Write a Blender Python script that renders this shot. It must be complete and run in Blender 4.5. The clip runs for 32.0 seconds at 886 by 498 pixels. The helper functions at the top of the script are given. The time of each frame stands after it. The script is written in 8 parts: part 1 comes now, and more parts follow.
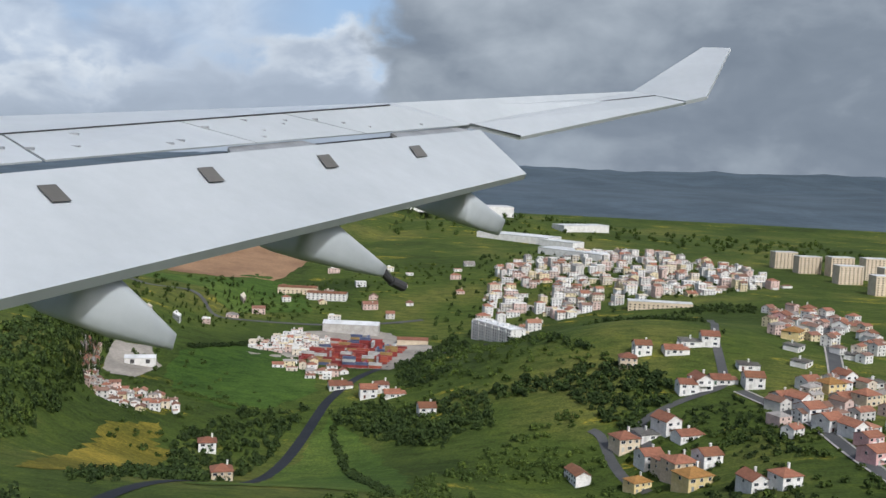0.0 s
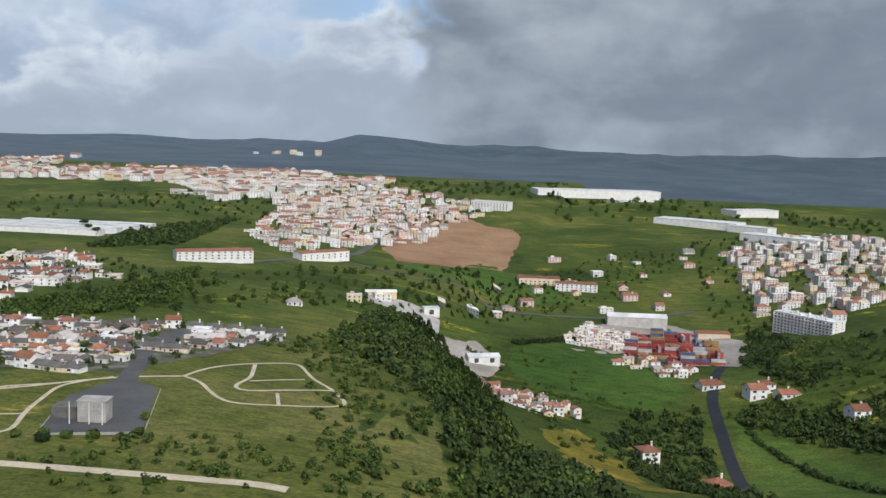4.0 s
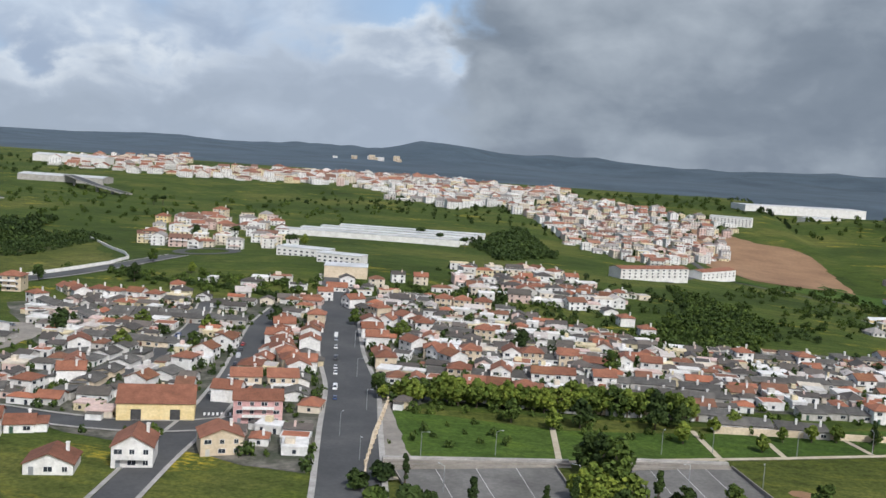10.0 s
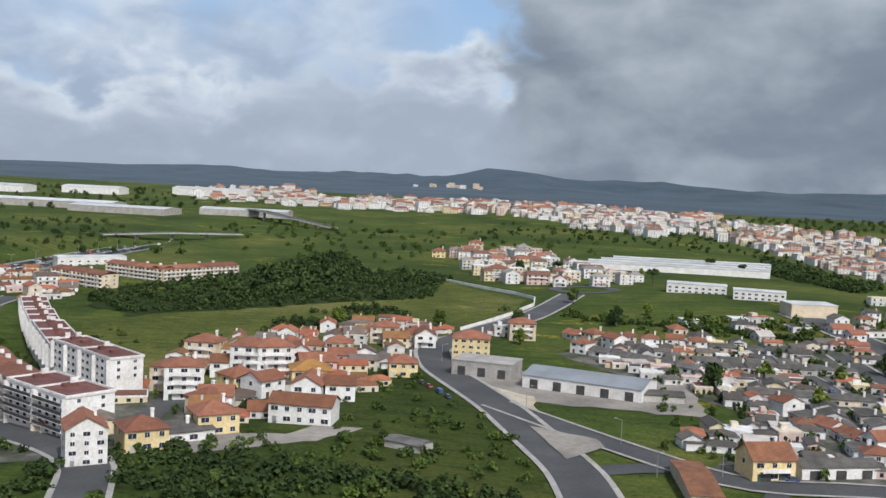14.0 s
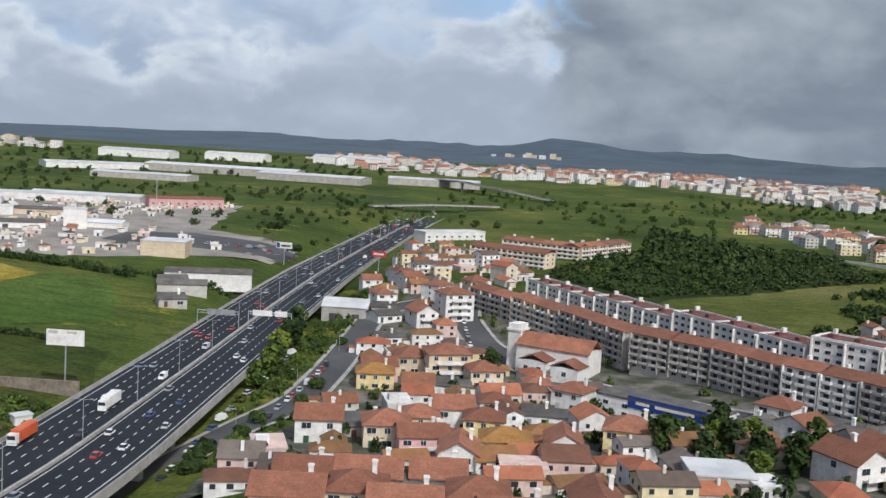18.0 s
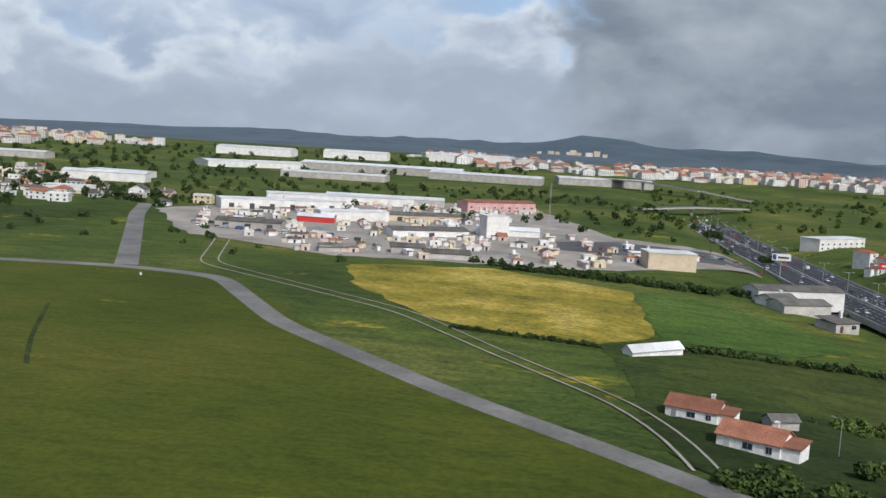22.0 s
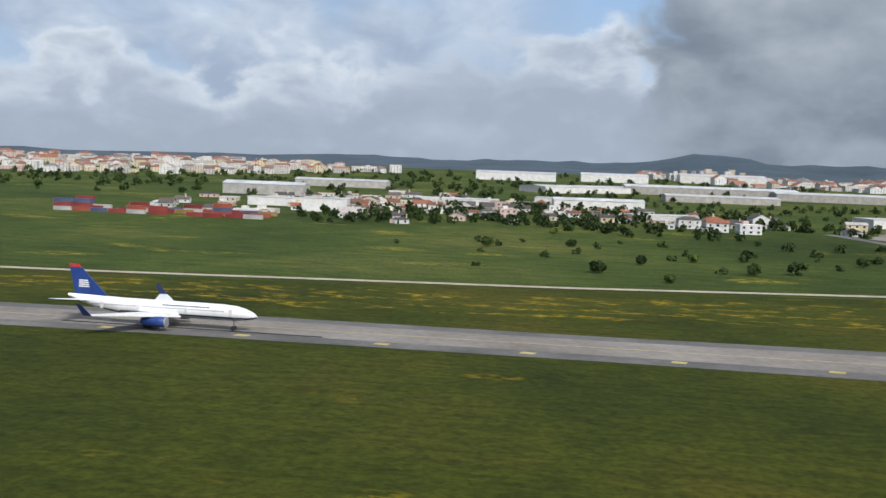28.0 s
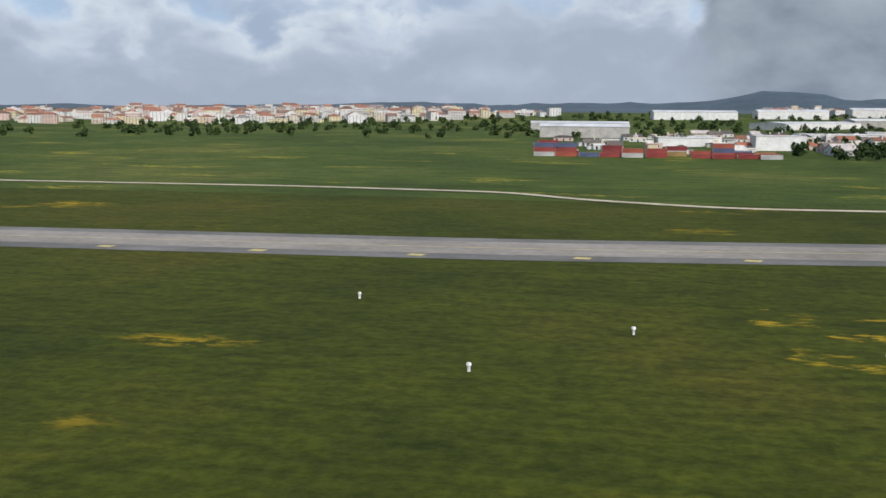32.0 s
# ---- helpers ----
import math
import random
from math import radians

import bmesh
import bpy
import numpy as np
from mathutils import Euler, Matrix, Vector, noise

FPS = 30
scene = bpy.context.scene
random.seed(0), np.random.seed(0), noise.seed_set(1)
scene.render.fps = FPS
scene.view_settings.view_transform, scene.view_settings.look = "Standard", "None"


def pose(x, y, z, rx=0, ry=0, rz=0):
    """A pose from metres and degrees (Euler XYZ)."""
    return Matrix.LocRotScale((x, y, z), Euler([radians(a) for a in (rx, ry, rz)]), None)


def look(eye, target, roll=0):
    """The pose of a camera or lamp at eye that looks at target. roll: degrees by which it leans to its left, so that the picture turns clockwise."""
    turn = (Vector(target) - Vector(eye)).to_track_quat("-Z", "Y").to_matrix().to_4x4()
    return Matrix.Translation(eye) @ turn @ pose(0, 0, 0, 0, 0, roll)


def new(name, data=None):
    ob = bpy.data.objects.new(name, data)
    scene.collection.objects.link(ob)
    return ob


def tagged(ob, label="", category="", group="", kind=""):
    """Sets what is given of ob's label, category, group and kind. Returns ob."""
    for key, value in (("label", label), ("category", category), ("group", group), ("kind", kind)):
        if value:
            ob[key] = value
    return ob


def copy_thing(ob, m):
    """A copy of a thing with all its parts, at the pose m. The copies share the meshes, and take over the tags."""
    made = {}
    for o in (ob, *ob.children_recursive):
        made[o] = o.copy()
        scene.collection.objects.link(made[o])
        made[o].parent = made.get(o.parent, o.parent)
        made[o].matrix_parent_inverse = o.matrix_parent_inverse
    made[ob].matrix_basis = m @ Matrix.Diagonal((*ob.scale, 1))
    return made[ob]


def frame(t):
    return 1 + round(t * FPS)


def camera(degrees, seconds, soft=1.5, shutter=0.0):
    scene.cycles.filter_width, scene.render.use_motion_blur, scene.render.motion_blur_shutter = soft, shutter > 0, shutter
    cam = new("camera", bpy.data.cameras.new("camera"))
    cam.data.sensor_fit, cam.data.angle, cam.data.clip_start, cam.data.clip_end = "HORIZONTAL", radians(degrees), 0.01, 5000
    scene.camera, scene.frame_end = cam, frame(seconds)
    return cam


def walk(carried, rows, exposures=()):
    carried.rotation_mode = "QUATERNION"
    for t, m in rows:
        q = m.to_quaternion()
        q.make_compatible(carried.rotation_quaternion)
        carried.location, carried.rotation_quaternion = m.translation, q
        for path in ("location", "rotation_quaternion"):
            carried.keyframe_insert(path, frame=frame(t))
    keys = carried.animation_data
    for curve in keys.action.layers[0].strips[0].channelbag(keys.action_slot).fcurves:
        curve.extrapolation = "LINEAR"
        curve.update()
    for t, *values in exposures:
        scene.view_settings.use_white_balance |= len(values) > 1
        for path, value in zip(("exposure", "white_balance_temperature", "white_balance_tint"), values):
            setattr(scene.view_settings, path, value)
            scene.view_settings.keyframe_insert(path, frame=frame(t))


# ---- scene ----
CAM = camera(46.50, 32.0)
# seconds, along the approach, across it, height, pitch, roll, heading
ROWS = [
    (0.0, pose(1216.02, 0.00, 72.34, 84.43, -2.45, 12.64)),
    (0.5, pose(1197.03, 0.00, 71.35, 84.88, -2.65, 12.75)),
    (1.0, pose(1178.04, 0.00, 70.36, 84.77, -2.57, 12.71)),
    (1.5, pose(1159.06, 0.00, 69.38, 84.11, -2.12, 12.75)),
    (2.0, pose(1140.08, 0.00, 68.40, 83.58, -1.78, 12.88)),
    (2.5, pose(1121.11, 0.00, 67.42, 83.24, -1.88, 12.59)),
    (3.0, pose(1102.16, 0.00, 66.44, 83.52, -2.10, 12.45)),
    (3.5, pose(1083.25, 0.00, 65.45, 83.49, -1.89, 12.66)),
    (5.5, pose(1008.20, 0.00, 61.37, 84.69, -2.96, 11.36)),
    (6.0, pose(989.54, 0.00, 60.33, 84.52, -3.09, 11.10)),
    (6.5, pose(970.87, 0.00, 59.30, 84.58, -3.38, 10.76)),
    (7.0, pose(952.18, 0.00, 58.28, 84.79, -3.22, 10.74)),
    (7.5, pose(933.44, 0.00, 57.28, 84.16, -3.50, 10.79)),
    (8.0, pose(914.63, 0.00, 56.31, 83.77, -3.24, 10.87)),
    (8.5, pose(895.74, 0.00, 55.38, 83.62, -3.39, 11.45)),
    (9.0, pose(876.79, 0.00, 54.49, 83.47, -3.51, 11.22)),
    (9.5, pose(857.79, 0.00, 53.61, 83.64, -3.53, 10.86)),
    (10.0, pose(838.76, 0.00, 52.75, 84.21, -3.69, 11.02)),
    (10.5, pose(819.72, 0.00, 51.89, 84.55, -3.49, 11.01)),
    (11.0, pose(800.67, 0.00, 51.03, 84.90, -3.24, 11.32)),
    (11.5, pose(781.61, 0.00, 50.15, 84.25, -3.01, 11.36)),
    (12.0, pose(762.53, 0.00, 49.26, 83.67, -3.26, 11.21)),
    (12.5, pose(743.43, 0.00, 48.35, 84.24, -3.18, 11.35)),
    (13.0, pose(724.31, 0.00, 47.42, 85.22, -2.77, 11.53)),
    (13.5, pose(705.18, 0.00, 46.48, 85.81, -2.68, 11.49)),
    (15.5, pose(628.61, 0.00, 42.72, 84.91, -3.03, 10.49)),
    (16.0, pose(609.44, 0.00, 41.78, 85.66, -3.10, 10.82)),
    (16.5, pose(590.26, 0.00, 40.86, 85.70, -3.15, 10.79)),
    (17.0, pose(571.07, 0.00, 39.95, 84.92, -2.92, 11.36)),
    (17.5, pose(551.87, 0.00, 39.04, 84.51, -3.84, 10.53)),
    (18.0, pose(532.67, 0.00, 38.13, 83.97, -3.29, 11.31)),
    (18.5, pose(513.46, 0.00, 37.22, 83.69, -3.60, 10.94)),
    (19.0, pose(494.22, 0.00, 36.31, 84.30, -3.95, 10.15)),
    (19.5, pose(474.94, 0.00, 35.41, 85.24, -4.28, 9.85)),
    (20.0, pose(455.60, 0.00, 34.49, 85.89, -3.91, 10.24)),
    (20.5, pose(436.19, 0.00, 33.58, 84.77, -3.93, 10.26)),
    (21.0, pose(416.72, 0.00, 32.67, 84.00, -3.92, 9.73)),
    (21.5, pose(397.21, 0.00, 31.75, 83.66, -3.17, 9.63)),
    (22.0, pose(377.67, 0.00, 30.83, 83.88, -3.38, 9.37)),
    (22.5, pose(358.16, 0.00, 29.91, 83.97, -3.37, 9.77)),
    (23.0, pose(338.76, 0.00, 28.99, 83.71, -3.76, 9.71)),
    (23.5, pose(319.54, 0.00, 28.06, 84.27, -3.92, 9.87)),
    (24.0, pose(300.56, 0.00, 27.12, 83.98, -2.99, 10.64)),
    (24.5, pose(281.86, 0.00, 26.18, 83.46, -3.03, 10.17)),
    (25.0, pose(263.36, 0.00, 25.26, 83.55, -2.73, 10.10)),
    (25.5, pose(244.94, 0.00, 24.37, 83.30, -2.21, 11.03)),
    (27.5, pose(170.30, 0.00, 21.38, 85.25, -1.82, 9.72)),
    (28.0, pose(151.33, 0.00, 20.74, 85.10, -2.08, 10.16)),
    (28.5, pose(132.31, 0.00, 20.10, 84.47, -2.05, 9.29)),
    (29.0, pose(113.28, 0.00, 19.44, 83.89, -2.76, 8.39)),
    (29.5, pose(94.26, 0.00, 18.74, 84.15, -1.50, 8.86)),
    (30.0, pose(75.28, 0.00, 17.98, 83.06, -0.30, 9.37)),
    (30.5, pose(56.38, 0.00, 17.16, 80.69, -0.54, 9.27)),
    (31.0, pose(37.52, 0.00, 16.30, 81.66, 0.11, 9.56)),
    (31.5, pose(18.67, 0.00, 15.41, 82.36, 0.30, 9.87)),
    (32.0, pose(-0.18, 0.00, 14.53, 82.19, -0.41, 10.18)),
]
walk(CAM, ROWS, exposures=[(0.0, 0.06, 5950, 8), (32.0, 0.06, 5950, 8)])

# ---- world and sun ----
SUN_EL, SUN_AZ = radians(47), radians(-52)   # sun behind the camera, to its right
world = bpy.data.worlds.new("sky")
scene.world = world
world.use_nodes = True
wn = world.node_tree.nodes
sky = wn.new("ShaderNodeTexSky")
sky.sky_type = "NISHITA"
sky.sun_disc = False
sky.sun_elevation = SUN_EL
sky.sun_rotation = radians(142)
sky.air_density, sky.dust_density = 0.8, 5.0
wn["Background"].inputs[1].default_value = 0.122
world.node_tree.links.new(sky.outputs[0], wn["Background"].inputs[0])
sun = new("sun", bpy.data.lights.new("sun", "SUN"))
sun.data.energy, sun.data.angle, sun.data.color = 2.7, radians(0.6), (1.0, 0.96, 0.90)
sun_dir = Vector((math.cos(SUN_EL) * math.cos(SUN_AZ), math.cos(SUN_EL) * math.sin(SUN_AZ), math.sin(SUN_EL)))
sun.matrix_world = look(sun_dir * 500, (0, 0, 0))

# ---- materials ----
def nodes_of(name):
    m = bpy.data.materials.new(name)
    m.use_nodes = True
    nt = m.node_tree
    return m, nt, nt.nodes["Principled BSDF"]


def noise_node(nt, scale, detail=4.0, rough=0.6, coords="Object", stretch=None):
    tc = nt.nodes.new("ShaderNodeNewGeometry" if coords == "World" else "ShaderNodeTexCoord")
    n = nt.nodes.new("ShaderNodeTexNoise")
    n.inputs["Scale"].default_value, n.inputs["Detail"].default_value, n.inputs["Roughness"].default_value = scale, detail, rough
    out = tc.outputs["Position"] if coords == "World" else tc.outputs["Object"]
    if stretch:
        mp = nt.nodes.new("ShaderNodeMapping")
        mp.inputs["Scale"].default_value = stretch
        mp.inputs["Rotation"].default_value = (0, 0, radians(12))
        nt.links.new(out, mp.inputs["Vector"])
        out = mp.outputs["Vector"]
    nt.links.new(out, n.inputs["Vector"])
    return n.outputs["Fac"]


def ramp(nt, fac, stops):
    r = nt.nodes.new("ShaderNodeValToRGB")
    els = r.color_ramp.elements
    while len(els) < len(stops):
        els.new(0.5)
    for e, (p, c) in zip(els, stops):
        e.position, e.color = p, (*c, 1)
    nt.links.new(fac, r.inputs["Fac"])
    return r.outputs["Color"]


def mixed(nt, fac, a, b, mode="MIX"):
    m = nt.nodes.new("ShaderNodeMix")
    m.data_type, m.blend_type = "RGBA", mode
    for sock, v in ((m.inputs[0], fac), (m.inputs[6], a), (m.inputs[7], b)):
        if isinstance(v, (int, float)):
            sock.default_value = v
        elif isinstance(v, tuple):
            sock.default_value = (*v, 1)
        else:
            nt.links.new(v, sock)
    return m.outputs[2]


def bumped(nt, bsdf, fac, strength=0.3, dist=0.1):
    b = nt.nodes.new("ShaderNodeBump")
    b.inputs["Strength"].default_value, b.inputs["Distance"].default_value = strength, dist
    nt.links.new(fac, b.inputs["Height"])
    nt.links.new(b.outputs["Normal"], bsdf.inputs["Normal"])


def surface(name, stops, scale=0.5, rough=0.8, metal=0.0, fine=6.0, fine_amount=0.25, vary=0.0, coords="Object", island=False, bump=0.2):
    """A two-scale surface: broad stains through a ramp, fine grain over it, and a per-object tone."""
    m, nt, bsdf = nodes_of(name)
    broad = noise_node(nt, scale, 4, 0.6, coords)
    col = ramp(nt, broad, stops)
    grain = noise_node(nt, scale * fine, 5, 0.7, coords)
    dark = ramp(nt, grain, [(0.3, (1 - fine_amount,) * 3), (0.7, (1 + fine_amount * 0.4,) * 3)])
    col = mixed(nt, 1.0, col, dark, "MULTIPLY")
    if vary:
        info = nt.nodes.new("ShaderNodeNewGeometry" if island else "ShaderNodeObjectInfo")
        rnd = info.outputs["Random Per Island"] if island else info.outputs["Random"]
        tone = ramp(nt, rnd, [(0.0, (1 - vary, 1 - vary * 1.05, 1 - vary * 1.1)), (1.0, (1.0, 1.0, 1.0))])
        col = mixed(nt, 1.0, col, tone, "MULTIPLY")
    nt.links.new(col, bsdf.inputs["Base Color"])
    bsdf.inputs["Roughness"].default_value, bsdf.inputs["Metallic"].default_value = rough, metal
    if bump:
        bumped(nt, bsdf, grain, bump, 0.05)
    return m


def palette(name, colours, rough=0.6, island=True, dirt=0.3, scale=0.6):
    """One of several flat paints per piece, with dirt over it."""
    m, nt, bsdf = nodes_of(name)
    info = nt.nodes.new("ShaderNodeNewGeometry" if island else "ShaderNodeObjectInfo")
    rnd = info.outputs["Random Per Island"] if island else info.outputs["Random"]
    r = nt.nodes.new("ShaderNodeValToRGB")
    r.color_ramp.interpolation = "CONSTANT"
    els = r.color_ramp.elements
    while len(els) < len(colours):
        els.new(0.5)
    for i, c in enumerate(colours):
        els[i].position, els[i].color = i / len(colours), (*c, 1)
    nt.links.new(rnd, r.inputs["Fac"])
    grime = ramp(nt, noise_node(nt, scale, 5, 0.7), [(0.35, (1 - dirt,) * 3), (0.62, (1.0, 1.0, 1.0))])
    nt.links.new(mixed(nt, 1.0, r.outputs["Color"], grime, "MULTIPLY"), bsdf.inputs["Base Color"])
    bsdf.inputs["Roughness"].default_value = rough
    return m


def grass_material(name, low, mid, high, flower=None, amount=0.62, world_scale=0.012, soft=0.0, spot=0.03):
    m, nt, bsdf = nodes_of(name)
    broad = noise_node(nt, world_scale, 5, 0.6, "World")
    col = ramp(nt, broad, [(0.32, low), (0.5, mid), (0.66, high)])
    mid_n = noise_node(nt, world_scale * 9, 5, 0.65, "World", (1, 2.6, 1))
    col = mixed(nt, 1.0, col, ramp(nt, mid_n, [(0.33, tuple(c + (1 - c) * soft for c in (0.62, 0.66, 0.6))), (0.5, (1, 1, 1)), (0.68, tuple(c + (1 - c) * soft for c in (1.35, 1.25, 1.0)))]), "MULTIPLY")
    tuft = noise_node(nt, 1.1, 4, 0.7, "World")
    col = mixed(nt, 1.0, col, ramp(nt, tuft, [(0.36, tuple(c + (1 - c) * soft for c in (0.6, 0.62, 0.6))), (0.62, (1.15, 1.12, 1.05))]), "MULTIPLY")
    if flower:
        spots = noise_node(nt, spot, 3, 0.5, "World", (1, 2.2, 1))
        fleck = noise_node(nt, 0.42, 5, 0.75, "World", (1, 2.0, 1))
        mask = nt.nodes.new("ShaderNodeMath")
        mask.operation = "MULTIPLY"
        nt.links.new(ramp(nt, spots, [(amount, (0, 0, 0)), (amount + 0.07, (1, 1, 1))]), mask.inputs[0])
        nt.links.new(ramp(nt, fleck, [(0.47, (0, 0, 0)), (0.6, (1, 1, 1))]), mask.inputs[1])
        col = mixed(nt, mask.outputs[0], col, flower)
    nt.links.new(col, bsdf.inputs["Base Color"])
    bsdf.inputs["Roughness"].default_value = 0.95
    bsdf.inputs["Specular IOR Level"].default_value = 0.1
    bumped(nt, bsdf, tuft, 0.5 * (1 - soft), 0.3)
    return m


G_LOW, G_MID, G_HIGH = (0.030, 0.048, 0.011), (0.056, 0.083, 0.017), (0.105, 0.115, 0.030)
grass = grass_material("grass", G_LOW, G_MID, G_HIGH, (0.34, 0.27, 0.03), 0.62)
air_grass = grass_material("airfield_grass", (0.026, 0.036, 0.005), (0.044, 0.055, 0.006), (0.066, 0.064, 0.009), (0.34, 0.23, 0.013), 0.64, 0.026, 0.1)
lighter_grass = grass_material("lighter_airfield_grass", (0.038, 0.053, 0.006), (0.053, 0.068, 0.008), (0.077, 0.080, 0.013), (0.34, 0.24, 0.02), 0.69, 0.018, 0.45)
bright_grass = grass_material("meadow", (0.036, 0.07, 0.014), (0.052, 0.095, 0.018), (0.078, 0.12, 0.026))
park_grass = grass_material("park_grass", (0.058, 0.074, 0.016), (0.085, 0.100, 0.024), (0.135, 0.135, 0.045), (0.30, 0.25, 0.05), 0.66, 0.02)
lawn = grass_material("lawn", (0.045, 0.08, 0.016), (0.06, 0.102, 0.02), (0.09, 0.125, 0.028))
flower_field = grass_material("flower_field", (0.085, 0.088, 0.016), (0.15, 0.13, 0.022), (0.25, 0.20, 0.035), None, 0.6, 0.03)
flowery_meadow = grass_material("flowery_meadow", (0.085, 0.095, 0.018), (0.23, 0.19, 0.03), (0.42, 0.34, 0.10), None, 0.5, 0.05)
flowery_air = grass_material("flowery_air", (0.028, 0.038, 0.005), (0.046, 0.057, 0.006), (0.068, 0.067, 0.009), (0.30, 0.21, 0.012), 0.52, 0.026, 0.2, 0.13)
rough_grass = grass_material("rough_grass", (0.028, 0.045, 0.010), (0.042, 0.060, 0.013), (0.066, 0.074, 0.020))
scrub_ground = grass_material("scrub_ground", (0.018, 0.030, 0.008), (0.030, 0.046, 0.012), (0.058, 0.062, 0.022))
# distant woods with the blue-grey of rain haze painted into the base colour
far_hills = surface("hazed_wooded_hills", [(0.35, (0.031, 0.051, 0.070)), (0.65, (0.058, 0.085, 0.112))], 0.008, 1.0, coords="World", fine=9, bump=0)
estate_floor = surface("gardens_and_yards", [(0.36, (0.030, 0.042, 0.016)), (0.5, (0.07, 0.07, 0.05)), (0.66, (0.17, 0.155, 0.13))], 0.16, 0.95, coords="World", fine=8)
bare_soil = surface("bare_soil", [(0.3, (0.176, 0.094, 0.045)), (0.7, (0.288, 0.172, 0.090))], 0.04, 0.95, coords="World", fine=12)
bare_dark = surface("bare_dark_earth", [(0.3, (0.06, 0.05, 0.035)), (0.7, (0.11, 0.09, 0.06))], 0.5, 0.95, coords="World")
old_stone = surface("old_masonry", [(0.3, (0.13, 0.11, 0.085)), (0.7, (0.26, 0.22, 0.17))], 0.5, 0.95, fine=5, fine_amount=0.4)
sand_path = surface("sand_path", [(0.3, (0.36, 0.31, 0.22)), (0.7, (0.52, 0.46, 0.35))], 0.2, 0.95, coords="World")
asphalt = surface("asphalt", [(0.3, (0.014, 0.017, 0.022)), (0.7, (0.026, 0.030, 0.036))], 0.06, 0.85, coords="World", fine=20)
asphalt.node_tree.nodes["Principled BSDF"].inputs["Specular IOR Level"].default_value = 0.2
street = surface("street_asphalt", [(0.3, (0.046, 0.047, 0.049)), (0.5, (0.062, 0.063, 0.064)), (0.7, (0.088, 0.088, 0.087))], 0.08, 0.85, coords="World", fine=20)
runway = surface("taxiway_concrete", [(0.3, (0.175, 0.155, 0.13)), (0.5, (0.235, 0.21, 0.18)), (0.7, (0.30, 0.272, 0.235))], 0.06, 0.85, coords="World", fine=16)
shoulder = surface("taxiway_shoulder", [(0.3, (0.085, 0.082, 0.075)), (0.48, (0.125, 0.12, 0.11)), (0.7, (0.185, 0.178, 0.165))], 0.09, 0.85, coords="World", fine=16)
concrete = surface("concrete", [(0.3, (0.26, 0.25, 0.23)), (0.7, (0.42, 0.40, 0.37))], 0.3, 0.9)
yard = surface("yard_ground", [(0.3, (0.17, 0.155, 0.135)), (0.7, (0.33, 0.30, 0.26))], 0.07, 0.95, coords="World", fine=12)
white_line = surface("road_paint", [(0.3, (0.62, 0.62, 0.6)), (0.7, (0.82, 0.82, 0.8))], 0.8, 0.7)
yellow_line = surface("yellow_paint", [(0.3, (0.42, 0.34, 0.10)), (0.7, (0.6, 0.5, 0.2))], 0.8, 0.7)
wall_white = surface("white_render", [(0.3, (0.646, 0.627, 0.589)), (0.6, (0.798, 0.788, 0.760))], 0.35, 0.85, vary=0.14)
wall_cream = surface("cream_render", [(0.3, (0.58, 0.47, 0.33)), (0.65, (0.72, 0.61, 0.45))], 0.35, 0.85, vary=0.2)
wall_yellow = surface("yellow_render", [(0.3, (0.66, 0.50, 0.22)), (0.65, (0.80, 0.66, 0.36))], 0.35, 0.85, vary=0.15)
wall_pink = surface("pink_render", [(0.3, (0.58, 0.33, 0.32)), (0.65, (0.74, 0.47, 0.44))], 0.35, 0.85, vary=0.2)
wall_grey = surface("grey_render", [(0.3, (0.36, 0.34, 0.31)), (0.65, (0.52, 0.5, 0.46))], 0.35, 0.9, vary=0.2)
tile_orange = surface("clay_tiles", [(0.3, (0.215, 0.085, 0.046)), (0.65, (0.345, 0.145, 0.085))], 0.5, 0.85, fine=9, fine_amount=0.4, vary=0.42, bump=0.5)
tile_brown = surface("weathered_tiles", [(0.3, (0.153, 0.064, 0.036)), (0.65, (0.270, 0.119, 0.056))], 0.5, 0.9, fine=9, fine_amount=0.4, vary=0.35, bump=0.5)
tile_ochre = surface("lichened_tiles", [(0.3, (0.26, 0.13, 0.03)), (0.65, (0.40, 0.21, 0.06))], 0.5, 0.9, fine=9, fine_amount=0.4, vary=0.25, bump=0.5)
fibre_roof = surface("fibre_cement_sheets", [(0.3, (0.07, 0.068, 0.062)), (0.65, (0.16, 0.15, 0.135))], 0.4, 0.9, fine=9, fine_amount=0.35, vary=0.4)
metal_roof = surface("metal_sheeting", [(0.3, (0.44, 0.45, 0.45)), (0.65, (0.66, 0.67, 0.68))], 0.15, 0.55, fine=14, fine_amount=0.12, vary=0.15)
slate_sheet = surface("blue_grey_sheeting", [(0.3, (0.17, 0.185, 0.20)), (0.65, (0.26, 0.28, 0.30))], 0.15, 0.5, fine=14, fine_amount=0.12)
glass_dark, gnt, gb = nodes_of("window_glass")
gb.inputs["Base Color"].default_value = (0.03, 0.035, 0.045, 1)
gb.inputs["Roughness"].default_value = 0.12
frame_white = surface("window_frame", [(0.3, (0.6, 0.6, 0.58)), (0.7, (0.78, 0.78, 0.76))], 1.0, 0.6)
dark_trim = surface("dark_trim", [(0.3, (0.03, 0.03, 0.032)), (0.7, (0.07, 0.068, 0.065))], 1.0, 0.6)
door_paint = palette("door_paint", [(0.12, 0.05, 0.03), (0.25, 0.26, 0.27), (0.04, 0.09, 0.06), (0.5, 0.49, 0.46)], 0.6, island=False)
bark = surface("bark", [(0.3, (0.06, 0.045, 0.03)), (0.7, (0.12, 0.095, 0.07))], 2.0, 0.95)


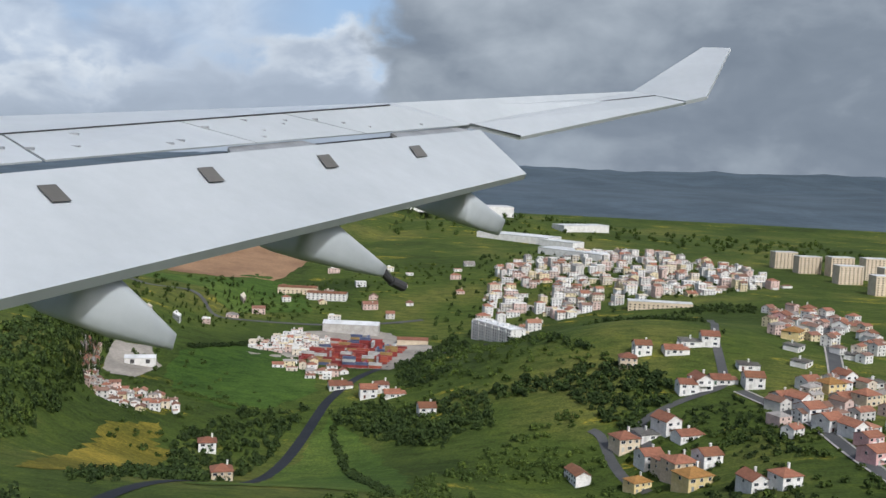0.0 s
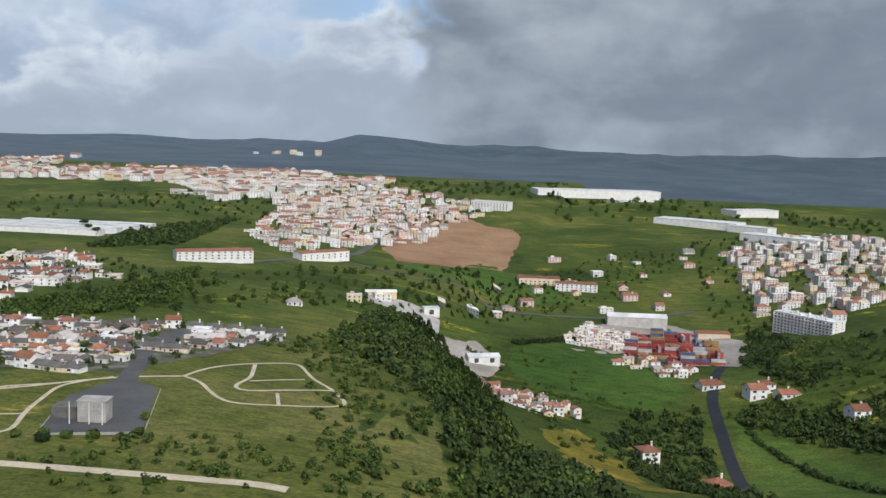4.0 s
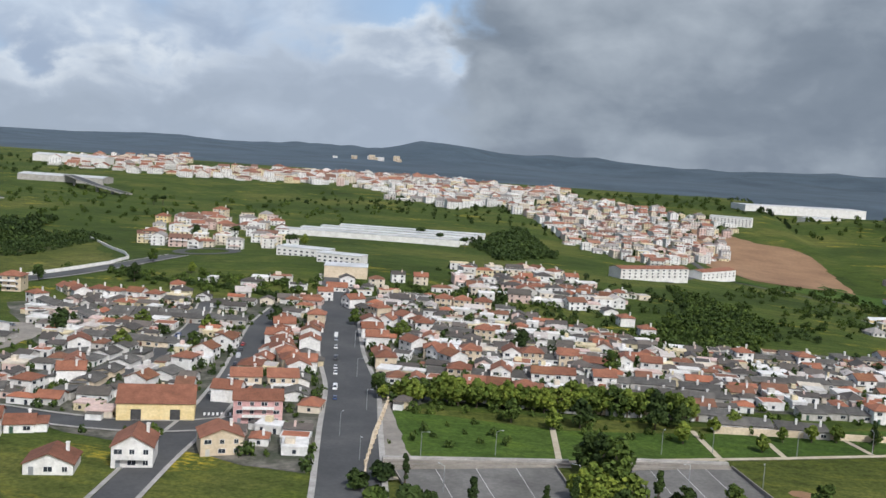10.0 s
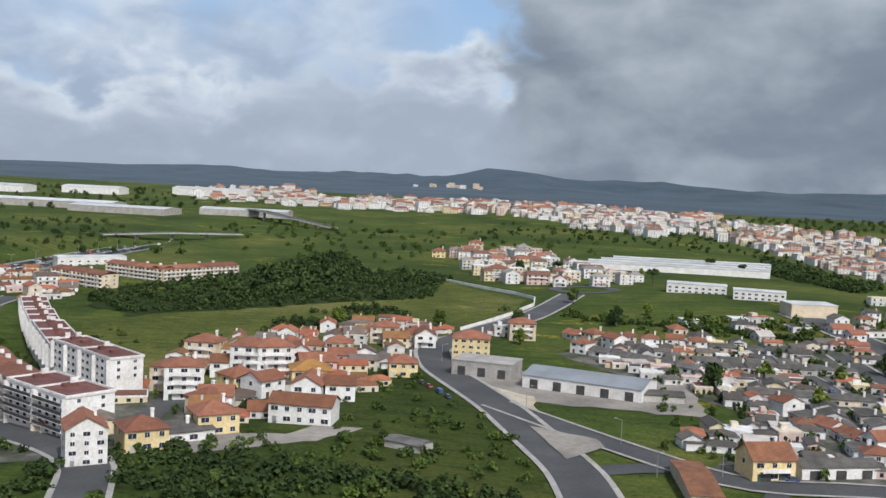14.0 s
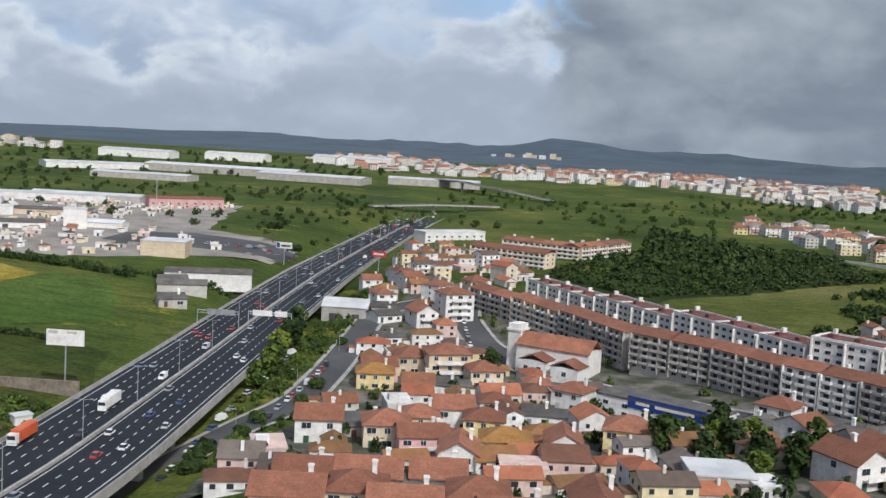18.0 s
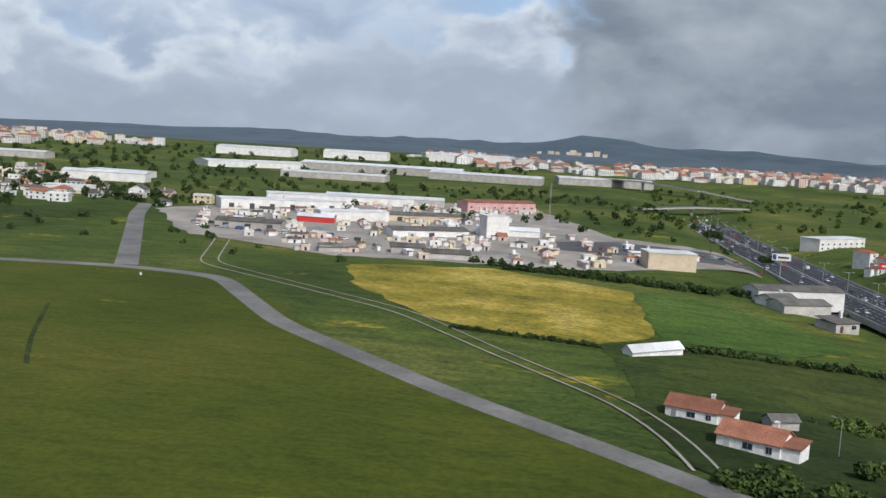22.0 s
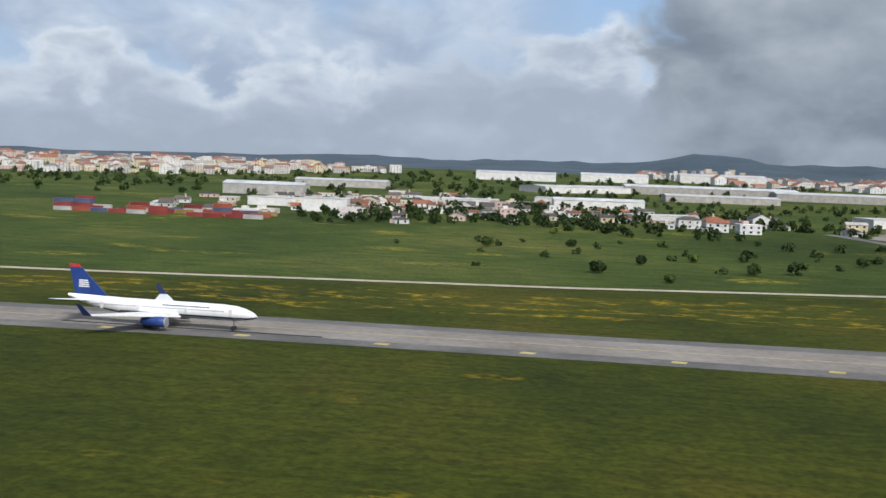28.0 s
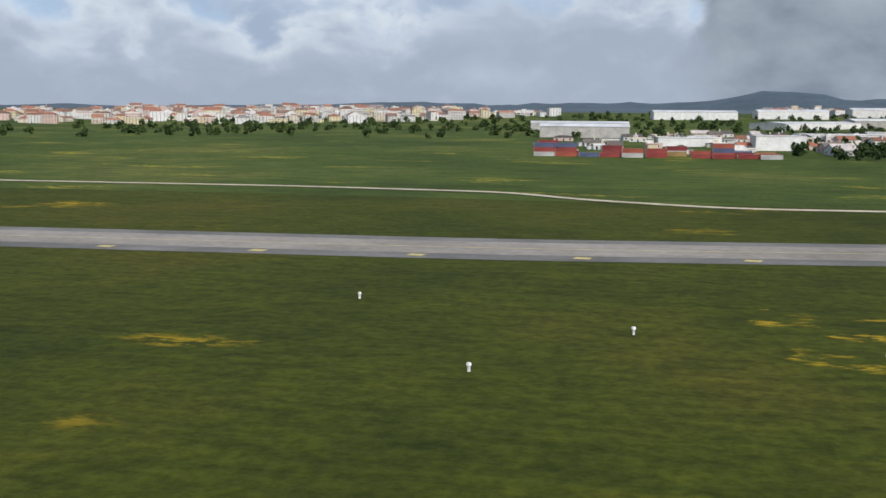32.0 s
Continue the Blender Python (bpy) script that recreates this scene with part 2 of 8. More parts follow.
def leaf_material(name, dark, light, island=True):
    m, nt, bsdf = nodes_of(name)
    geo = nt.nodes.new("ShaderNodeNewGeometry")
    info = nt.nodes.new("ShaderNodeObjectInfo")
    col = ramp(nt, geo.outputs["Random Per Island"], [(0.0, dark), (1.0, light)])
    tone = ramp(nt, info.outputs["Random"], [(0.0, (0.7, 0.72, 0.68)), (1.0, (1.1, 1.08, 1.0))])
    col = mixed(nt, 1.0, col, tone, "MULTIPLY")
    patchy = ramp(nt, noise_node(nt, 0.11, 3, 0.6, "World"), [(0.34, (0.68, 0.7, 0.68)), (0.5, (1, 1, 1)), (0.68, (1.5, 1.38, 1.1))])
    nt.links.new(mixed(nt, 1.0, col, patchy, "MULTIPLY"), bsdf.inputs["Base Color"])
    bsdf.inputs["Roughness"].default_value = 0.8
    bsdf.inputs["Specular IOR Level"].default_value = 0.15
    return m


leaf_dark = leaf_material("dark_foliage", (0.021, 0.036, 0.011), (0.046, 0.074, 0.021))
leaf_mid = leaf_material("foliage", (0.029, 0.050, 0.011), (0.086, 0.127, 0.028))
leaf_light = leaf_material("spring_foliage", (0.06, 0.095, 0.016), (0.15, 0.19, 0.036))
car_paint = palette("car_paint", [(0.7, 0.7, 0.7), (0.04, 0.04, 0.045), (0.25, 0.27, 0.3), (0.75, 0.75, 0.74), (0.05, 0.08, 0.18), (0.4, 0.05, 0.04), (0.5, 0.52, 0.54)], 0.3, island=False, dirt=0.15)
box_paint = palette("container_paint", [(0.24, 0.035, 0.03), (0.27, 0.05, 0.04), (0.20, 0.03, 0.026), (0.33, 0.08, 0.045), (0.08, 0.10, 0.18), (0.45, 0.45, 0.43), (0.26, 0.04, 0.035), (0.30, 0.2, 0.07)], 0.6, island=False, dirt=0.35)
galvanised = surface("galvanised_steel", [(0.3, (0.3, 0.31, 0.32)), (0.7, (0.5, 0.51, 0.52))], 1.0, 0.5, 0.6)
rubber = surface("black_rubber", [(0.3, (0.015, 0.015, 0.016)), (0.7, (0.035, 0.035, 0.036))], 1.0, 0.85)
blue_paint = surface("blue_paint", [(0.3, (0.015, 0.04, 0.17)), (0.7, (0.025, 0.065, 0.26))], 0.5, 0.45)
navy_paint = surface("navy_paint", [(0.3, (0.012, 0.02, 0.07)), (0.7, (0.02, 0.035, 0.11))], 0.5, 0.35)
red_paint = surface("red_paint", [(0.3, (0.4, 0.03, 0.03)), (0.7, (0.55, 0.05, 0.04))], 0.5, 0.5)
orange_paint = surface("orange_red_paint", [(0.3, (0.5, 0.09, 0.03)), (0.7, (0.66, 0.14, 0.05))], 0.5, 0.5)
plane_white = surface("aircraft_white", [(0.3, (0.72, 0.72, 0.72)), (0.7, (0.84, 0.84, 0.84))], 0.2, 0.3, fine_amount=0.08, bump=0)


# ---- building helpers ----
class Geo:
    """Collects boxes, prisms and faces for one mesh."""
    def __init__(self):
        self.v, self.f, self.m = [], [], []

    def face(self, pts, mat=0):
        n = len(self.v)
        self.v += [tuple(p) for p in pts]
        self.f.append(tuple(range(n, n + len(pts))))
        self.m.append(mat)

    def hexa(self, b, t, mat=0):
        """A solid between four base points and the four above them."""
        n = len(self.v)
        self.v += [tuple(p) for p in b] + [tuple(p) for p in t]
        for q in ((3, 2, 1, 0), (4, 5, 6, 7), (0, 1, 5, 4), (1, 2, 6, 5), (2, 3, 7, 6), (3, 0, 4, 7)):
            self.f.append(tuple(n + i for i in q))
            self.m.append(mat)

    def box(self, x0, y0, z0, x1, y1, z1, mat=0):
        self.hexa([(x0, y0, z0), (x1, y0, z0), (x1, y1, z0), (x0, y1, z0)], [(x0, y0, z1), (x1, y0, z1), (x1, y1, z1), (x0, y1, z1)], mat)

    def tube(self, a, b, r0, r1, n=8, mat=0):
        a, b = Vector(a), Vector(b)
        q = (b - a).to_track_quat("Z", "Y")
        k = len(self.v)
        for p, r in ((a, r0), (b, r1)):
            for i in range(n):
                self.v.append(tuple(p + q @ Vector((r * math.cos(6.2832 * i / n), r * math.sin(6.2832 * i / n), 0))))
        for i in range(n):
            j = (i + 1) % n
            self.f.append((k + i, k + j, k + n + j, k + n + i))
            self.m.append(mat)
        self.f += [tuple(range(k + n - 1, k - 1, -1)), tuple(range(k + n, k + 2 * n))]
        self.m += [mat, mat]

    def gable(self, x0, y0, x1, y1, z, rise, over=0.25, thick=0.12, along="x", mat=0):
        """Two sloping slabs that meet at a ridge."""
        if along == "x":
            ym = (y0 + y1) / 2
            k = rise / (ym - y0)
            for s, ye in ((1, y0 - over), (-1, y1 + over)):
                ze = z - k * over
                a, b = x0 - over, x1 + over
                self.hexa([(a, ye, ze), (b, ye, ze), (b, ym, z + rise), (a, ym, z + rise)][::s], [(a, ye, ze + thick), (b, ye, ze + thick), (b, ym, z + rise + thick), (a, ym, z + rise + thick)][::s], mat)
        else:
            xm = (x0 + x1) / 2
            k = rise / (xm - x0)
            for s, xe in ((-1, x0 - over), (1, x1 + over)):
                ze = z - k * over
                a, b = y0 - over, y1 + over
                self.hexa([(xe, a, ze), (xe, b, ze), (xm, b, z + rise), (xm, a, z + rise)][::s], [(xe, a, ze + thick), (xe, b, ze + thick), (xm, b, z + rise + thick), (xm, a, z + rise + thick)][::s], mat)

    def hip(self, x0, y0, x1, y1, z, rise, over=0.25, thick=0.1, mat=0):
        x0, y0, x1, y1 = x0 - over, y0 - over, x1 + over, y1 + over
        w, d = x1 - x0, y1 - y0
        if w >= d:
            r0, r1 = (x0 + d / 2, (y0 + y1) / 2), (x1 - d / 2, (y0 + y1) / 2)
        else:
            r0, r1 = ((x0 + x1) / 2, y0 + w / 2), ((x0 + x1) / 2, y1 - w / 2)
        self.box(x0, y0, z - thick, x1, y1, z, mat)
        a, b, c, e = (x0, y0, z), (x1, y0, z), (x1, y1, z), (x0, y1, z)
        p, q = (*r0, z + rise), (*r1, z + rise)
        if w >= d:
            for f in ((a, b, q, p), (b, c, q), (c, e, p, q), (e, a, p)):
                self.face(f, mat)
        else:
            for f in ((a, b, p), (b, c, q, p), (c, e, q), (e, a, p, q)):
                self.face(f, mat)

    def mesh(self, name, *mats):
        me = bpy.data.meshes.new(name)
        me.from_pydata(self.v, [], self.f)
        for m in mats:
            me.materials.append(m)
        if len(mats) > 1:
            me.polygons.foreach_set("material_index", self.m)
        me.update()
        return me


def thing(name, label, category, group="", at=None):
    ob = tagged(new(name), label, category, group)
    ob.empty_display_size = 0.5
    if at is not None:
        ob.matrix_basis = at
    return ob


def part(name, geo, parent, *mats, label=""):
    me = geo if isinstance(geo, bpy.types.Mesh) else geo.mesh(name, *mats)
    ob = new(name, me)
    ob.parent = parent
    return tagged(ob, label)


def solo(name, geo, label, category, *mats, group="", kind="", at=None):
    ob = new(name, geo.mesh(name, *mats))
    if at is not None:
        ob.matrix_basis = at
    return tagged(ob, label, category, group, kind)


# ---- the lie of the land ----
def bell(x, y, cx, cy, sx, sy):
    return np.exp(-((x - cx) / sx) ** 2 - ((y - cy) / sy) ** 2)


def step(v):
    v = np.clip(v, 0, 1)
    return v * v * (3 - 2 * v)


def land(x, y):
    """Height of the ground: airfield near zero, the motorway dip, the valley and its hill."""
    z = -27 * bell(x, y, 1100, 520, 130, 190) - 12 * bell(x, y, 930, 660, 110, 170)
    z = z + 16 * bell(x, y, 1215, 460, 75, 70) - 8 * bell(x, y, 490, 185, 80, 95) - 2 * bell(x, y, 432, 132, 22, 26)
    z = z + 5 * bell(x, y, 740, 380, 90, 90) + 2 * bell(x, y, 900, 230, 120, 60)
    z = z + 8 * step((y - 650) / 500) + 16 * bell(x, y, 1085, 1130, 140, 110)
    z = z + 1.5 * step((y - 250) / 100) * (1 - step((x - 360) / 120))
    z = z - 26 * bell(x, y, 1095, 335, 90, 88) - 10 * bell(x, y, 1005, 425, 50, 45) - 16 * bell(x, y, 1212, 285, 48, 55)
    # cutting for the motorway
    xc = np.interp(y, [-150, 60, 110, 177, 295, 450, 560, 700, 860], [478, 467, 464.5, 455, 438.5, 425, 420, 408, 385])
    z = z - 4.2 * np.exp(-((x - xc) / 19) ** 4) * step((y - 200) / 70) * (1 - 0.75 * step((y - 420) / 200)) * (1 - step((y - 650) / 150))
    # the motorway's trench where it runs on under the flight path
    z = z - 5.4 * np.exp(-((x - xc) / 17) ** 4) * step((168 - y) / 70)
    # long range of hills at the skyline
    r = 31 * bell(x, y, 340, 2450, 150, 260) + 26 * bell(x, y, 560, 2650, 260, 260) + 8 * bell(x, y, 60, 2700, 260, 300)
    r = r + 14 * bell(x, y, 960, 2600, 300, 320) + 34 * bell(x, y, 1560, 2800, 400, 350) + 8 * bell(x, y, -350, 2900, 500, 300)
    return z + r + 10 * step((y - 2700) / 600)


SETTLE = np.array([[-14.21, -6.97, -3.46, 0.62, -0.88, -0.04], [-31.88, 8.82, -10.8, 0.19, -0.09, -0.68], [-2.26, 0.01, -0.81, -0.12, 0.17, -0.16]])


def settle(x, y):
    """How far the eastern valley lies from the first rough plan: a smooth shift of ground and all that stands on it."""
    u, v = np.clip((x - 1120) / 100, -1.7, 2.1), np.clip((y - 450) / 100, -2.5, 7.0)
    w = step((x - 992 + 47 * step((y - 300) / 150)) / 50) * (1 - step((y - 1250) / 200))
    return SETTLE @ np.stack([np.ones_like(u), u, v, u * u, u * v, v * v]) * w


def zland(x, y):
    return float(land(np.float64(x), np.float64(y)))


def graded(stops):
    """Grid lines whose spacing changes from stretch to stretch: (start, spacing)..., end."""
    out = []
    for (a, s), nxt in zip(stops[:-1], stops[1:]):
        b = nxt[0] if isinstance(nxt, tuple) else nxt
        out += list(np.arange(a, b - s * 0.5, s))
    return np.array(out + [stops[-1]])


gx = graded([(-4200, 300), (-600, 60), (-200, 10), (1500, 40), (2100, 150), 5000])
gy = graded([(-4000, 400), (-400, 60), (-40, 10), (20, 6), (760, 16), (1500, 45), 4400])
GX, GY = np.meshgrid(gx, gy)
GZ = land(GX, GY) - 30 * step((GY - 1360) / 120)
nx, ny = len(gx), len(gy)
idx = np.arange(nx * ny).reshape(ny, nx)
quads = np.stack([idx[:-1, :-1], idx[:-1, 1:], idx[1:, 1:], idx[1:, :-1]], -1).reshape(-1, 4)
me = bpy.data.meshes.new("ground")
me.from_pydata(np.stack([GX, GY, GZ], -1).reshape(-1, 3).tolist(), [], quads.tolist())
me.materials.append(grass)
me.shade_smooth()
tagged(new("ground", me), "rolling green grassland with scattered yellow flowers and scrub", "ground", kind="structure")


hg = graded([(-4000, 250), (-600, 60), (2200, 200), 4900])
vg = graded([(1330, 35), (3300, 150), 4300])
HX, HY = np.meshgrid(hg, vg)
HZ = land(HX, HY) + 3.0 * step((HY - 1330) / 200) + 5 * step((HY - 1900) / 300) * (np.sin(HX * 0.011 + HY * 0.007) + 0.5 * np.sin(HX * 0.043 + 1.7) + 0.25 * np.sin(HX * 0.13 + HY * 0.02))
hx, hy = len(hg), len(vg)
idx = np.arange(hx * hy).reshape(hy, hx)
quads = np.stack([idx[:-1, :-1], idx[:-1, 1:], idx[1:, 1:], idx[1:, :-1]], -1).reshape(-1, 4)
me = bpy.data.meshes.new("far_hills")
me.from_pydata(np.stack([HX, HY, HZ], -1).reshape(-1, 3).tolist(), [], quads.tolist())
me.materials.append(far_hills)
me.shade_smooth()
tagged(new("far_hills", me), "wooded hills far off under rain cloud, blue-grey haze painted into their colour", "hills", kind="structure")


ROAD_POINTS = []
ROAD_CELLS = {}


def near_road(x, y, margin):
    """True where a point would stand on a road or path."""
    c = (int(x // 20), int(y // 20))
    return any(math.hypot(x - a, y - b) < r + margin for i in (-1, 0, 1) for j in (-1, 0, 1) for a, b, r in ROAD_CELLS.get((c[0] + i, c[1] + j), ()))


def ribbon(name, pts, broad, mat, label, category="road", lift=0.15, every=4.0, kind="structure", side=0.0):
    """A strip that follows a line of points over the land; its breadth may be a function of x; side shifts it across its course."""
    breadth = broad if callable(broad) else (lambda x: broad)
    line = []
    for (a, b), (c, d) in zip(pts[:-1], pts[1:]):
        n = max(1, int(math.hypot(c - a, d - b) / every))
        line += [(a + (c - a) * i / n, b + (d - b) * i / n) for i in range(n)]
    line.append(pts[-1])
    for _ in range(3):
        line = [line[0]] + [((p[0] + 2 * q[0] + r[0]) / 4, (p[1] + 2 * q[1] + r[1]) / 4) for p, q, r in zip(line, line[1:], line[2:])] + [line[-1]]
    ROAD_POINTS.extend((x, y, breadth(x) / 2) for x, y in line)
    for x, y in line:
        ROAD_CELLS.setdefault((int(x // 20), int(y // 20)), []).append((x, y, breadth(x) / 2))
    g = Geo()
    for i, (x, y) in enumerate(line):
        width = breadth(x)
        a, b = line[max(0, i - 1)], line[min(len(line) - 1, i + 1)]
        tx, ty = b[0] - a[0], b[1] - a[1]
        k = math.hypot(tx, ty) or 1
        px, py = ty / k, -tx / k
        for s in (side + width / 2, side, side - width / 2):
            g.v.append((x + px * s, y + py * s, zland(x + px * s, y + py * s) + lift))
    for i in range(len(line) - 1):
        for j in (0, 1):
            k = 3 * i + j
            g.f.append((k, k + 1, k + 4, k + 3)[::-1])
    g.m = [0] * len(g.f)
    return solo(name, g, label, category, mat, kind=kind)


def patch(name, pts, mat, label, category="field", lift=0.1, cell=9.0, wobble=0.0):
    """A field or yard: an outline filled over the land."""
    rnd = random.Random(len(pts) + int(pts[0][0]))
    bm = bmesh.new()
    ring = []
    for (a, b), (c, d) in zip(pts, pts[1:] + pts[:1]):
        n = max(1, int(math.hypot(c - a, d - b) / (cell * 0.6)))
        for i in range(n):
            ring.append((a + (c - a) * i / n + rnd.uniform(-1, 1) * wobble, b + (d - b) * i / n + rnd.uniform(-1, 1) * wobble))
    vs = [bm.verts.new((x, y, 0)) for x, y in ring]
    es = [bm.edges.new((vs[i], vs[(i + 1) % len(vs)])) for i in range(len(vs))]
    bmesh.ops.triangle_fill(bm, edges=es, use_beauty=True)
    for _ in range(3):
        long = [e for e in bm.edges if e.calc_length() > cell * 1.6 and not e.is_boundary]
        if not long:
            break
        bmesh.ops.subdivide_edges(bm, edges=long, cuts=1)
        bmesh.ops.triangulate(bm, faces=[f for f in bm.faces if len(f.verts) > 3])
    for v in bm.verts:
        v.co.z = zland(v.co.x, v.co.y) + lift
    bmesh.ops.recalc_face_normals(bm, faces=bm.faces)
    if bm.faces and sum(f.normal.z for f in bm.faces) < 0:
        bmesh.ops.reverse_faces(bm, faces=bm.faces)
    me = bpy.data.meshes.new(name)
    bm.to_mesh(me)
    bm.free()
    me.materials.append(mat)
    return tagged(new(name, me), label, category, kind="structure")


# ---- clouds far behind everything ----
def cloud_material():
    m = bpy.data.materials.new("cloudy_sky")
    m.use_nodes = True
    nt = m.node_tree
    nt.nodes.remove(nt.nodes["Principled BSDF"])
    em = nt.nodes.new("ShaderNodeEmission")
    nt.links.new(em.outputs[0], nt.nodes["Material Output"].inputs[0])
    geo = nt.nodes.new("ShaderNodeNewGeometry")
    sep = nt.nodes.new("ShaderNodeSeparateXYZ")
    nt.links.new(geo.outputs["Position"], sep.inputs[0])

    def calc(op, a, b=0.0, c=0.0):
        n = nt.nodes.new("ShaderNodeMath")
        n.operation = op
        for s, v in zip(n.inputs, (a, b, c)):
            if isinstance(v, (int, float)):
                s.default_value = v
            else:
                nt.links.new(v, s)
        return n.outputs[0]

    def smooth(v, lo, hi):
        n = nt.nodes.new("ShaderNodeMapRange")
        n.interpolation_type = "SMOOTHSTEP"
        nt.links.new(v, n.inputs[0])
        n.inputs[1].default_value, n.inputs[2].default_value = lo, hi
        return n.outputs[0]

    def cloud_noise(scale, detail, rough, sx=1.0, sz=1.0, off=0.0, distort=0.0):
        mp = nt.nodes.new("ShaderNodeMapping")
        mp.inputs["Scale"].default_value = (sx / 1000, sx / 1000, sz / 1000)
        mp.inputs["Location"].default_value = (off, off * 0.7, off * 1.3)
        nt.links.new(geo.outputs["Position"], mp.inputs["Vector"])
        n = nt.nodes.new("ShaderNodeTexNoise")
        n.inputs["Scale"].default_value, n.inputs["Detail"].default_value, n.inputs["Roughness"].default_value = scale, detail, rough
        n.inputs["Distortion"].default_value = distort
        nt.links.new(mp.outputs[0], n.inputs["Vector"])
        return n.outputs["Fac"]

    x, z = sep.outputs["X"], sep.outputs["Z"]
    n_big = cloud_noise(1.6, 5, 0.5, 1, 1.8, 3.0, 0.3)
    n_mid = cloud_noise(3.8, 5, 0.5, 1, 1.7, 7.0, 0.3)
    n_fine = cloud_noise(9.0, 5, 0.52, 1, 1.4, 1.0, 0.3)
    # clear blue behind, paler towards the horizon
    blue = ramp(nt, smooth(z, 100, 1100), [(0.0, (0.42, 0.52, 0.64)), (0.5, (0.32, 0.45, 0.63)), (1.0, (0.24, 0.39, 0.62))])
    # high thin veil on the upwind side
    veil = mixed(nt, smooth(n_mid, 0.3, 0.75), (0.34, 0.39, 0.475), (0.56, 0.60, 0.655))
    veil_on = calc("MULTIPLY", smooth(n_big, 0.28, 0.52), smooth(calc("ADD", x, calc("MULTIPLY", n_big, 500)), 330, -120))
    col = mixed(nt, veil_on, blue, veil)
    # band of cumulus: puffy tops against a grey base
    top = calc("ADD", 300, calc("MULTIPLY", calc("SUBTRACT", n_mid, 0.5), 620))
    top = calc("ADD", top, calc("MULTIPLY", calc("SUBTRACT", n_fine, 0.5), 210))
    top = calc("ADD", top, calc("MULTIPLY", smooth(calc("ABSOLUTE", calc("SUBTRACT", x, 0)), 420, 40), 150))
    puff = smooth(calc("SUBTRACT", top, z), -55, 85)
    lit = calc("MULTIPLY", smooth(calc("SUBTRACT", top, z), 230, 0), calc("ADD", calc("ADD", 0.45, calc("MULTIPLY", smooth(x, -300, -850), 0.5)), calc("MULTIPLY", smooth(calc("ABSOLUTE", calc("SUBTRACT", x, 20)), 420, 60), 0.55)))
    lit = calc("ADD", lit, calc("MULTIPLY", calc("SUBTRACT", n_fine, 0.5), 0.8))
    cum = ramp(nt, lit, [(0.0, (0.35, 0.385, 0.44)), (0.45, (0.42, 0.455, 0.51)), (0.8, (0.54, 0.565, 0.60)), (1.0, (0.68, 0.69, 0.695))])
    col = mixed(nt, puff, col, cum)
    # the dark rain cloud
    edge = calc("ADD", x, calc("MULTIPLY", calc("SUBTRACT", n_mid, 0.5), 420))
    edge = calc("ADD", edge, calc("MULTIPLY", calc("SUBTRACT", n_fine, 0.5), 160))
    edge = calc("ADD", edge, calc("MULTIPLY", z, 0.10))
    dark_on = smooth(edge, 185, 345)
    tone = calc("ADD", calc("ADD", -0.07, calc("MULTIPLY", smooth(x, 500, 2100), -0.16)), calc("MULTIPLY", n_big, 1.0))
    tone = calc("ADD", tone, calc("MULTIPLY", calc("SUBTRACT", n_mid, 0.5), 0.7))
    tone = calc("ADD", tone, calc("MULTIPLY", smooth(z, 250, 900), 0.28))
    dark = ramp(nt, tone, [(0.0, (0.15, 0.175, 0.21)), (0.35, (0.215, 0.24, 0.275)), (0.6, (0.33, 0.355, 0.385)), (0.95, (0.52, 0.54, 0.56))])
    col = mixed(nt, dark_on, col, dark)
    # pale rain haze low under the cloud
    low = calc("MULTIPLY", smooth(z, 260, 40), calc("MULTIPLY", smooth(n_big, 0.42, 0.62), smooth(x, 1100, 400)))
    col = mixed(nt, calc("MULTIPLY", low, 0.55), col, (0.34, 0.37, 0.41))
    nt.links.new(col, em.inputs["Color"])
    em.inputs["Strength"].default_value = 1.1
    return m


g = Geo()
arc = [radians(8 + 164 * i / 60) for i in range(61)]
for a in arc:
    for zz in (-60, 600, 1500, 2600):
        r = 3500 - max(0, zz - 600) * 0.25
        g.v.append((600 + r * math.cos(a), r * math.sin(a), zz))
for i in range(60):
    for j in range(3):
        k = 4 * i + j
        g.f.append((k, k + 1, k + 5, k + 4))
g.m = [0] * len(g.f)
backdrop = solo("backdrop", g, "cloudy spring sky with blue gap, white cumulus and dark rain cloud", "sky", cloud_material(), kind="structure")

# ---- fields ----
ROUGH = [(543.1, 262.8), (590.3, 206.9), (609.8, 243.4), (630.0, 250.8), (669.2, 165.9), (679.9, 134.7), (641.1, 121.1), (627.6, 116.5), (532.7, 230.6)]
patch("airfield", [(-400, 30), (-400, 158), (-60, 165), (75, 158), (195, 182), (277, 205), (300, 202), (336, 151), (360, 123), (381, 105), (398, 89), (430, 40), (420, -60), (-400, -60)], air_grass, "mown airfield grass with drifts of yellow flowers", "grass", 0.08, 14)
# lighter green sheet laid over the airfield grass at its eastern end
patch("mown_airfield", [(196, 181), (277, 204.5), (300, 201.5), (336, 150.5), (360, 122.5), (381, 104.5), (398, 88.5), (430, 40), (420, -60), (300, -60), (235, 40), (205, 110)], lighter_grass, "lighter green grass at the end of the airfield", "grass", 0.095, 12, 2.5)
patch("flower_meadow", [(318, 236), (334, 244), (351, 249), (383.5, 234), (386, 205), (387.5, 181), (378, 167), (361, 168.5), (351, 173), (338, 189), (326, 208)], flowery_meadow, "meadow pale yellow with dense flowers beside the airfield", "field", 0.1, 8, 1.0)
patch("green_field", [(384.5, 236), (400, 236), (413, 222), (424, 196), (410, 181), (388.5, 178.5), (386.6, 205)], bright_grass, "lush green field beside the motorway", "field", 0.1, 8, 1.0)
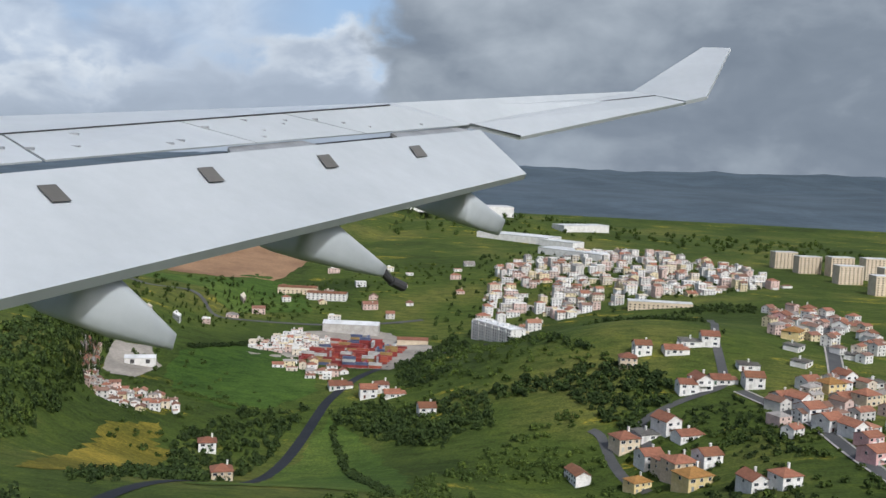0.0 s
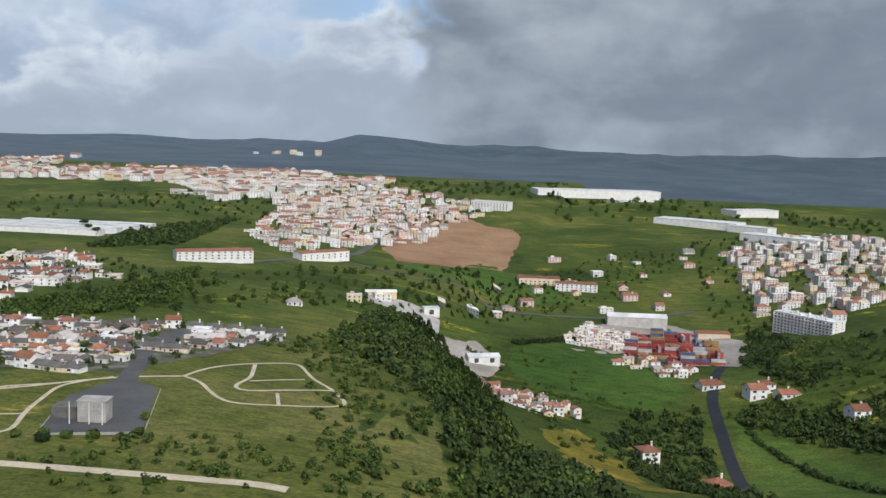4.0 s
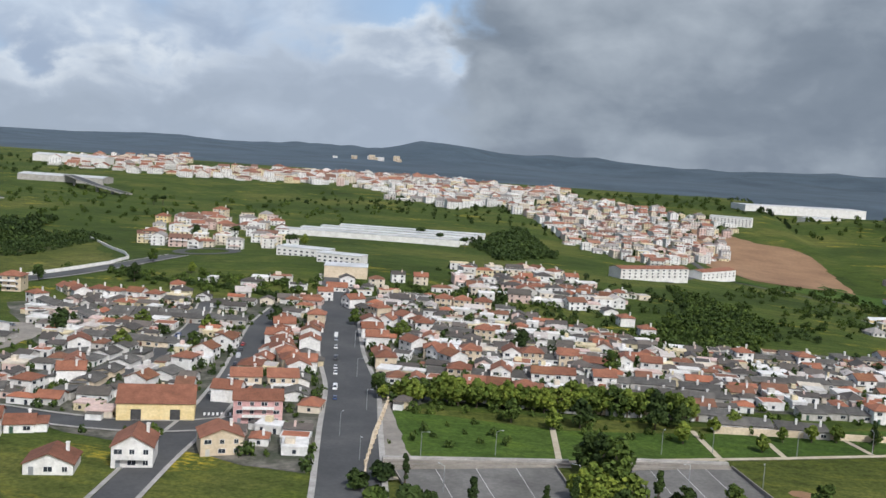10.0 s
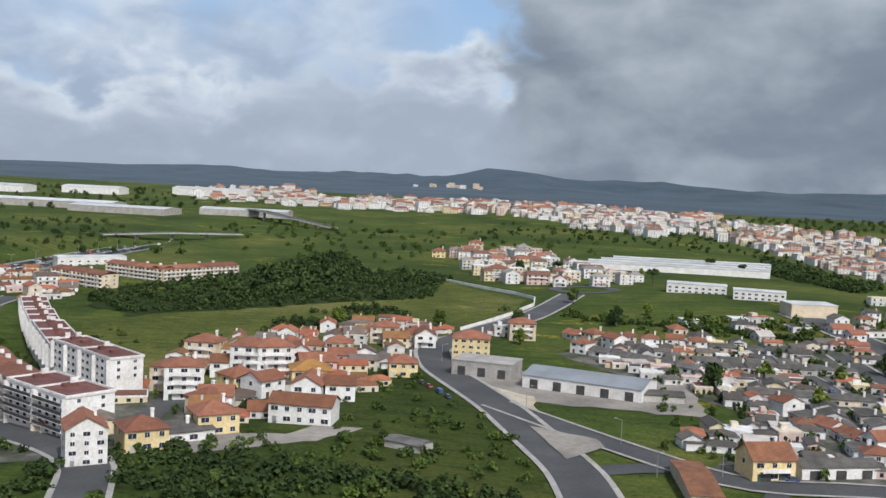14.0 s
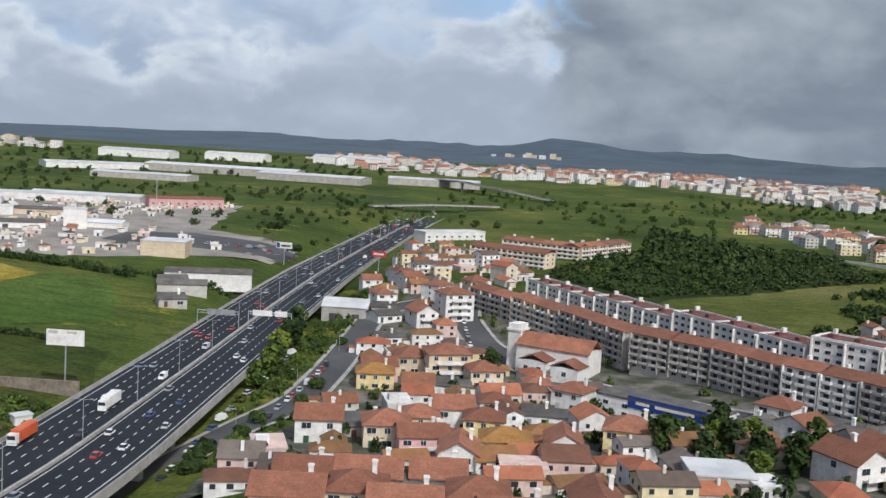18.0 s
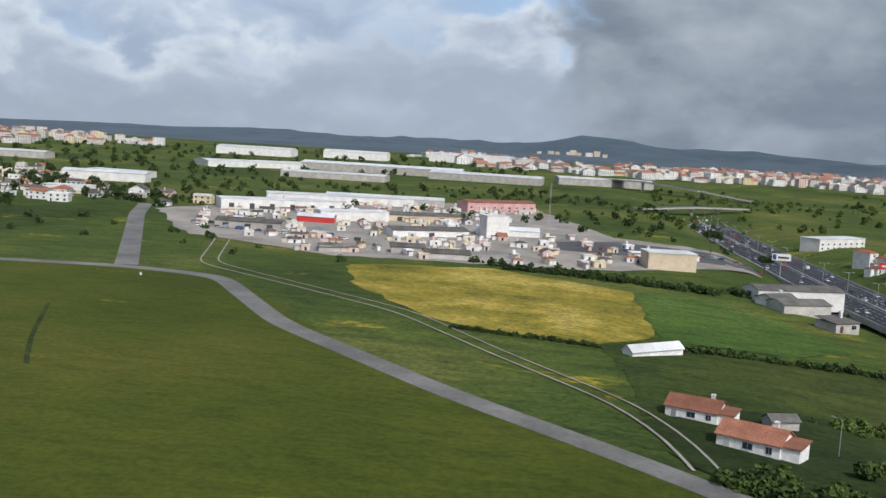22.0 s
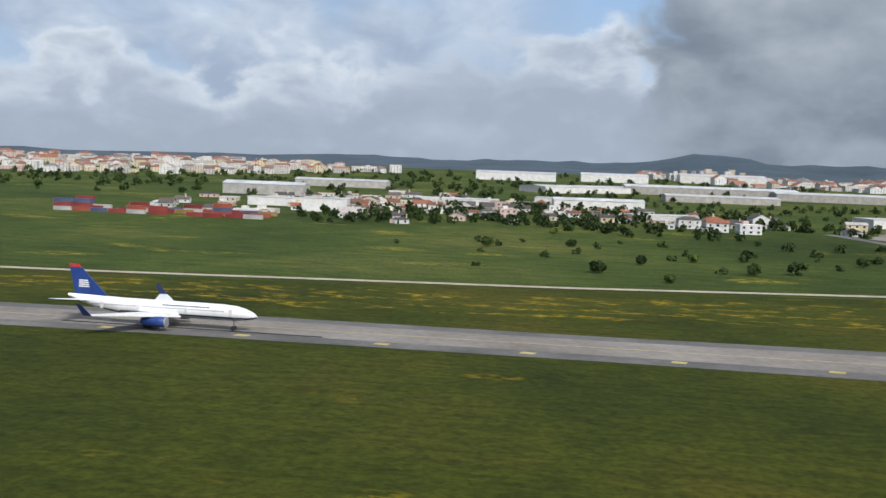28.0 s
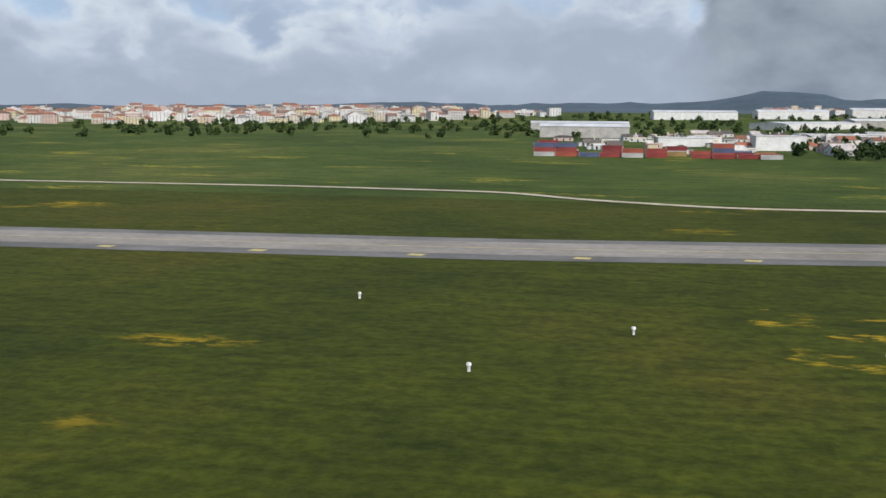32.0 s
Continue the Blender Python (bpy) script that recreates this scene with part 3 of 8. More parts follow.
patch("rough_field", [(378, 172), (395, 178), (436, 176), (448, 142), (405, 135), (384, 124)], rough_grass, "rough dark green field beside the motorway", "field", 0.07, 8, 1.0)
patch("car_park", [(612.8, 152.6), (616.5, 164), (621.3, 162.5), (628, 164), (631, 171), (640, 172), (634, 162), (625, 153.5), (617, 148.5)], yard, "dusty gravel car park behind houses", "yard", 0.16, 4, 0.6)
patch("farm_ground", [(383, 122), (388, 104), (405, 90), (440, 85), (448, 120), (445, 144), (402, 138)], scrub_ground, "overgrown ground round the old farm", "field", 0.12, 7, 1.0)
patch("traffic_island", [(667.3, 184.2), (680, 178.5), (681.5, 174.2), (675.8, 164.1)], yard, "sandy triangular traffic island", "verge", 0.3, 4, 0.2)
patch("sandy_lot", [(648, 220), (666, 209), (667, 198), (659, 199.5), (650, 208)], sand_path, "bare sandy building plot", "yard", 0.13, 5, 0.8)
patch("gravel_lot", [(793, 197), (800, 177), (806, 160), (799, 158), (792, 180), (788, 192)], yard, "dusty strip beside the avenue", "yard", 0.12, 5, 0.3)
patch("park_ground", [(780, 120), (800, 150), (800, 195), (870, 205), (905, 226), (915, 262), (935, 300), (965, 330), (985, 295), (1012, 255), (1030, 190), (1015, 150), (900, 120)], park_grass, "olive spring grass of the park", "grass", 0.06, 8, 1.5)
patch("park_lawn", [(795, 192), (828, 190), (850, 196), (908, 222), (905, 205), (860, 184), (800, 160)], lawn, "mown park lawn between footpaths", "lawn", 0.09, 8, 0.5)
patch("bare_field", [(885, 640), (905, 600), (945, 612), (970, 668), (962, 772), (920, 800), (886, 850), (862, 800)], bare_soil, "ploughed bare brown field on a slope", "field", 0.25, 14, 2.5)
patch("valley_meadow", [(1008, 471), (1037, 513), (1078, 467), (1087, 439), (1075, 413), (1059, 403), (1028, 421), (1010, 448)], bright_grass, "sunlit green meadow in the valley", "field", 0.2, 9, 2.0)
patch("lane_meadow", [(1104, 330), (1103, 404), (1124, 376), (1155, 309), (1168, 250), (1110, 240)], lawn, "green meadow sloping down beside the lane", "field", 0.2, 8, 2.0)
patch("lorry_yard", [(931, 440), (971, 460), (974, 446), (960, 425), (940, 425)], concrete, "concrete lorry yard in the valley", "yard", 0.3, 8, 0.6)
patch("workshop_yard", [(977, 447), (993, 469), (1008, 448), (1005, 428), (992, 420)], yard, "gravel yard round a workshop", "yard", 0.3, 7, 0.8)
patch("rough_plot", ROUGH, rough_grass, "rough overgrown plot beside the road", "field", 0.07, 8, 1.5)
patch("hillside_meadow", [(880, 560), (960, 560), (1030, 620), (990, 700), (930, 600)], bright_grass, "green hillside meadow with rows of young trees", "field", 0.22, 12, 2.5)
patch("flower_strip", [(1034, 348), (1046, 366), (1055, 342), (1063, 340), (1071, 285), (1077, 242), (1066, 238), (1048, 299)], flower_field, "strip of dull yellow flowers among scrub", "field", 0.16, 6, 2.5)
patch("triangle_field", [(630, 246), (655, 196), (672, 157), (640, 140), (612, 150), (606, 175), (614, 215)], rough_grass, "rough overgrown plot beside the road", "field", 0.1, 8, 1.5)
patch("wood_floor", [(512, 300), (529, 345), (606, 390), (625, 300), (590, 262), (560, 262)], scrub_ground, "dark scrubby ground under bushes", "field", 0.2, 10, 2.5)
patch("terrace_meadow", [(528, 268), (545, 240), (570, 212), (594, 194), (606, 216), (622, 250), (636, 285), (646, 330), (645, 360), (622, 388), (607, 420), (610, 350), (588, 330), (562, 300), (540, 284)], park_grass, "olive green meadow behind the apartment blocks", "field", 0.27, 8, 1.5)
patch("container_yard_floor", [(1029, 498), (1038, 561), (1071, 595), (1103, 571), (1125, 545), (1112, 477), (1090, 484), (1062, 500), (1042, 481)], yard, "dusty gravel container yard", "yard", 0.2, 8, 1.5)
patch("works_yard", [(225, 330), (262, 272), (310, 250), (372, 262), (425, 300), (420, 330), (380, 345), (345, 460), (270, 470)], yard, "dusty industrial yard", "yard", 0.15, 9, 1.5)
patch("car_park", [(365, 298), (420, 300), (430, 320), (380, 332), (362, 318)], street, "asphalt lorry park", "yard", 0.22, 9, 0.8)
patch("factory_yard", [(655, 205), (700, 203), (697, 238), (655, 235), (645, 222)], yard, "dusty factory yard", "yard", 0.12, 7, 1.0)
patch("town_ground", [(478, 110), (560, 125), (605, 140), (640, 205), (640, 270), (610, 265), (600, 205), (560, 190), (505, 255), (490, 290), (463, 285), (472, 200), (482, 150)], estate_floor, "gardens, yards and trodden ground between houses", "yard", 0.08, 8, 1.0)
patch("estate_ground", [(698, 165), (790, 150), (792, 180), (800, 200), (930, 235), (948, 310), (900, 310), (850, 290), (800, 320), (770, 330), (740, 300), (690, 285), (665, 260), (712, 205)], estate_floor, "gardens, yards and trodden ground between houses", "yard", 0.08, 9, 1.0)

# ---- roads and paths ----
TAXI = [(-420, 98), (-100, 102), (-12, 105), (22, 109), (57, 113.5), (100, 116), (150, 117.5), (200, 119), (241, 121), (257, 119.5), (267, 111), (277, 96), (285, 83), (305, 52), (330, 10), (345, -40)]
ribbon("taxiway_shoulder", TAXI, lambda x: float(np.interp(x, [150, 240], [16.2, 22.5])), shoulder, "dark asphalt shoulders along the taxiway", "taxiway", 0.12, 5)
ribbon("taxiway", TAXI, lambda x: float(np.interp(x, [150, 240], [9.6, 15])), runway, "worn pale concrete taxiway", "taxiway", 0.16, 5)
patch("taxiway_shoulder", [(250, 130), (255, 134.3), (268.4, 133.4), (272, 123.5), (275, 117), (262, 120)], shoulder, "dark asphalt fillet at the taxiway bend", "taxiway", 0.11, 5)
patch("taxiway", [(255, 124), (260, 131.2), (268.3, 126.6), (274, 116), (268, 110)], runway, "worn pale concrete fillet at the taxiway bend", "taxiway", 0.15, 5)
patch("flower_drift", [(236, 99), (251, 95), (260, 86), (262, 76), (250, 72), (238, 80)], flowery_air, "drift of yellow flowers in airfield grass", "flowers", 0.1, 2, 0.5)
patch("flower_drift", [(8, 76), (26, 78), (44, 76), (46, 60), (28, 60), (10, 58)], flowery_air, "drift of yellow flowers in airfield grass", "flowers", 0.1, 3, 1.0)
patch("flower_drift", [(36, 58), (56, 58), (56, 47), (38, 48)], flowery_air, "drift of yellow flowers in airfield grass", "flowers", 0.1, 2, 0.6)
patch("flower_drift", [(40, 132), (120, 136), (220, 150), (215, 175), (130, 160), (50, 152)], flowery_air, "drift of yellow flowers beyond the taxiway", "flowers", 0.1, 5, 1.5)
ribbon("taxi_line", TAXI, 0.22, yellow_line, "faded yellow taxiway centre line", "marking", 0.18, 5)
ribbon("perimeter_road", [(200, 188), (244, 197), (277, 203), (300, 200), (327, 157), (360, 123), (381, 105), (398, 89), (420, 55)], 4.2, shoulder, "grey perimeter road round the airfield", "road", 0.14)
ribbon("perimeter_track", [(-260, 178), (-60, 181), (-20, 177), (-8, 166), (15, 156), (40, 157), (68, 160.5), (112, 168.5), (142, 173.5), (180, 183), (200, 188)], 2.4, sand_path, "pale perimeter track", "road", 0.14)
ribbon("service_road", [(277, 205), (229, 309), (215, 345)], 5, shoulder, "grey service road", "road", 0.15)
ribbon("dirt_track", [(262, 300), (288, 217), (310, 201), (342, 177), (362, 150), (380, 128), (386, 114), (388, 103)], .42, yard, "rutted sandy track", "path", 0.15)
ribbon("dirt_track", [(265, 304), (291, 220), (313, 203), (345, 179), (365, 151), (383, 129), (389, 114), (391, 103)], .36, yard, "rutted sandy track", "path", 0.15)
ribbon("avenue", [(812, 90), (801, 140), (791, 175), (783, 205), (771, 236), (751, 300), (735, 350)], 10, street, "wide grey asphalt avenue", "road", 0.16)
ribbon("side_street", [(771, 120), (766, 150), (763, 178), (757, 205), (741, 262), (738, 285)], 6, street, "narrow estate street", "road", 0.14)
ribbon("back_street", [(735, 180), (734, 210), (727, 250), (715, 285)], 4, street, "narrow estate street", "road", 0.14)
ribbon("valley_lane", [(1110, 140), (1104, 230), (1101, 325), (1098, 386), (1096, 422), (1099, 455), (1103, 475), (1125, 520), (1150, 545)], 4.5, asphalt, "dark country lane between hedges", "road", 0.2)
ribbon("hill_lane", [(1229.4, 324.7), (1224.6, 339.4), (1226.0, 344.1), (1233.6, 351.8), (1240.3, 357.8), (1257, 371), (1257.5, 407), (1257.5, 430), (1263, 500), (1266, 553)], 3.6, street, "lane climbing the hill", "road", 0.2)
ribbon("hill_lane", [(1210.4, 343.3), (1213.6, 341.9), (1217.3, 321.2), (1222.8, 303.1), (1228.7, 291.4)], 3.2, street, "lane climbing the hill", "road", 0.2)
ribbon("estate_street", [(1292, 235), (1285, 285), (1280, 325), (1271, 346), (1261, 366)], 3.6, street, "street along a row of new houses", "road", 0.2)
ribbon("ridge_street", [(1293, 340), (1298, 386), (1304, 426), (1315, 500), (1327, 585)], 5, street, "street between new houses", "road", 0.2)
ribbon("town_road", [(683, 60), (683, 135), (678, 157), (660, 198), (641, 232), (634, 256), (640, 285), (652, 318), (657, 346), (661, 380)], 8, street, "curving grey asphalt road", "road", 0.17)
ribbon("branch_road", [(659, 200), (682, 177), (692, 168), (700, 160.5), (708, 158.5), (715, 162), (724, 164), (737, 162), (744, 162), (757, 163.5), (766, 168), (775, 178)], 6, street, "grey asphalt branch road", "road", 0.15)
ribbon("back_lane", [(711, 105), (709, 124), (706.6, 142), (704.8, 153), (708, 158.5)], 3.4, street, "narrow dark asphalt lane", "road", 0.15)
ribbon("branch_road", [(678, 157), (684, 163), (694, 166)], 5, street, "grey asphalt branch road", "road", 0.16)
ribbon("junction_street", [(634, 256), (618, 246), (604, 232), (597, 205), (598, 180), (604, 150)], 5, street, "narrow town street", "road", 0.16)
ribbon("roundabout", [(664 + 12 * math.cos(k * 0.3142), 400 + 14 * math.sin(k * 0.3142)) for k in range(21)], 5, street, "grey asphalt roundabout round a grass island", "road", 0.18, 3)
ribbon("main_street", [(486, 300), (490, 250), (500, 222), (520, 195), (560, 165), (595, 148), (606, 140), (620, 110)], 7, street, "town street lined with parked cars", "road", 0.15)
ribbon("parking_street", [(468, 110), (478, 160), (474, 200), (469, 245), (480, 262)], 6, street, "street along the motorway with parked cars", "road", 0.15)
ribbon("park_path", [(800, 150), (830, 172), (864, 186), (904, 204), (915.7, 209.7), (923, 219), (931, 229.7), (937, 234), (945, 239)], 1.3, sand_path, "pale gravel park path", "path", 0.16)
ribbon("parking_lane", [(792, 203), (815, 206), (850, 213)], 5, street, "asphalt parking lane beside the park trees", "road", 0.14)
ribbon("substation_road", [(915, 300), (921, 265), (928, 250), (934, 232), (940, 215)], 5, street, "grey access road", "road", 0.18)
for pts in ([(931, 230), (924, 217.4), (929.7, 195.5), (935.7, 181.9), (928.5, 178.7), (921.9, 176.9), (914, 190), (910, 209), (923, 219)],
            [(945.4, 239.3), (945.9, 251.7), (949.4, 260.2), (954.1, 267.7), (962.6, 277.5), (972.9, 260), (982, 250.4), (989.2, 238.9), (990.9, 233.6), (983.7, 227.9), (971.2, 221.8), (966.3, 220.3), (960.1, 225.4), (949.9, 238.4), (945.4, 239.3)],
            [(954.1, 265.5), (960.5, 247.2), (959.8, 235.1), (963.6, 232), (981.9, 249.4)]):
    ribbon("loop_path", pts, 1.1, sand_path, "pale gravel loop path", "path", 0.17, 2.5)
for pts in ([(961.3, 244.1), (971.8, 256.9)], [(972.2, 236.2), (977, 224.9)], [(918, 188.5), (929.9, 193.8)]):
    ribbon("cross_path", pts, 0.9, sand_path, "pale gravel cross path", "path", 0.175, 2.5)
ribbon("field_edge_track", [(800, 128), (830, 135), (880, 150), (940, 165), (1000, 172)], 3, sand_path, "sandy track at the edge of the town", "path", 0.14)
ribbon("hillside_road", [(880, 560), (930, 530), (985, 560), (1050, 590), (1100, 620)], 4, street, "country road across the hillside", "road", 0.22)
ribbon("hillside_road", [(853, 470), (870, 540), (880, 600), (868, 700)], 5, street, "road into the hill town", "road", 0.22)

# kerbed pavements along the streets
for pts, off, w in (
    ([(812, 90), (801, 140), (791, 175), (783, 205), (771, 236), (751, 300), (735, 350)], 5.5, 1.0),
    ([(683, 60), (683, 135), (678, 157), (660, 198), (641, 232), (634, 256), (640, 285), (652, 318), (657, 346), (661, 380)], 4.5, 1.0),
    ([(659, 200), (682, 177), (692, 168), (700, 160.5), (708, 158.5), (715, 162), (724, 164), (737, 162), (744, 162), (757, 163.5), (766, 168), (775, 178)], 3.4, 0.8),
    ([(771, 120), (766, 150), (763, 178), (757, 205), (741, 262), (738, 285)], 3.4, 0.8),
    ([(735, 180), (734, 210), (727, 250), (715, 285)], 2.3, 0.6),
    ([(486, 300), (490, 250), (500, 222), (520, 195), (560, 165), (595, 148), (606, 140), (620, 110)], 3.9, 0.9),
    ([(468, 110), (478, 160), (474, 200), (469, 245), (480, 262)], 3.4, 0.8),
    ([(1293, 340), (1298, 386), (1304, 426), (1315, 500), (1327, 585)], 2.9, 0.7),
    ([(1292, 235), (1285, 285), (1280, 325), (1271, 346), (1261, 366)], 2.2, 0.7),
):
    for k in (off, -off):
        ribbon("pavement", pts, w, concrete, "pale concrete pavement beside the street", "pavement", 0.27, side=k)

PARK_STREET_ROWS = [
    (803, 205, 841, 206, 7, 'o'),
    (796, 222, 836, 228, 9, 'o'),
    (790, 242, 827, 250, 8, 'o'),
    (770, 273, 803, 273, 6, 'o'),
    (772, 314, 802, 317, 5, 'o'),
    (861, 277, 892, 286, 6, 'w'),
    (894, 298, 944, 316, 8, 'g'),
    (867, 246, 901, 257, 7, 'g'),
    (904, 264, 931, 269, 5, 'g'),
    (874, 219, 898, 224, 5, 'g'),
    (900, 232, 920, 231, 5, 'w'),
    (788, 373, 837, 376, 8, 'w'),
    (790, 426, 816, 411, 4, 'w'),
    (844, 208, 860, 209, 4, 'g'),
    (843, 223, 861, 223, 4, 'g'),
]

SQUARE_ROWS = [
    (764, 181, 753, 246, 6, 'o'),
    (776, 188, 752, 277, 8, 'o'),
    (725, 174, 724, 223, 6, 'w'),
    (734, 173, 731, 217, 5, 'g'),
    (744, 182, 744, 235, 5, 'w'),
    (702, 253, 737, 260, 7, 'g'),
    (710, 227, 739, 227, 6, 'g'),
    (674, 279, 710, 280, 6, 'w'),
    (692, 258, 725, 264, 5, 'g'),
    (767, 276, 786, 222, 5, 'o'),
    (784, 249, 801, 234, 4, 'o'),
    (823, 363, 846, 294, 4, 'o'),
    (669, 267, 701, 248, 6, 'g'),
    (665, 289, 683, 272, 3, 'o'),
]

NEAR_ROWS = [
    (857, 203, 878, 205, 4, 'g'),
    (834, 230, 861, 231, 5, 'g'),
    (821, 249, 848, 249, 4, 'o'),
    (793, 361, 834, 361, 5, 'w'),
    (800, 210, 821, 212, 4, 'o'),
    (754, 300, 784, 274, 6, 'o'),
    (746, 265, 761, 223, 6, 'o'),
    (714, 216, 730, 185, 5, 'o'),
    (755, 237, 770, 208, 5, 'o'),
]

HILL_HOUSES = [
    (1222.2, 398.7, 12, 'o'),
    (1227.6, 410.8, 12, 'w'),
    (1239.6, 410.5, 12, 'o'),
    (1245.5, 420.7, 12, 'w'),
    (1254.6, 423.5, 12, 'o'),
    (1265.7, 394.5, 12, 'w'),
    (1266.1, 371.5, 12, 'w'),
    (1242.7, 367.1, 20, 'o'),
    (1247.7, 370.1, 20, 'o'),
    (1254.9, 375.9, 20, 'o'),
    (1221.6, 327.3, 35, 'o'),
    (1227.7, 331.9, 35, 'w'),
    (1234.9, 335.1, 35, 'o'),
    (1240.5, 326.3, 35, 'o'),
    (1229.2, 313.1, 35, 'o'),
    (1233.8, 304.9, 35, 't'),
    (1237.5, 298.3, 35, 't'),
    (1225.7, 296.5, 35, 'y'),
    (1240.6, 286.9, 35, 'y'),
    (1245.6, 302.5, 35, 'w'),
    (1207.8, 308.9, -60, 'b'),
    (1254.4, 267.6, 35, 'o'),
    (1262.1, 264.7, 35, 'w'),
]

HILL_HOUSES_B = [
    (1274.1, 354.9, 38, 'o'),
    (1277.9, 345.3, 38, 'o'),
    (1279.1, 331.9, 38, 'o'),
    (1284.9, 370.3, 38, 'o'),
    (1291.8, 367.4, 38, 'y'),
    (1299.4, 382.0, 38, 'o'),
    (1293.8, 354.3, 38, 'o'),
    (1300.2, 351.4, 38, 'o'),
    (1308.5, 379.9, 38, 'w'),
    (1282.4, 318.5, 38, 'o'),
    (1287.9, 310.4, 38, 'o'),
    (1290.2, 300.4, 38, 'p'),
    (1288.2, 282.6, 38, 'p'),
    (1287.7, 404.7, 65, 'w'),
    (1289.0, 432, 65, 'w'),
    (1293, 460, 65, 'y'),
    (1296, 490, 65, 'w'),
    (1299, 520, 65, 'y'),
    (1302, 550, 65, 'p'),
    (1320.4, 583.8, 65, 'y'),
    (1325.2, 520.3, 65, 'o'),
    (1330.7, 486.8, 65, 'w'),
    (1312, 428.2, 65, 'w'),
    (1322, 450, 65, 'o'),
    (1124.1, 423.6, 25, 'o'),
    (1117.6, 432.8, 25, 'w'),
    (1112.9, 427.3, 25, 'o'),
    (1145.2, 391.2, 25, 'w'),
    (1095.3, 441.8, 25, 'o'),
    (1070, 354.4, 25, 'w'),
    (1090.4, 316.8, 25, 'o'),
]

TOWN_A = [
    (485, 188, 25, 'p'),
    (497, 194, 20, 't'),
    (479, 218, 30, 'w'),
    (486, 182, 20, 'y'),
    (499, 183, 20, 'w'),
    (505, 190, 20, 'o'),
    (516, 182, 15, 'w'),
    (523, 176, -25, 'w'),
    (556, 168, -30, 'w'),
    (564, 161, -30, 'w'),
    (516, 140, 5, 'y'),
    (511, 153, 5, 'y'),
    (524, 141, 5, 'o'),
    (518, 165, 10, 'w'),
    (533, 149, 0, 'y'),
    (561, 137, 40, 'o'),
    (567, 144, 40, 'o'),
    (572, 156, 45, 'o'),
    (573, 139, 40, 'o'),
    (579, 142, 40, 'o'),
    (584, 140, 40, 'o'),
    (511, 131, 5, 'o'),
    (501, 152, 15, 'o'),
    (505, 158, 15, 'o'),
    (598, 209, 20, 'w'),
    (608, 228, 30, 'o'),
    (619, 226, 20, 'p'),
    (606.5, 196, 60, 'y'),
    (609, 150, 38, 'y'),
    (612.5, 156.5, 38, 'w'),
    (615.5, 163, 38, 'y'),
    (459, 277, 30, 'o'),
    (481, 243, 60, 'w'),
    (471, 245, 20, 'g'),
    (482, 258, 60, 't'),
]

TOWN_B = [
    (552.0, 161.6, 50, 'g'),
    (557.9, 156.8, 50, 'o'),
    (555.5, 148.0, 50, 'g'),
    (607.9, 211.5, 30, 't'),
    (598.5, 187.4, 30, 't'),
    (616.9, 214.4, 30, 'p'),
    (610.0, 176.8, 20, 'o'),
    (618.8, 204.7, 20, 'y'),
    (631.5, 259.3, 20, 'o'),
    (634.8, 221.1, 20, 'y'),
    (628.7, 193.7, 20, 'w'),
    (609.3, 175.2, 60, 'o'),
    (612.9, 192.8, 60, 'o'),
]

TOWN_C = [
    (473.2, 237.8, 40, 'g'),
    (482.4, 237.4, 40, 'o'),
    (488.6, 245.7, 40, 't'),
    (481.8, 267.8, 40, 'o'),
    (489.6, 196.0, 30, 'o'),
    (488.2, 141.9, 20, 'o'),
    (493.2, 148.2, 20, 'g'),
    (498.0, 143.2, 20, 'o'),
    (504.0, 139.4, 20, 'p'),
    (510.6, 166.3, 15, 'w'),
    (503.5, 145.5, 15, 'o'),
    (495.3, 176.4, 20, 'w'),
    (470.6, 276.1, 40, 'o'),
    (488.7, 278.2, 40, 'o'),
    (468.6, 253.9, 40, 'w'),
]

TOWN_D = [
    (646.0, 246.0, 4, 'Y'),
    (604.5, 140.5, 38, 'P'),
    (620.6, 260.5, 5, 't'),
    (627.9, 174.4, 5, 'b'),
    (603.6, 210.4, 5, 't'),
    (586.5, 224.4, 5, 't'),
    (654.2, 280.0, 10, 't'),
    (614.2, 240.7, 5, 'o'),
    (623.2, 190.8, 5, 'o'),
    (593.1, 194.4, 5, 't'),
    (626.1, 427.6, 10, 't'),
    (653.4, 412.0, 10, 'o'),
    (590.2, 587.8, 10, 't'),
    (579.6, 532.6, 10, 'y'),
]

FIELD_HOUSES = [
    (390.0, 127.0, -25, 'l'),
    (395.5, 115.5, -25, 'l'),
    (442.4, 121.6, 6, 'l'),
    (416.7, 240.9, 30, 'g'),
    (426.0, 221.4, 30, 'g'),
]


# ---- houses ----
S = 1.42          # storey height


def window_mesh(w, h):
    g = Geo()
    g.box(-w / 2 - 0.05, -0.05, -0.05, w / 2 + 0.05, 0.02, h + 0.05, 0)
    g.box(-w / 2, -0.07, 0, -0.02, -0.04, h, 1)
    g.box(0.02, -0.07, 0, w / 2, -0.04, h, 1)
    return g.mesh("window", frame_white, glass_dark)


WINDOW, WIDE_WINDOW = window_mesh(0.6, 0.62), window_mesh(1.0, 0.62)
dg = Geo()
dg.box(-0.3, -0.06, 0, 0.3, 0.02, 1.05)
DOOR = dg.mesh("door", door_paint)


def put(name, me, parent, x, y, z, turn):
    ob = new(name, me)
    ob.parent = parent
    ob.matrix_basis = pose(x, y, z, 0, 0, turn)
    return ob


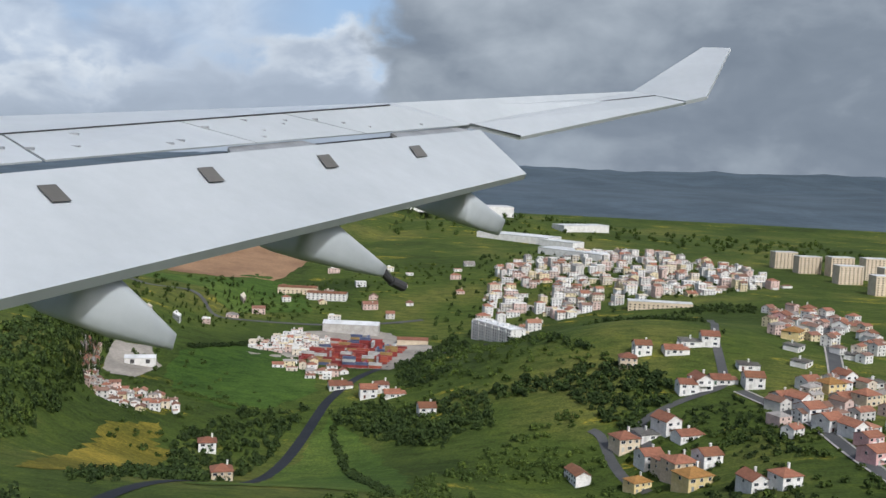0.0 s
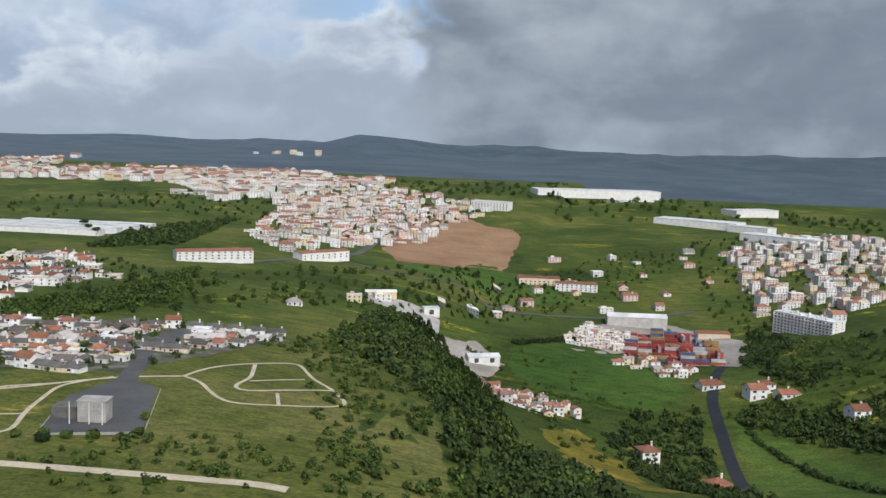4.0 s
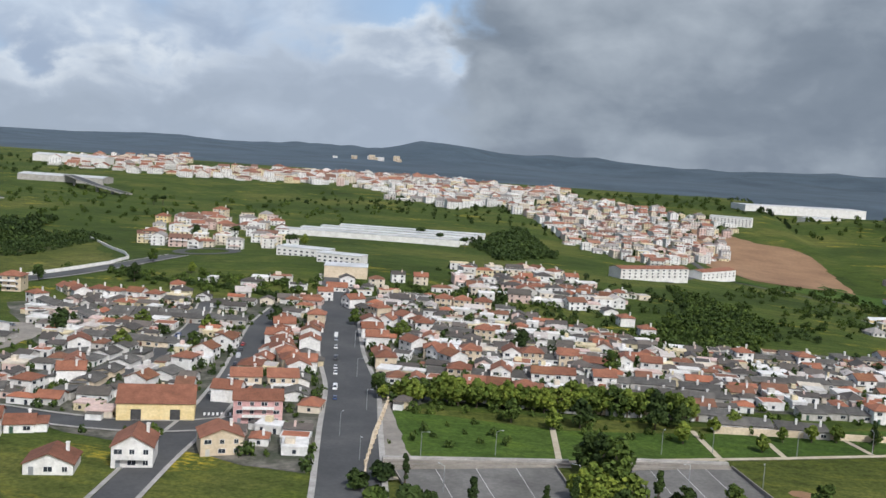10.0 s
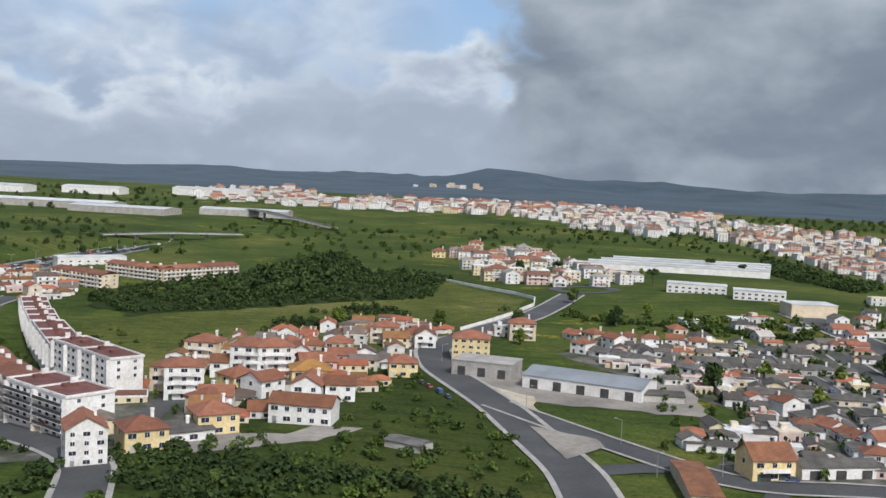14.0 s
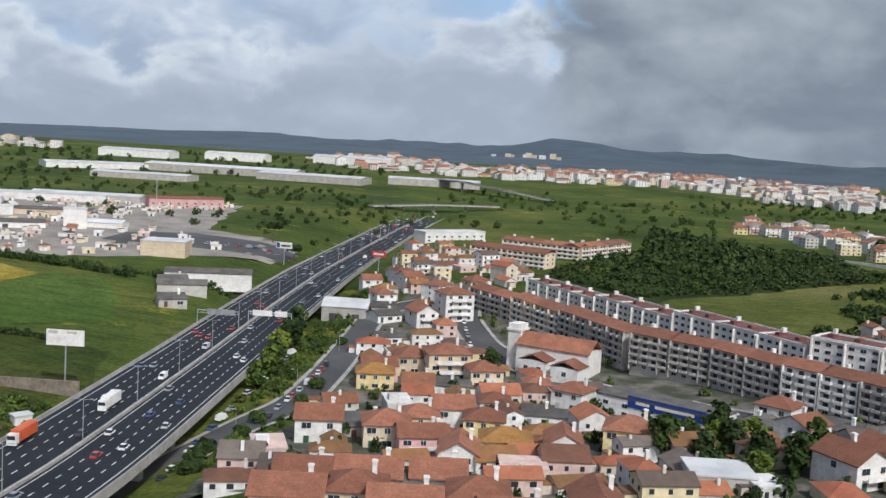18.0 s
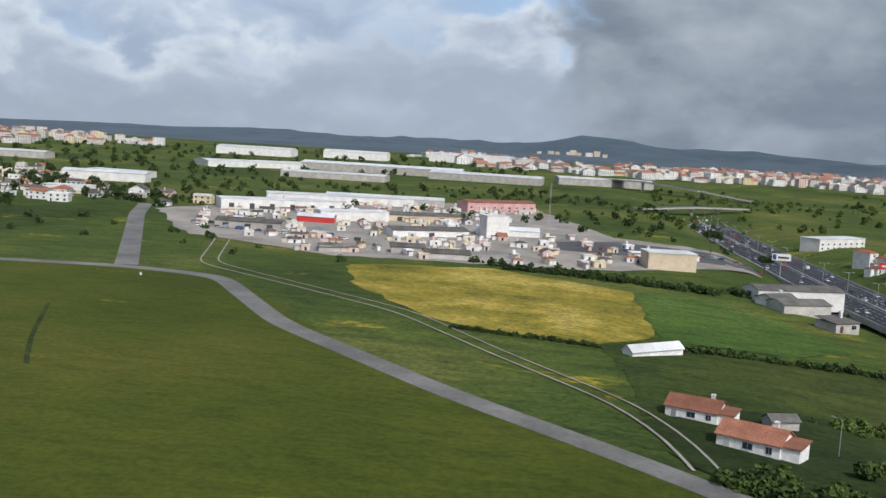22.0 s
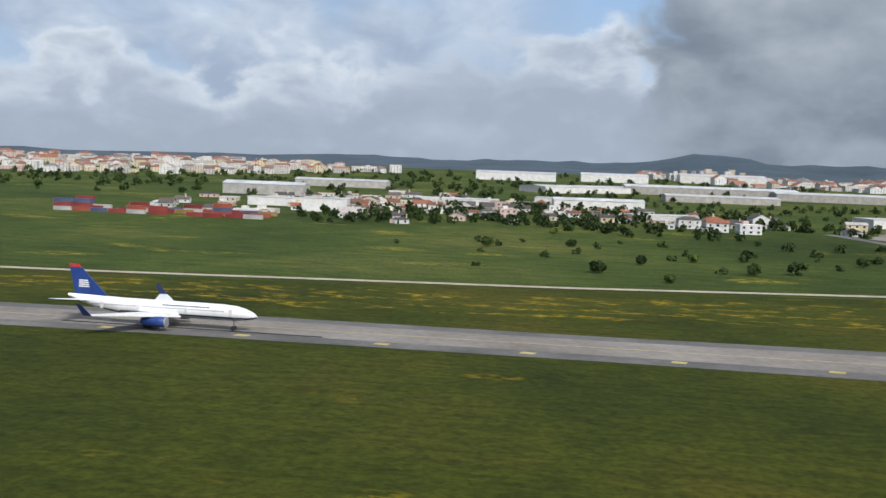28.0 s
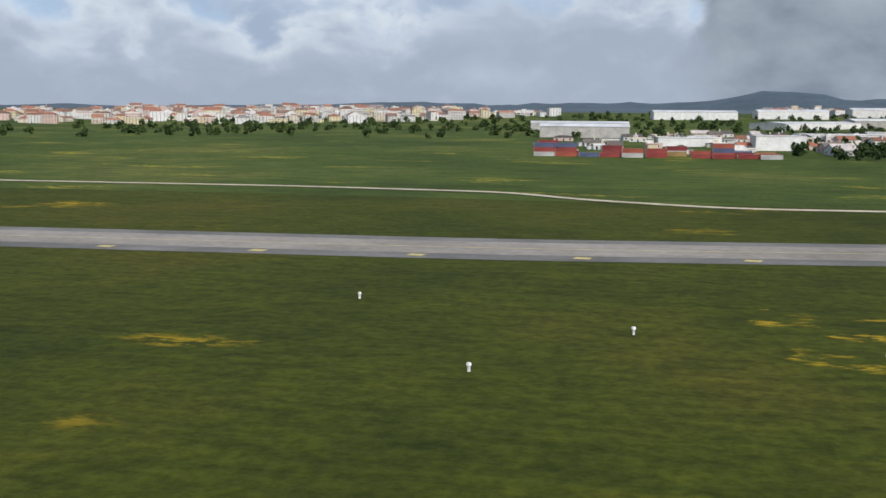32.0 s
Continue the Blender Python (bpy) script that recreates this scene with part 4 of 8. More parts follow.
def make_house(label, w, d, storeys, wall, roof, style="gable", along="x", rise=1.1, annex=False, chimney=True, balcony=False):
    """A house about its base: walls, roof, chimney, door and each window as parts."""
    t = thing("house", label, "house", "houses of the town")
    h = storeys * S
    g = Geo()
    g.box(-w / 2, -d / 2, -2.0, w / 2, d / 2, h)
    if style == "gable":
        if along == "x":
            for x in (-w / 2, w / 2 - 0.15):
                g.face([(x, -d / 2, h), (x, d / 2, h), (x, 0, h + rise)])
                g.face([(x + 0.15, d / 2, h), (x + 0.15, -d / 2, h), (x + 0.15, 0, h + rise)])
        else:
            for y in (-d / 2, d / 2 - 0.15):
                g.face([(w / 2, y, h), (-w / 2, y, h), (0, y, h + rise)])
                g.face([(-w / 2, y + 0.15, h), (w / 2, y + 0.15, h), (0, y + 0.15, h + rise)])
    if annex:
        g.box(w / 2, -d / 2 + 0.3, -2, w / 2 + 1.8, d / 2 - 0.9, S * 0.95)
    part("wall", g, t, wall)
    g = Geo()
    if style == "gable":
        g.gable(-w / 2, -d / 2, w / 2, d / 2, h, rise, 0.22, 0.12, along)
    elif style == "hip":
        g.hip(-w / 2, -d / 2, w / 2, d / 2, h, rise)
    elif style == "shed":
        g.hexa([(-w / 2 - .2, -d / 2 - .2, h), (w / 2 + .2, -d / 2 - .2, h), (w / 2 + .2, d / 2 + .2, h + rise * .5), (-w / 2 - .2, d / 2 + .2, h + rise * .5)],
               [(-w / 2 - .2, -d / 2 - .2, h + .1), (w / 2 + .2, -d / 2 - .2, h + .1), (w / 2 + .2, d / 2 + .2, h + rise * .5 + .1), (-w / 2 - .2, d / 2 + .2, h + rise * .5 + .1)])
    else:
        g.box(-w / 2 - .1, -d / 2 - .1, h, w / 2 + .1, d / 2 + .1, h + 0.25)
    part("roof", g, t, roof)
    if annex:
        g = Geo()
        g.hexa([(w / 2, -d / 2 + .1, S * .95), (w / 2 + 2, -d / 2 + .1, S * .95), (w / 2 + 2, d / 2 - .7, S * .95 + .3), (w / 2, d / 2 - .7, S * .95 + .3)],
               [(w / 2, -d / 2 + .1, S * .95 + .1), (w / 2 + 2, -d / 2 + .1, S * .95 + .1), (w / 2 + 2, d / 2 - .7, S * .95 + .4), (w / 2, d / 2 - .7, S * .95 + .4)])
        part("annex_roof", g, t, roof)
    if chimney:
        g = Geo()
        cx, cy = w * 0.28, d * 0.18
        g.box(cx - .2, cy - .2, h, cx + .2, cy + .2, h + rise + 0.55)
        g.box(cx - .27, cy - .27, h + rise + 0.4, cx + .27, cy + .27, h + rise + 0.48)
        part("chimney", g, t, wall_white)
    nw = max(1, int(w / 1.7))
    for s in range(storeys):
        z = s * S + 0.45
        for i in range(nw):
            x = -w / 2 + (i + 0.5) * w / nw
            if s == 0 and i == 0:
                put("door", DOOR, t, x, -d / 2, 0.0, 0)
            else:
                put("window", WIDE_WINDOW if (i + s) % 3 == 1 else WINDOW, t, x, -d / 2, z, 0)
        nd = 1
        if storeys == 1 or s == 0:
            continue
        for i in range(nd):
            y = -d / 2 + (i + 0.5) * d / nd
            put("window", WINDOW, t, -w / 2, y, z, -90)
            if storeys > 2:
                put("window", WINDOW, t, w / 2, y, z, 90)
    if balcony:
        for s in range(1, storeys):
            g = Geo()
            g.box(-w * 0.32, -d / 2 - 0.7, s * S - 0.1, w * 0.32, -d / 2, s * S + 0.02)
            g.box(-w * 0.32, -d / 2 - 0.7, s * S + 0.02, w * 0.32, -d / 2 - 0.62, s * S + 0.42)
            part("balcony", g, t, wall_white)
    return t


STOCK = {
    "o": [make_house("white rendered house with orange clay-tile gable roof", 5.0, 5.0, 2, wall_white, tile_orange),
          make_house("low white house with orange tiles and a lean-to annex", 5.4, 4.6, 1, wall_white, tile_orange, annex=True),
          make_house("cream house under a hipped orange tile roof", 5.2, 4.8, 2, wall_cream, tile_orange, "hip", rise=1.3),
          make_house("white house with gable end towards the street and orange tiles", 4.4, 5.6, 2, wall_white, tile_orange, along="y", rise=1.3, balcony=True)],
    "w": [make_house("white flat-fronted house with brown weathered tiles", 4.8, 4.8, 2, wall_white, tile_brown),
          make_house("small white house with low sheet roof", 4.2, 4.6, 1, wall_white, fibre_roof, "shed", rise=0.8, annex=True),
          make_house("white house with faded orange hipped roof", 4.6, 4.6, 2, wall_white, tile_orange, "hip", rise=1.1)],
    "g": [make_house("low terraced house with grey fibre-cement roof", 5.6, 4.8, 1, wall_white, fibre_roof, rise=0.8),
          make_house("grey shed-like house with dark sheet roof", 5.0, 4.4, 1, wall_grey, fibre_roof, "shed", rise=1.0),
          make_house("low cream house with dark fibre-cement gable roof", 6.0, 4.6, 1, wall_cream, fibre_roof, rise=0.7, annex=True)],
    "y": [make_house("yellow rendered house with lichened ochre tile roof", 6.2, 5.2, 2, wall_yellow, tile_ochre, "hip", rise=1.3),
          make_house("pale yellow house with orange hipped roof", 5.4, 5.0, 2, wall_yellow, tile_orange, "hip", rise=1.3)],
    "p": [make_house("pink rendered house with orange tile roof", 6.0, 5.4, 2, wall_pink, tile_orange, balcony=True)],
    "t": [make_house("white four-storey apartment house with balconies and orange tile roof", 6.4, 5.8, 4, wall_white, tile_orange, "hip", rise=1.2, balcony=True),
          make_house("cream three-storey apartment house with orange tile roof", 6.4, 5.6, 3, wall_cream, tile_orange, "hip", rise=1.2, balcony=True)],
    "Y": [make_house("tall yellow four-storey house with a hipped orange tile roof", 9.0, 7.4, 4, wall_yellow, tile_orange, "hip", rise=1.6)],
    "P": [make_house("tall white gabled house at a street corner", 6.0, 7.0, 4, wall_white, tile_orange, along="y", rise=1.8)],
    "l": [make_house("low white farmhouse with a long terracotta gable roof", 6.4, 4.2, 1, wall_white, tile_orange, rise=1.1, annex=True)],
    "b": [make_house("long white building with a weathered brown tile roof", 9.0, 4.8, 2, wall_white, tile_brown, chimney=False)],
}
used = set()
HOUSE_AT = []
placer = random.Random(5)


CHURCHYARD = (504, 192, 528, 212)


def place_house(kind, x, y, turn, size=1.0):
    proto = placer.choice(STOCK[kind])
    if CHURCHYARD[0] < x < CHURCHYARD[2] and CHURCHYARD[1] < y < CHURCHYARD[3]:
        return None
    HOUSE_AT.append((x, y))
    m = pose(x, y, zland(x, y), 0, 0, turn) @ Matrix.Scale(size, 4)
    if proto.name in used:
        return copy_thing(proto, m)
    used.add(proto.name)
    proto.matrix_basis = pose(x, y, zland(x, y), 0, 0, turn)
    return proto


def crossroads_house(x, y, turn, size, label, w, d, storeys, wall, roof, **kw):
    h = make_house(label, w, d, storeys, wall, roof, **kw)
    h.matrix_basis = pose(x, y, zland(x, y), 0, 0, turn) @ Matrix.Scale(size, 4)
    HOUSE_AT.append((x, y))
    return h


h = crossroads_house(706.6, 166.4, 22, 1.2, "yellow two-storey house with brown tiles, garage doors and a roof terrace", 6.0, 5.0, 2, wall_yellow, tile_brown, rise=1.7, balcony=True)
for x in (-1.1, 1.4):
    g = Geo()
    g.box(x - .7, -2.56, 0, x + .7, -2.504, 1.15)
    part("garage_door", g, h, dark_trim, label="dark garage door")
h = crossroads_house(727, 146.1, 27, 1.05, "white three-storey house with a hipped ochre tile roof", 8.2, 6.0, 3, wall_white, tile_ochre, style="hip", rise=1.7)
g = Geo()
g.box(.6, -3.9, -2, 4.1, -3.002, 2.3)
g.box(.4, -4.0, 2.3, 4.2, -3.002, 2.5)
part("porch", g, h, wall_white)
crossroads_house(734.2, 151.4, 27, 1.1, "white house with a red-brown tile roof and dormer", 5.4, 5.2, 2, wall_white, tile_orange, rise=1.2)
crossroads_house(738.6, 155.2, 27, 1.1, "low white house with orange tile roof", 4.4, 4.6, 1, wall_white, tile_orange, rise=1.0, annex=True)
crossroads_house(773.1, 175.9, 22, 1.05, "pink three-storey house with an orange tile roof", 8.4, 5.4, 3, wall_pink, tile_orange, rise=1.3, balcony=True)
crossroads_house(773.9, 156.8, 30, 1.1, "cream house with a low orange tile gable", 6.2, 5.6, 2, wall_cream, tile_orange, along="y", rise=1.2)
crossroads_house(764, 146.8, 20, 1.2, "white gabled house with orange tiles and a side balcony", 5.2, 6.2, 2, wall_white, tile_orange, along="y", rise=1.5, balcony=True)
crossroads_house(754.5, 139, 20, 1.2, "white house with broad orange tile gable", 6.0, 5.2, 1, wall_white, tile_orange, along="y", rise=1.3)
crossroads_house(762.5, 196.8, 22, 1.1, "cream row house with stepped orange tile roof", 5.6, 5.2, 2, wall_cream, tile_orange, rise=1.1, balcony=True)
crossroads_house(769.5, 199.2, 22, 1.1, "cream row house with stepped orange tile roof", 5.6, 5.2, 2, wall_cream, tile_orange, rise=1.1, balcony=True)
FIRST = {p.name for k in STOCK.values() for p in k}
for table in (PARK_STREET_ROWS, SQUARE_ROWS, NEAR_ROWS):
    for x0, y0, x1, y1, n, kind in table:
        turn = math.degrees(math.atan2(y1 - y0, x1 - x0))
        if turn > 90:
            turn -= 180
        for i in range(n):
            k = (i + 0.5) / n
            use = kind if placer.random() < 0.7 else placer.choice("wgg")
            flip = 0 if abs(turn) < 50 else placer.choice((0, 0, 180))
            place_house(use, x0 + (x1 - x0) * k + placer.uniform(-.4, .4), y0 + (y1 - y0) * k + placer.uniform(-.7, .7), turn + placer.uniform(-3, 3) + flip)
for table in (HILL_HOUSES, HILL_HOUSES_B, TOWN_A, TOWN_B, TOWN_C, TOWN_D, FIELD_HOUSES):
    for x, y, turn, kind in table:
        place_house(kind, x, y, turn + placer.uniform(-5, 5), placer.uniform(1.2, 1.4) if table is HILL_HOUSES or table is HILL_HOUSES_B else placer.uniform(1.1, 1.35))
for kinds in STOCK.values():
    for p in kinds:
        if p.name not in used:
            p.matrix_basis = pose(760 + placer.uniform(-20, 20), 262, zland(760, 262))


# ---- foliage ----
def leaf_cloud(rnd, centres, leaf, per):
    """Small leaf faces scattered through a set of clumps (centre, radius)."""
    v, f = [], []
    for (cx, cy, cz), r in centres:
        for _ in range(per):
            a, b = rnd.uniform(0, 6.2832), math.acos(rnd.uniform(-0.75, 1))
            k = r * rnd.uniform(0.62, 1.05)
            x, y, z = cx + k * math.sin(b) * math.cos(a), cy + k * math.sin(b) * math.sin(a), cz + k * math.cos(b) * 0.85
            s = leaf * rnd.uniform(0.6, 1.3)
            n = Vector((x - cx, y - cy, (z - cz) + rnd.uniform(0.0, 0.9) * r)).normalized()
            q = n.to_track_quat("Z", "Y") @ Euler((rnd.uniform(-.7, .7), rnd.uniform(-.7, .7), rnd.uniform(0, 6.28))).to_quaternion()
            i = len(v)
            for ang in (0.4, 2.2, 3.6, 5.2):
                v.append(tuple(Vector((x, y, z)) + q @ Vector((s * math.cos(ang), s * math.sin(ang), rnd.uniform(-.2, .2) * s))))
            f.append((i, i + 1, i + 2, i + 3))
    return v, f


def crown_mesh(seed, height, spread, leaf, clumps, per, mat, shape="round"):
    rnd = random.Random(seed)
    cs = []
    for _ in range(clumps):
        h = rnd.uniform(0, 1)
        if shape == "column":
            w = 0.5 * math.sin(math.pi * (0.12 + 0.8 * h)) + 0.12
        elif shape == "umbrella":
            w = 1.0
            h = 0.75 + 0.2 * h
        else:
            w = math.sin(math.pi * (0.16 + 0.78 * h))
        a, k = rnd.uniform(0, 6.28), spread * w * math.sqrt(rnd.uniform(0.05, 1)) * 0.75
        cs.append(((k * math.cos(a), k * math.sin(a), height * (0.28 + 0.66 * h)), spread * rnd.uniform(0.26, 0.46) * (0.6 + 0.5 * w)))
    v, f = leaf_cloud(rnd, cs, leaf, per)
    me = bpy.data.meshes.new("crown")
    me.from_pydata(v, [], f)
    me.materials.append(mat)
    return me


def make_tree(label, seed, height, spread, mat, shape="round", leaf=0.3):
    t = thing("tree", label, "tree", "trees")
    g = Geo()
    rnd = random.Random(seed)
    g.tube((0, 0, -0.5), (0.05, 0, height * 0.45), height * 0.035, height * 0.022, 7)
    for _ in range(4):
        a = rnd.uniform(0, 6.28)
        g.tube((0.03, 0, height * rnd.uniform(.28, .42)), (spread * .5 * math.cos(a), spread * .5 * math.sin(a), height * rnd.uniform(.55, .72)), height * 0.018, height * 0.008, 5)
    part("trunk", g, t, bark)
    part("crown", crown_mesh(seed, height, spread, leaf, 22, 30, mat, shape), t)
    return t


TREES = {
    "round": [make_tree("round leafy broad-crowned tree", 11, 4.6, 2.1, leaf_mid), make_tree("bright green rounded spring tree", 12, 4.0, 1.9, leaf_light), make_tree("dark green dense-crowned tree", 13, 5.2, 2.3, leaf_dark)],
    "lime": [make_tree("bright green young street tree", 14, 3.6, 1.5, leaf_light), make_tree("fresh green young street tree", 15, 3.2, 1.4, leaf_light)],
    "poplar": [make_tree("tall dark columnar poplar", 16, 8.0, 1.9, leaf_dark, "column"), make_tree("slender dark green columnar cypress", 17, 6.0, 1.0, leaf_dark, "column", 0.22)],
    "bush": [make_tree("low dark green bush", 18, 2.2, 1.5, leaf_dark), make_tree("low olive green rounded shrub", 19, 1.7, 1.3, leaf_mid)],
    "pine": [make_tree("dark green flat-topped umbrella pine", 20, 6.0, 2.6, leaf_dark, "umbrella")],
}
tree_used = set()


def place_tree(kind, x, y, rnd, size=1.0):
    proto = rnd.choice(TREES[kind])
    turn = rnd.uniform(0, 360)
    if proto.name in tree_used:
        return copy_thing(proto, pose(x, y, zland(x, y), 0, 0, turn) @ Matrix.Scale(size * rnd.uniform(.88, 1.15), 4))
    tree_used.add(proto.name)
    proto.matrix_basis = pose(x, y, zland(x, y), 0, 0, turn)
    return proto


def inside(x, y, poly):
    hit = False
    for (ax, ay), (bx, by) in zip(poly, poly[1:] + poly[:1]):
        if (ay > y) != (by > y) and x < (bx - ax) * (y - ay) / (by - ay) + ax:
            hit = not hit
    return hit


def scattered(poly, n, rnd, gap=0.0, blobs=0.0):
    """Up to n points in an outline, kept apart, and bunched where blobs is set."""
    xs, ys = [p[0] for p in poly], [p[1] for p in poly]
    out, cells = [], {}
    for _ in range(n * 8):
        x, y = rnd.uniform(min(xs), max(xs)), rnd.uniform(min(ys), max(ys))
        if not inside(x, y, poly):
            continue
        if blobs and noise.noise(Vector((x * blobs, y * blobs, 3.3))) < rnd.uniform(-0.25, 0.1):
            continue
        if gap:
            c = (int(x / gap), int(y / gap))
            if any(math.hypot(x - a, y - b) < gap for i in (-1, 0, 1) for j in (-1, 0, 1) for a, b in cells.get((c[0] + i, c[1] + j), ())):
                continue
            cells.setdefault(c, []).append((x, y))
        out.append((x, y))
        if len(out) >= n:
            break
    return out


BUSH_SHAPES = []
for s in range(6):
    r = random.Random(40 + s)
    cs = [((r.uniform(-.6, .6), r.uniform(-.6, .6), r.uniform(.3, 1.0)), r.uniform(.35, .6)) for _ in range(6)]
    bv, bf = leaf_cloud(r, cs, 0.21, 13)
    BUSH_SHAPES.append((np.array(bv), np.array(bf)))


def growth(name, spots, size, mat, label, seed, tall=1.0):
    """Many bushes or far trees as one mass."""
    rnd = random.Random(seed)
    vs, fs, n = [], [], 0
    for x, y in spots:
        if near_road(x, y, 0.6):
            continue
        v, f = BUSH_SHAPES[rnd.randrange(6)]
        k = size * rnd.uniform(0.55, 1.4)
        a = rnd.uniform(0, 6.28)
        c, s = math.cos(a) * k, math.sin(a) * k
        w = np.stack([v[:, 0] * c - v[:, 1] * s + x, v[:, 0] * s + v[:, 1] * c + y, v[:, 2] * k * tall + zland(x, y) - 0.15 * k], 1)
        vs.append(w)
        fs.append(f + n)
        n += len(v)
    me = bpy.data.meshes.new(name)
    me.from_pydata(np.concatenate(vs).tolist(), [], np.concatenate(fs).tolist())
    me.materials.append(mat)
    return tagged(new(name, me), label, "vegetation", kind="stuff")


veg = random.Random(77)
W_VALLEY = [(955, 327), (949, 414), (976, 451), (1000, 400), (1012, 353), (1042, 266), (1062, 222), (1070, 205), (1037, 185), (1011, 258), (980, 299)]
W_HILL = [(1113, 483), (1120, 540), (1127, 571), (1185, 467), (1218, 402), (1238, 385), (1237, 357), (1222, 334), (1200, 379), (1170, 390), (1150, 375), (1132, 396)]
W_LANE = [(1057, 362), (1063, 400), (1092, 412), (1092, 368), (1094, 330), (1098, 225), (1085, 225), (1072, 310)]
W_TOWN = [(506, 306), (512, 369), (540, 412), (585, 448), (606, 425), (612, 350), (588, 330), (562, 302), (532, 286)]
W_PLOT = [(600, 152), (660, 145), (680, 135), (690, 100), (641, 90), (600, 110)]
W_SLOPE = [(843, 318), (858, 359), (853, 442), (886, 353), (876, 300), (850, 275), (836, 299)]
W_RIDGE = [(748, 560), (761, 690), (800, 526), (777, 470)]
W_WEST = [(534, 350), (537, 494), (576, 398), (560, 314)]
W_END = [(40, 290), (87, 480), (180, 408), (239, 376), (217, 300), (151, 301), (110, 322)]
W_FARM = [(390, 100), (402, 112), (424, 118), (432, 108), (446, 108), (446, 90), (430, 70), (402, 80)]
W_BANK = [(474, 120), (463, 205), (455, 270), (462, 280), (474, 200), (483, 130)]
growth("woodland", scattered(W_VALLEY, 430, veg, 1.9), 2.2, leaf_dark, "dense dark green woodland in the valley", 1, 1.2)
growth("woodland", scattered(W_VALLEY, 260, veg, 2.4, 0.04), 2.0, leaf_mid, "lighter green trees in the valley wood", 58, 1.2)
growth("woodland", scattered(W_HILL, 620, veg, 2.0, 0.022), 2.1, leaf_dark, "dense dark scrub and trees on the hill", 2)
growth("scrub", scattered(W_HILL, 330, veg, 2.2), 1.5, leaf_mid, "green scrub on the hill", 54)
growth("woodland", scattered([(1042, 266), (1061, 223), (1070, 208), (1100, 192), (1080, 175), (1040, 180)], 200, veg, 2.0), 2.0, leaf_dark, "dark wood at the foot of the valley", 55, 1.2)
growth("orchard", scattered([(851.3, 375.9), (913.4, 573.8), (1011.2, 673.1), (1000.4, 555.8), (908.9, 341.1), (866.1, 322.3)], 190, veg, 3.5), 1.7, leaf_mid, "small trees dotted over the hillside", 56, 1.2)
growth("scrub", scattered(W_LANE, 260, veg, 2.0), 1.9, leaf_dark, "dark bushes and trees beside the lane", 3, 1.2)
growth("scrub", scattered([(1101, 407), (1126, 424), (1170, 386), (1178, 352), (1160, 345), (1124, 378)], 260, veg, 2.0, 0.03), 1.8, leaf_dark, "dark trees round the villa", 41, 1.2)
growth("hedge", [(1106 + i * .32 + veg.uniform(-1, 1), 395 - i * 0.85 + veg.uniform(-1, 1)) for i in range(180)], 1.3, leaf_dark, "overgrown hedge across the valley meadows", 42)
growth("scrub", scattered([(1241, 349), (1259, 371), (1266, 349), (1276, 298), (1281, 255), (1259, 245), (1245, 258), (1241, 295)], 170, veg, 1.8, 0.04), 1.2, leaf_dark, "dark bushes on the slope between the houses", 43)
growth("scrub", scattered([(1179, 343), (1212, 372), (1217, 306), (1206, 293), (1207, 236), (1170, 222), (1160, 300)], 190, veg, 2.2, 0.035), 1.4, leaf_mid, "bushes on the rough hillside", 44)
growth("scrub", scattered([(1225, 440), (1262, 440), (1300, 620), (1270, 620), (1200, 520)], 330, veg, 2.4, 0.02), 1.6, leaf_dark, "scrub over the rounded hilltop", 45)
growth("scrub", scattered(ROUGH, 210, veg, 2.0, 0.06), 1.1, leaf_mid, "dark bushes on a rough plot", 46)
growth("scrub", scattered([(930, 300), (955, 330), (985, 300), (1012, 258), (1035, 190), (1010, 175), (985, 225), (960, 290)], 220, veg, 2.0, 0.05), 1.3, leaf_mid, "green thicket at the edge of the valley", 47)
growth("scrub", scattered([(940, 160), (1060, 175), (1065, 200), (1000, 205), (950, 185)], 150, veg, 2.0, 0.06), 1.1, leaf_mid, "low bushes on rough grass", 48)
growth("hedge", [(1010 + i * .42 + veg.uniform(-1.5, 1.5), 478 + i * .5 + veg.uniform(-1.5, 1.5)) for i in range(70)], 1.6, leaf_dark, "dark hedge at the valley meadow", 49)
growth("hedge", [(1028 + i * .5 + veg.uniform(-1, 1), 419 - i * .16 + veg.uniform(-1, 1)) for i in range(90)], 1.1, leaf_mid, "overgrown hedge across the valley meadows", 50)
growth("woodland", scattered(W_TOWN, 640, veg, 2.3), 1.9, leaf_dark, "dense dark bushes behind the apartment blocks", 4, 0.9)
growth("scrub", [(577 + veg.uniform(-4, 4), 244 + veg.uniform(-3, 3)) for _ in range(14)] + scattered([(585, 262), (612, 262), (622, 300), (600, 325), (585, 300)], 90, veg, 2.2, 0.06), 1.6, leaf_dark, "dark bushes dotted over the meadow", 57, 1.1)
growth("scrub", scattered(W_PLOT, 330, veg, 1.6, 0.03), 1.5, leaf_dark, "dark bushes on a rough plot", 5)
growth("scrub", scattered(W_SLOPE, 330, veg, 2.0), 1.9, leaf_mid, "green bushes on the slope above the estate", 6)
growth("woodland", scattered(W_RIDGE, 300, veg, 2.8), 2.6, leaf_dark, "dark trees on the far hill", 7)
growth("woodland", scattered(W_WEST, 330, veg, 2.8), 2.8, leaf_dark, "dark wood on the far slope", 8, 1.2)
growth("scrub", scattered(W_END, 300, veg, 3.0, 0.02), 2.0, leaf_dark, "dark trees and bushes beyond the airfield", 9, 1.2)
growth("scrub", scattered(W_FARM, 330, veg, 1.3, 0.06), 1.1, leaf_mid, "overgrown gardens with bushes", 10)
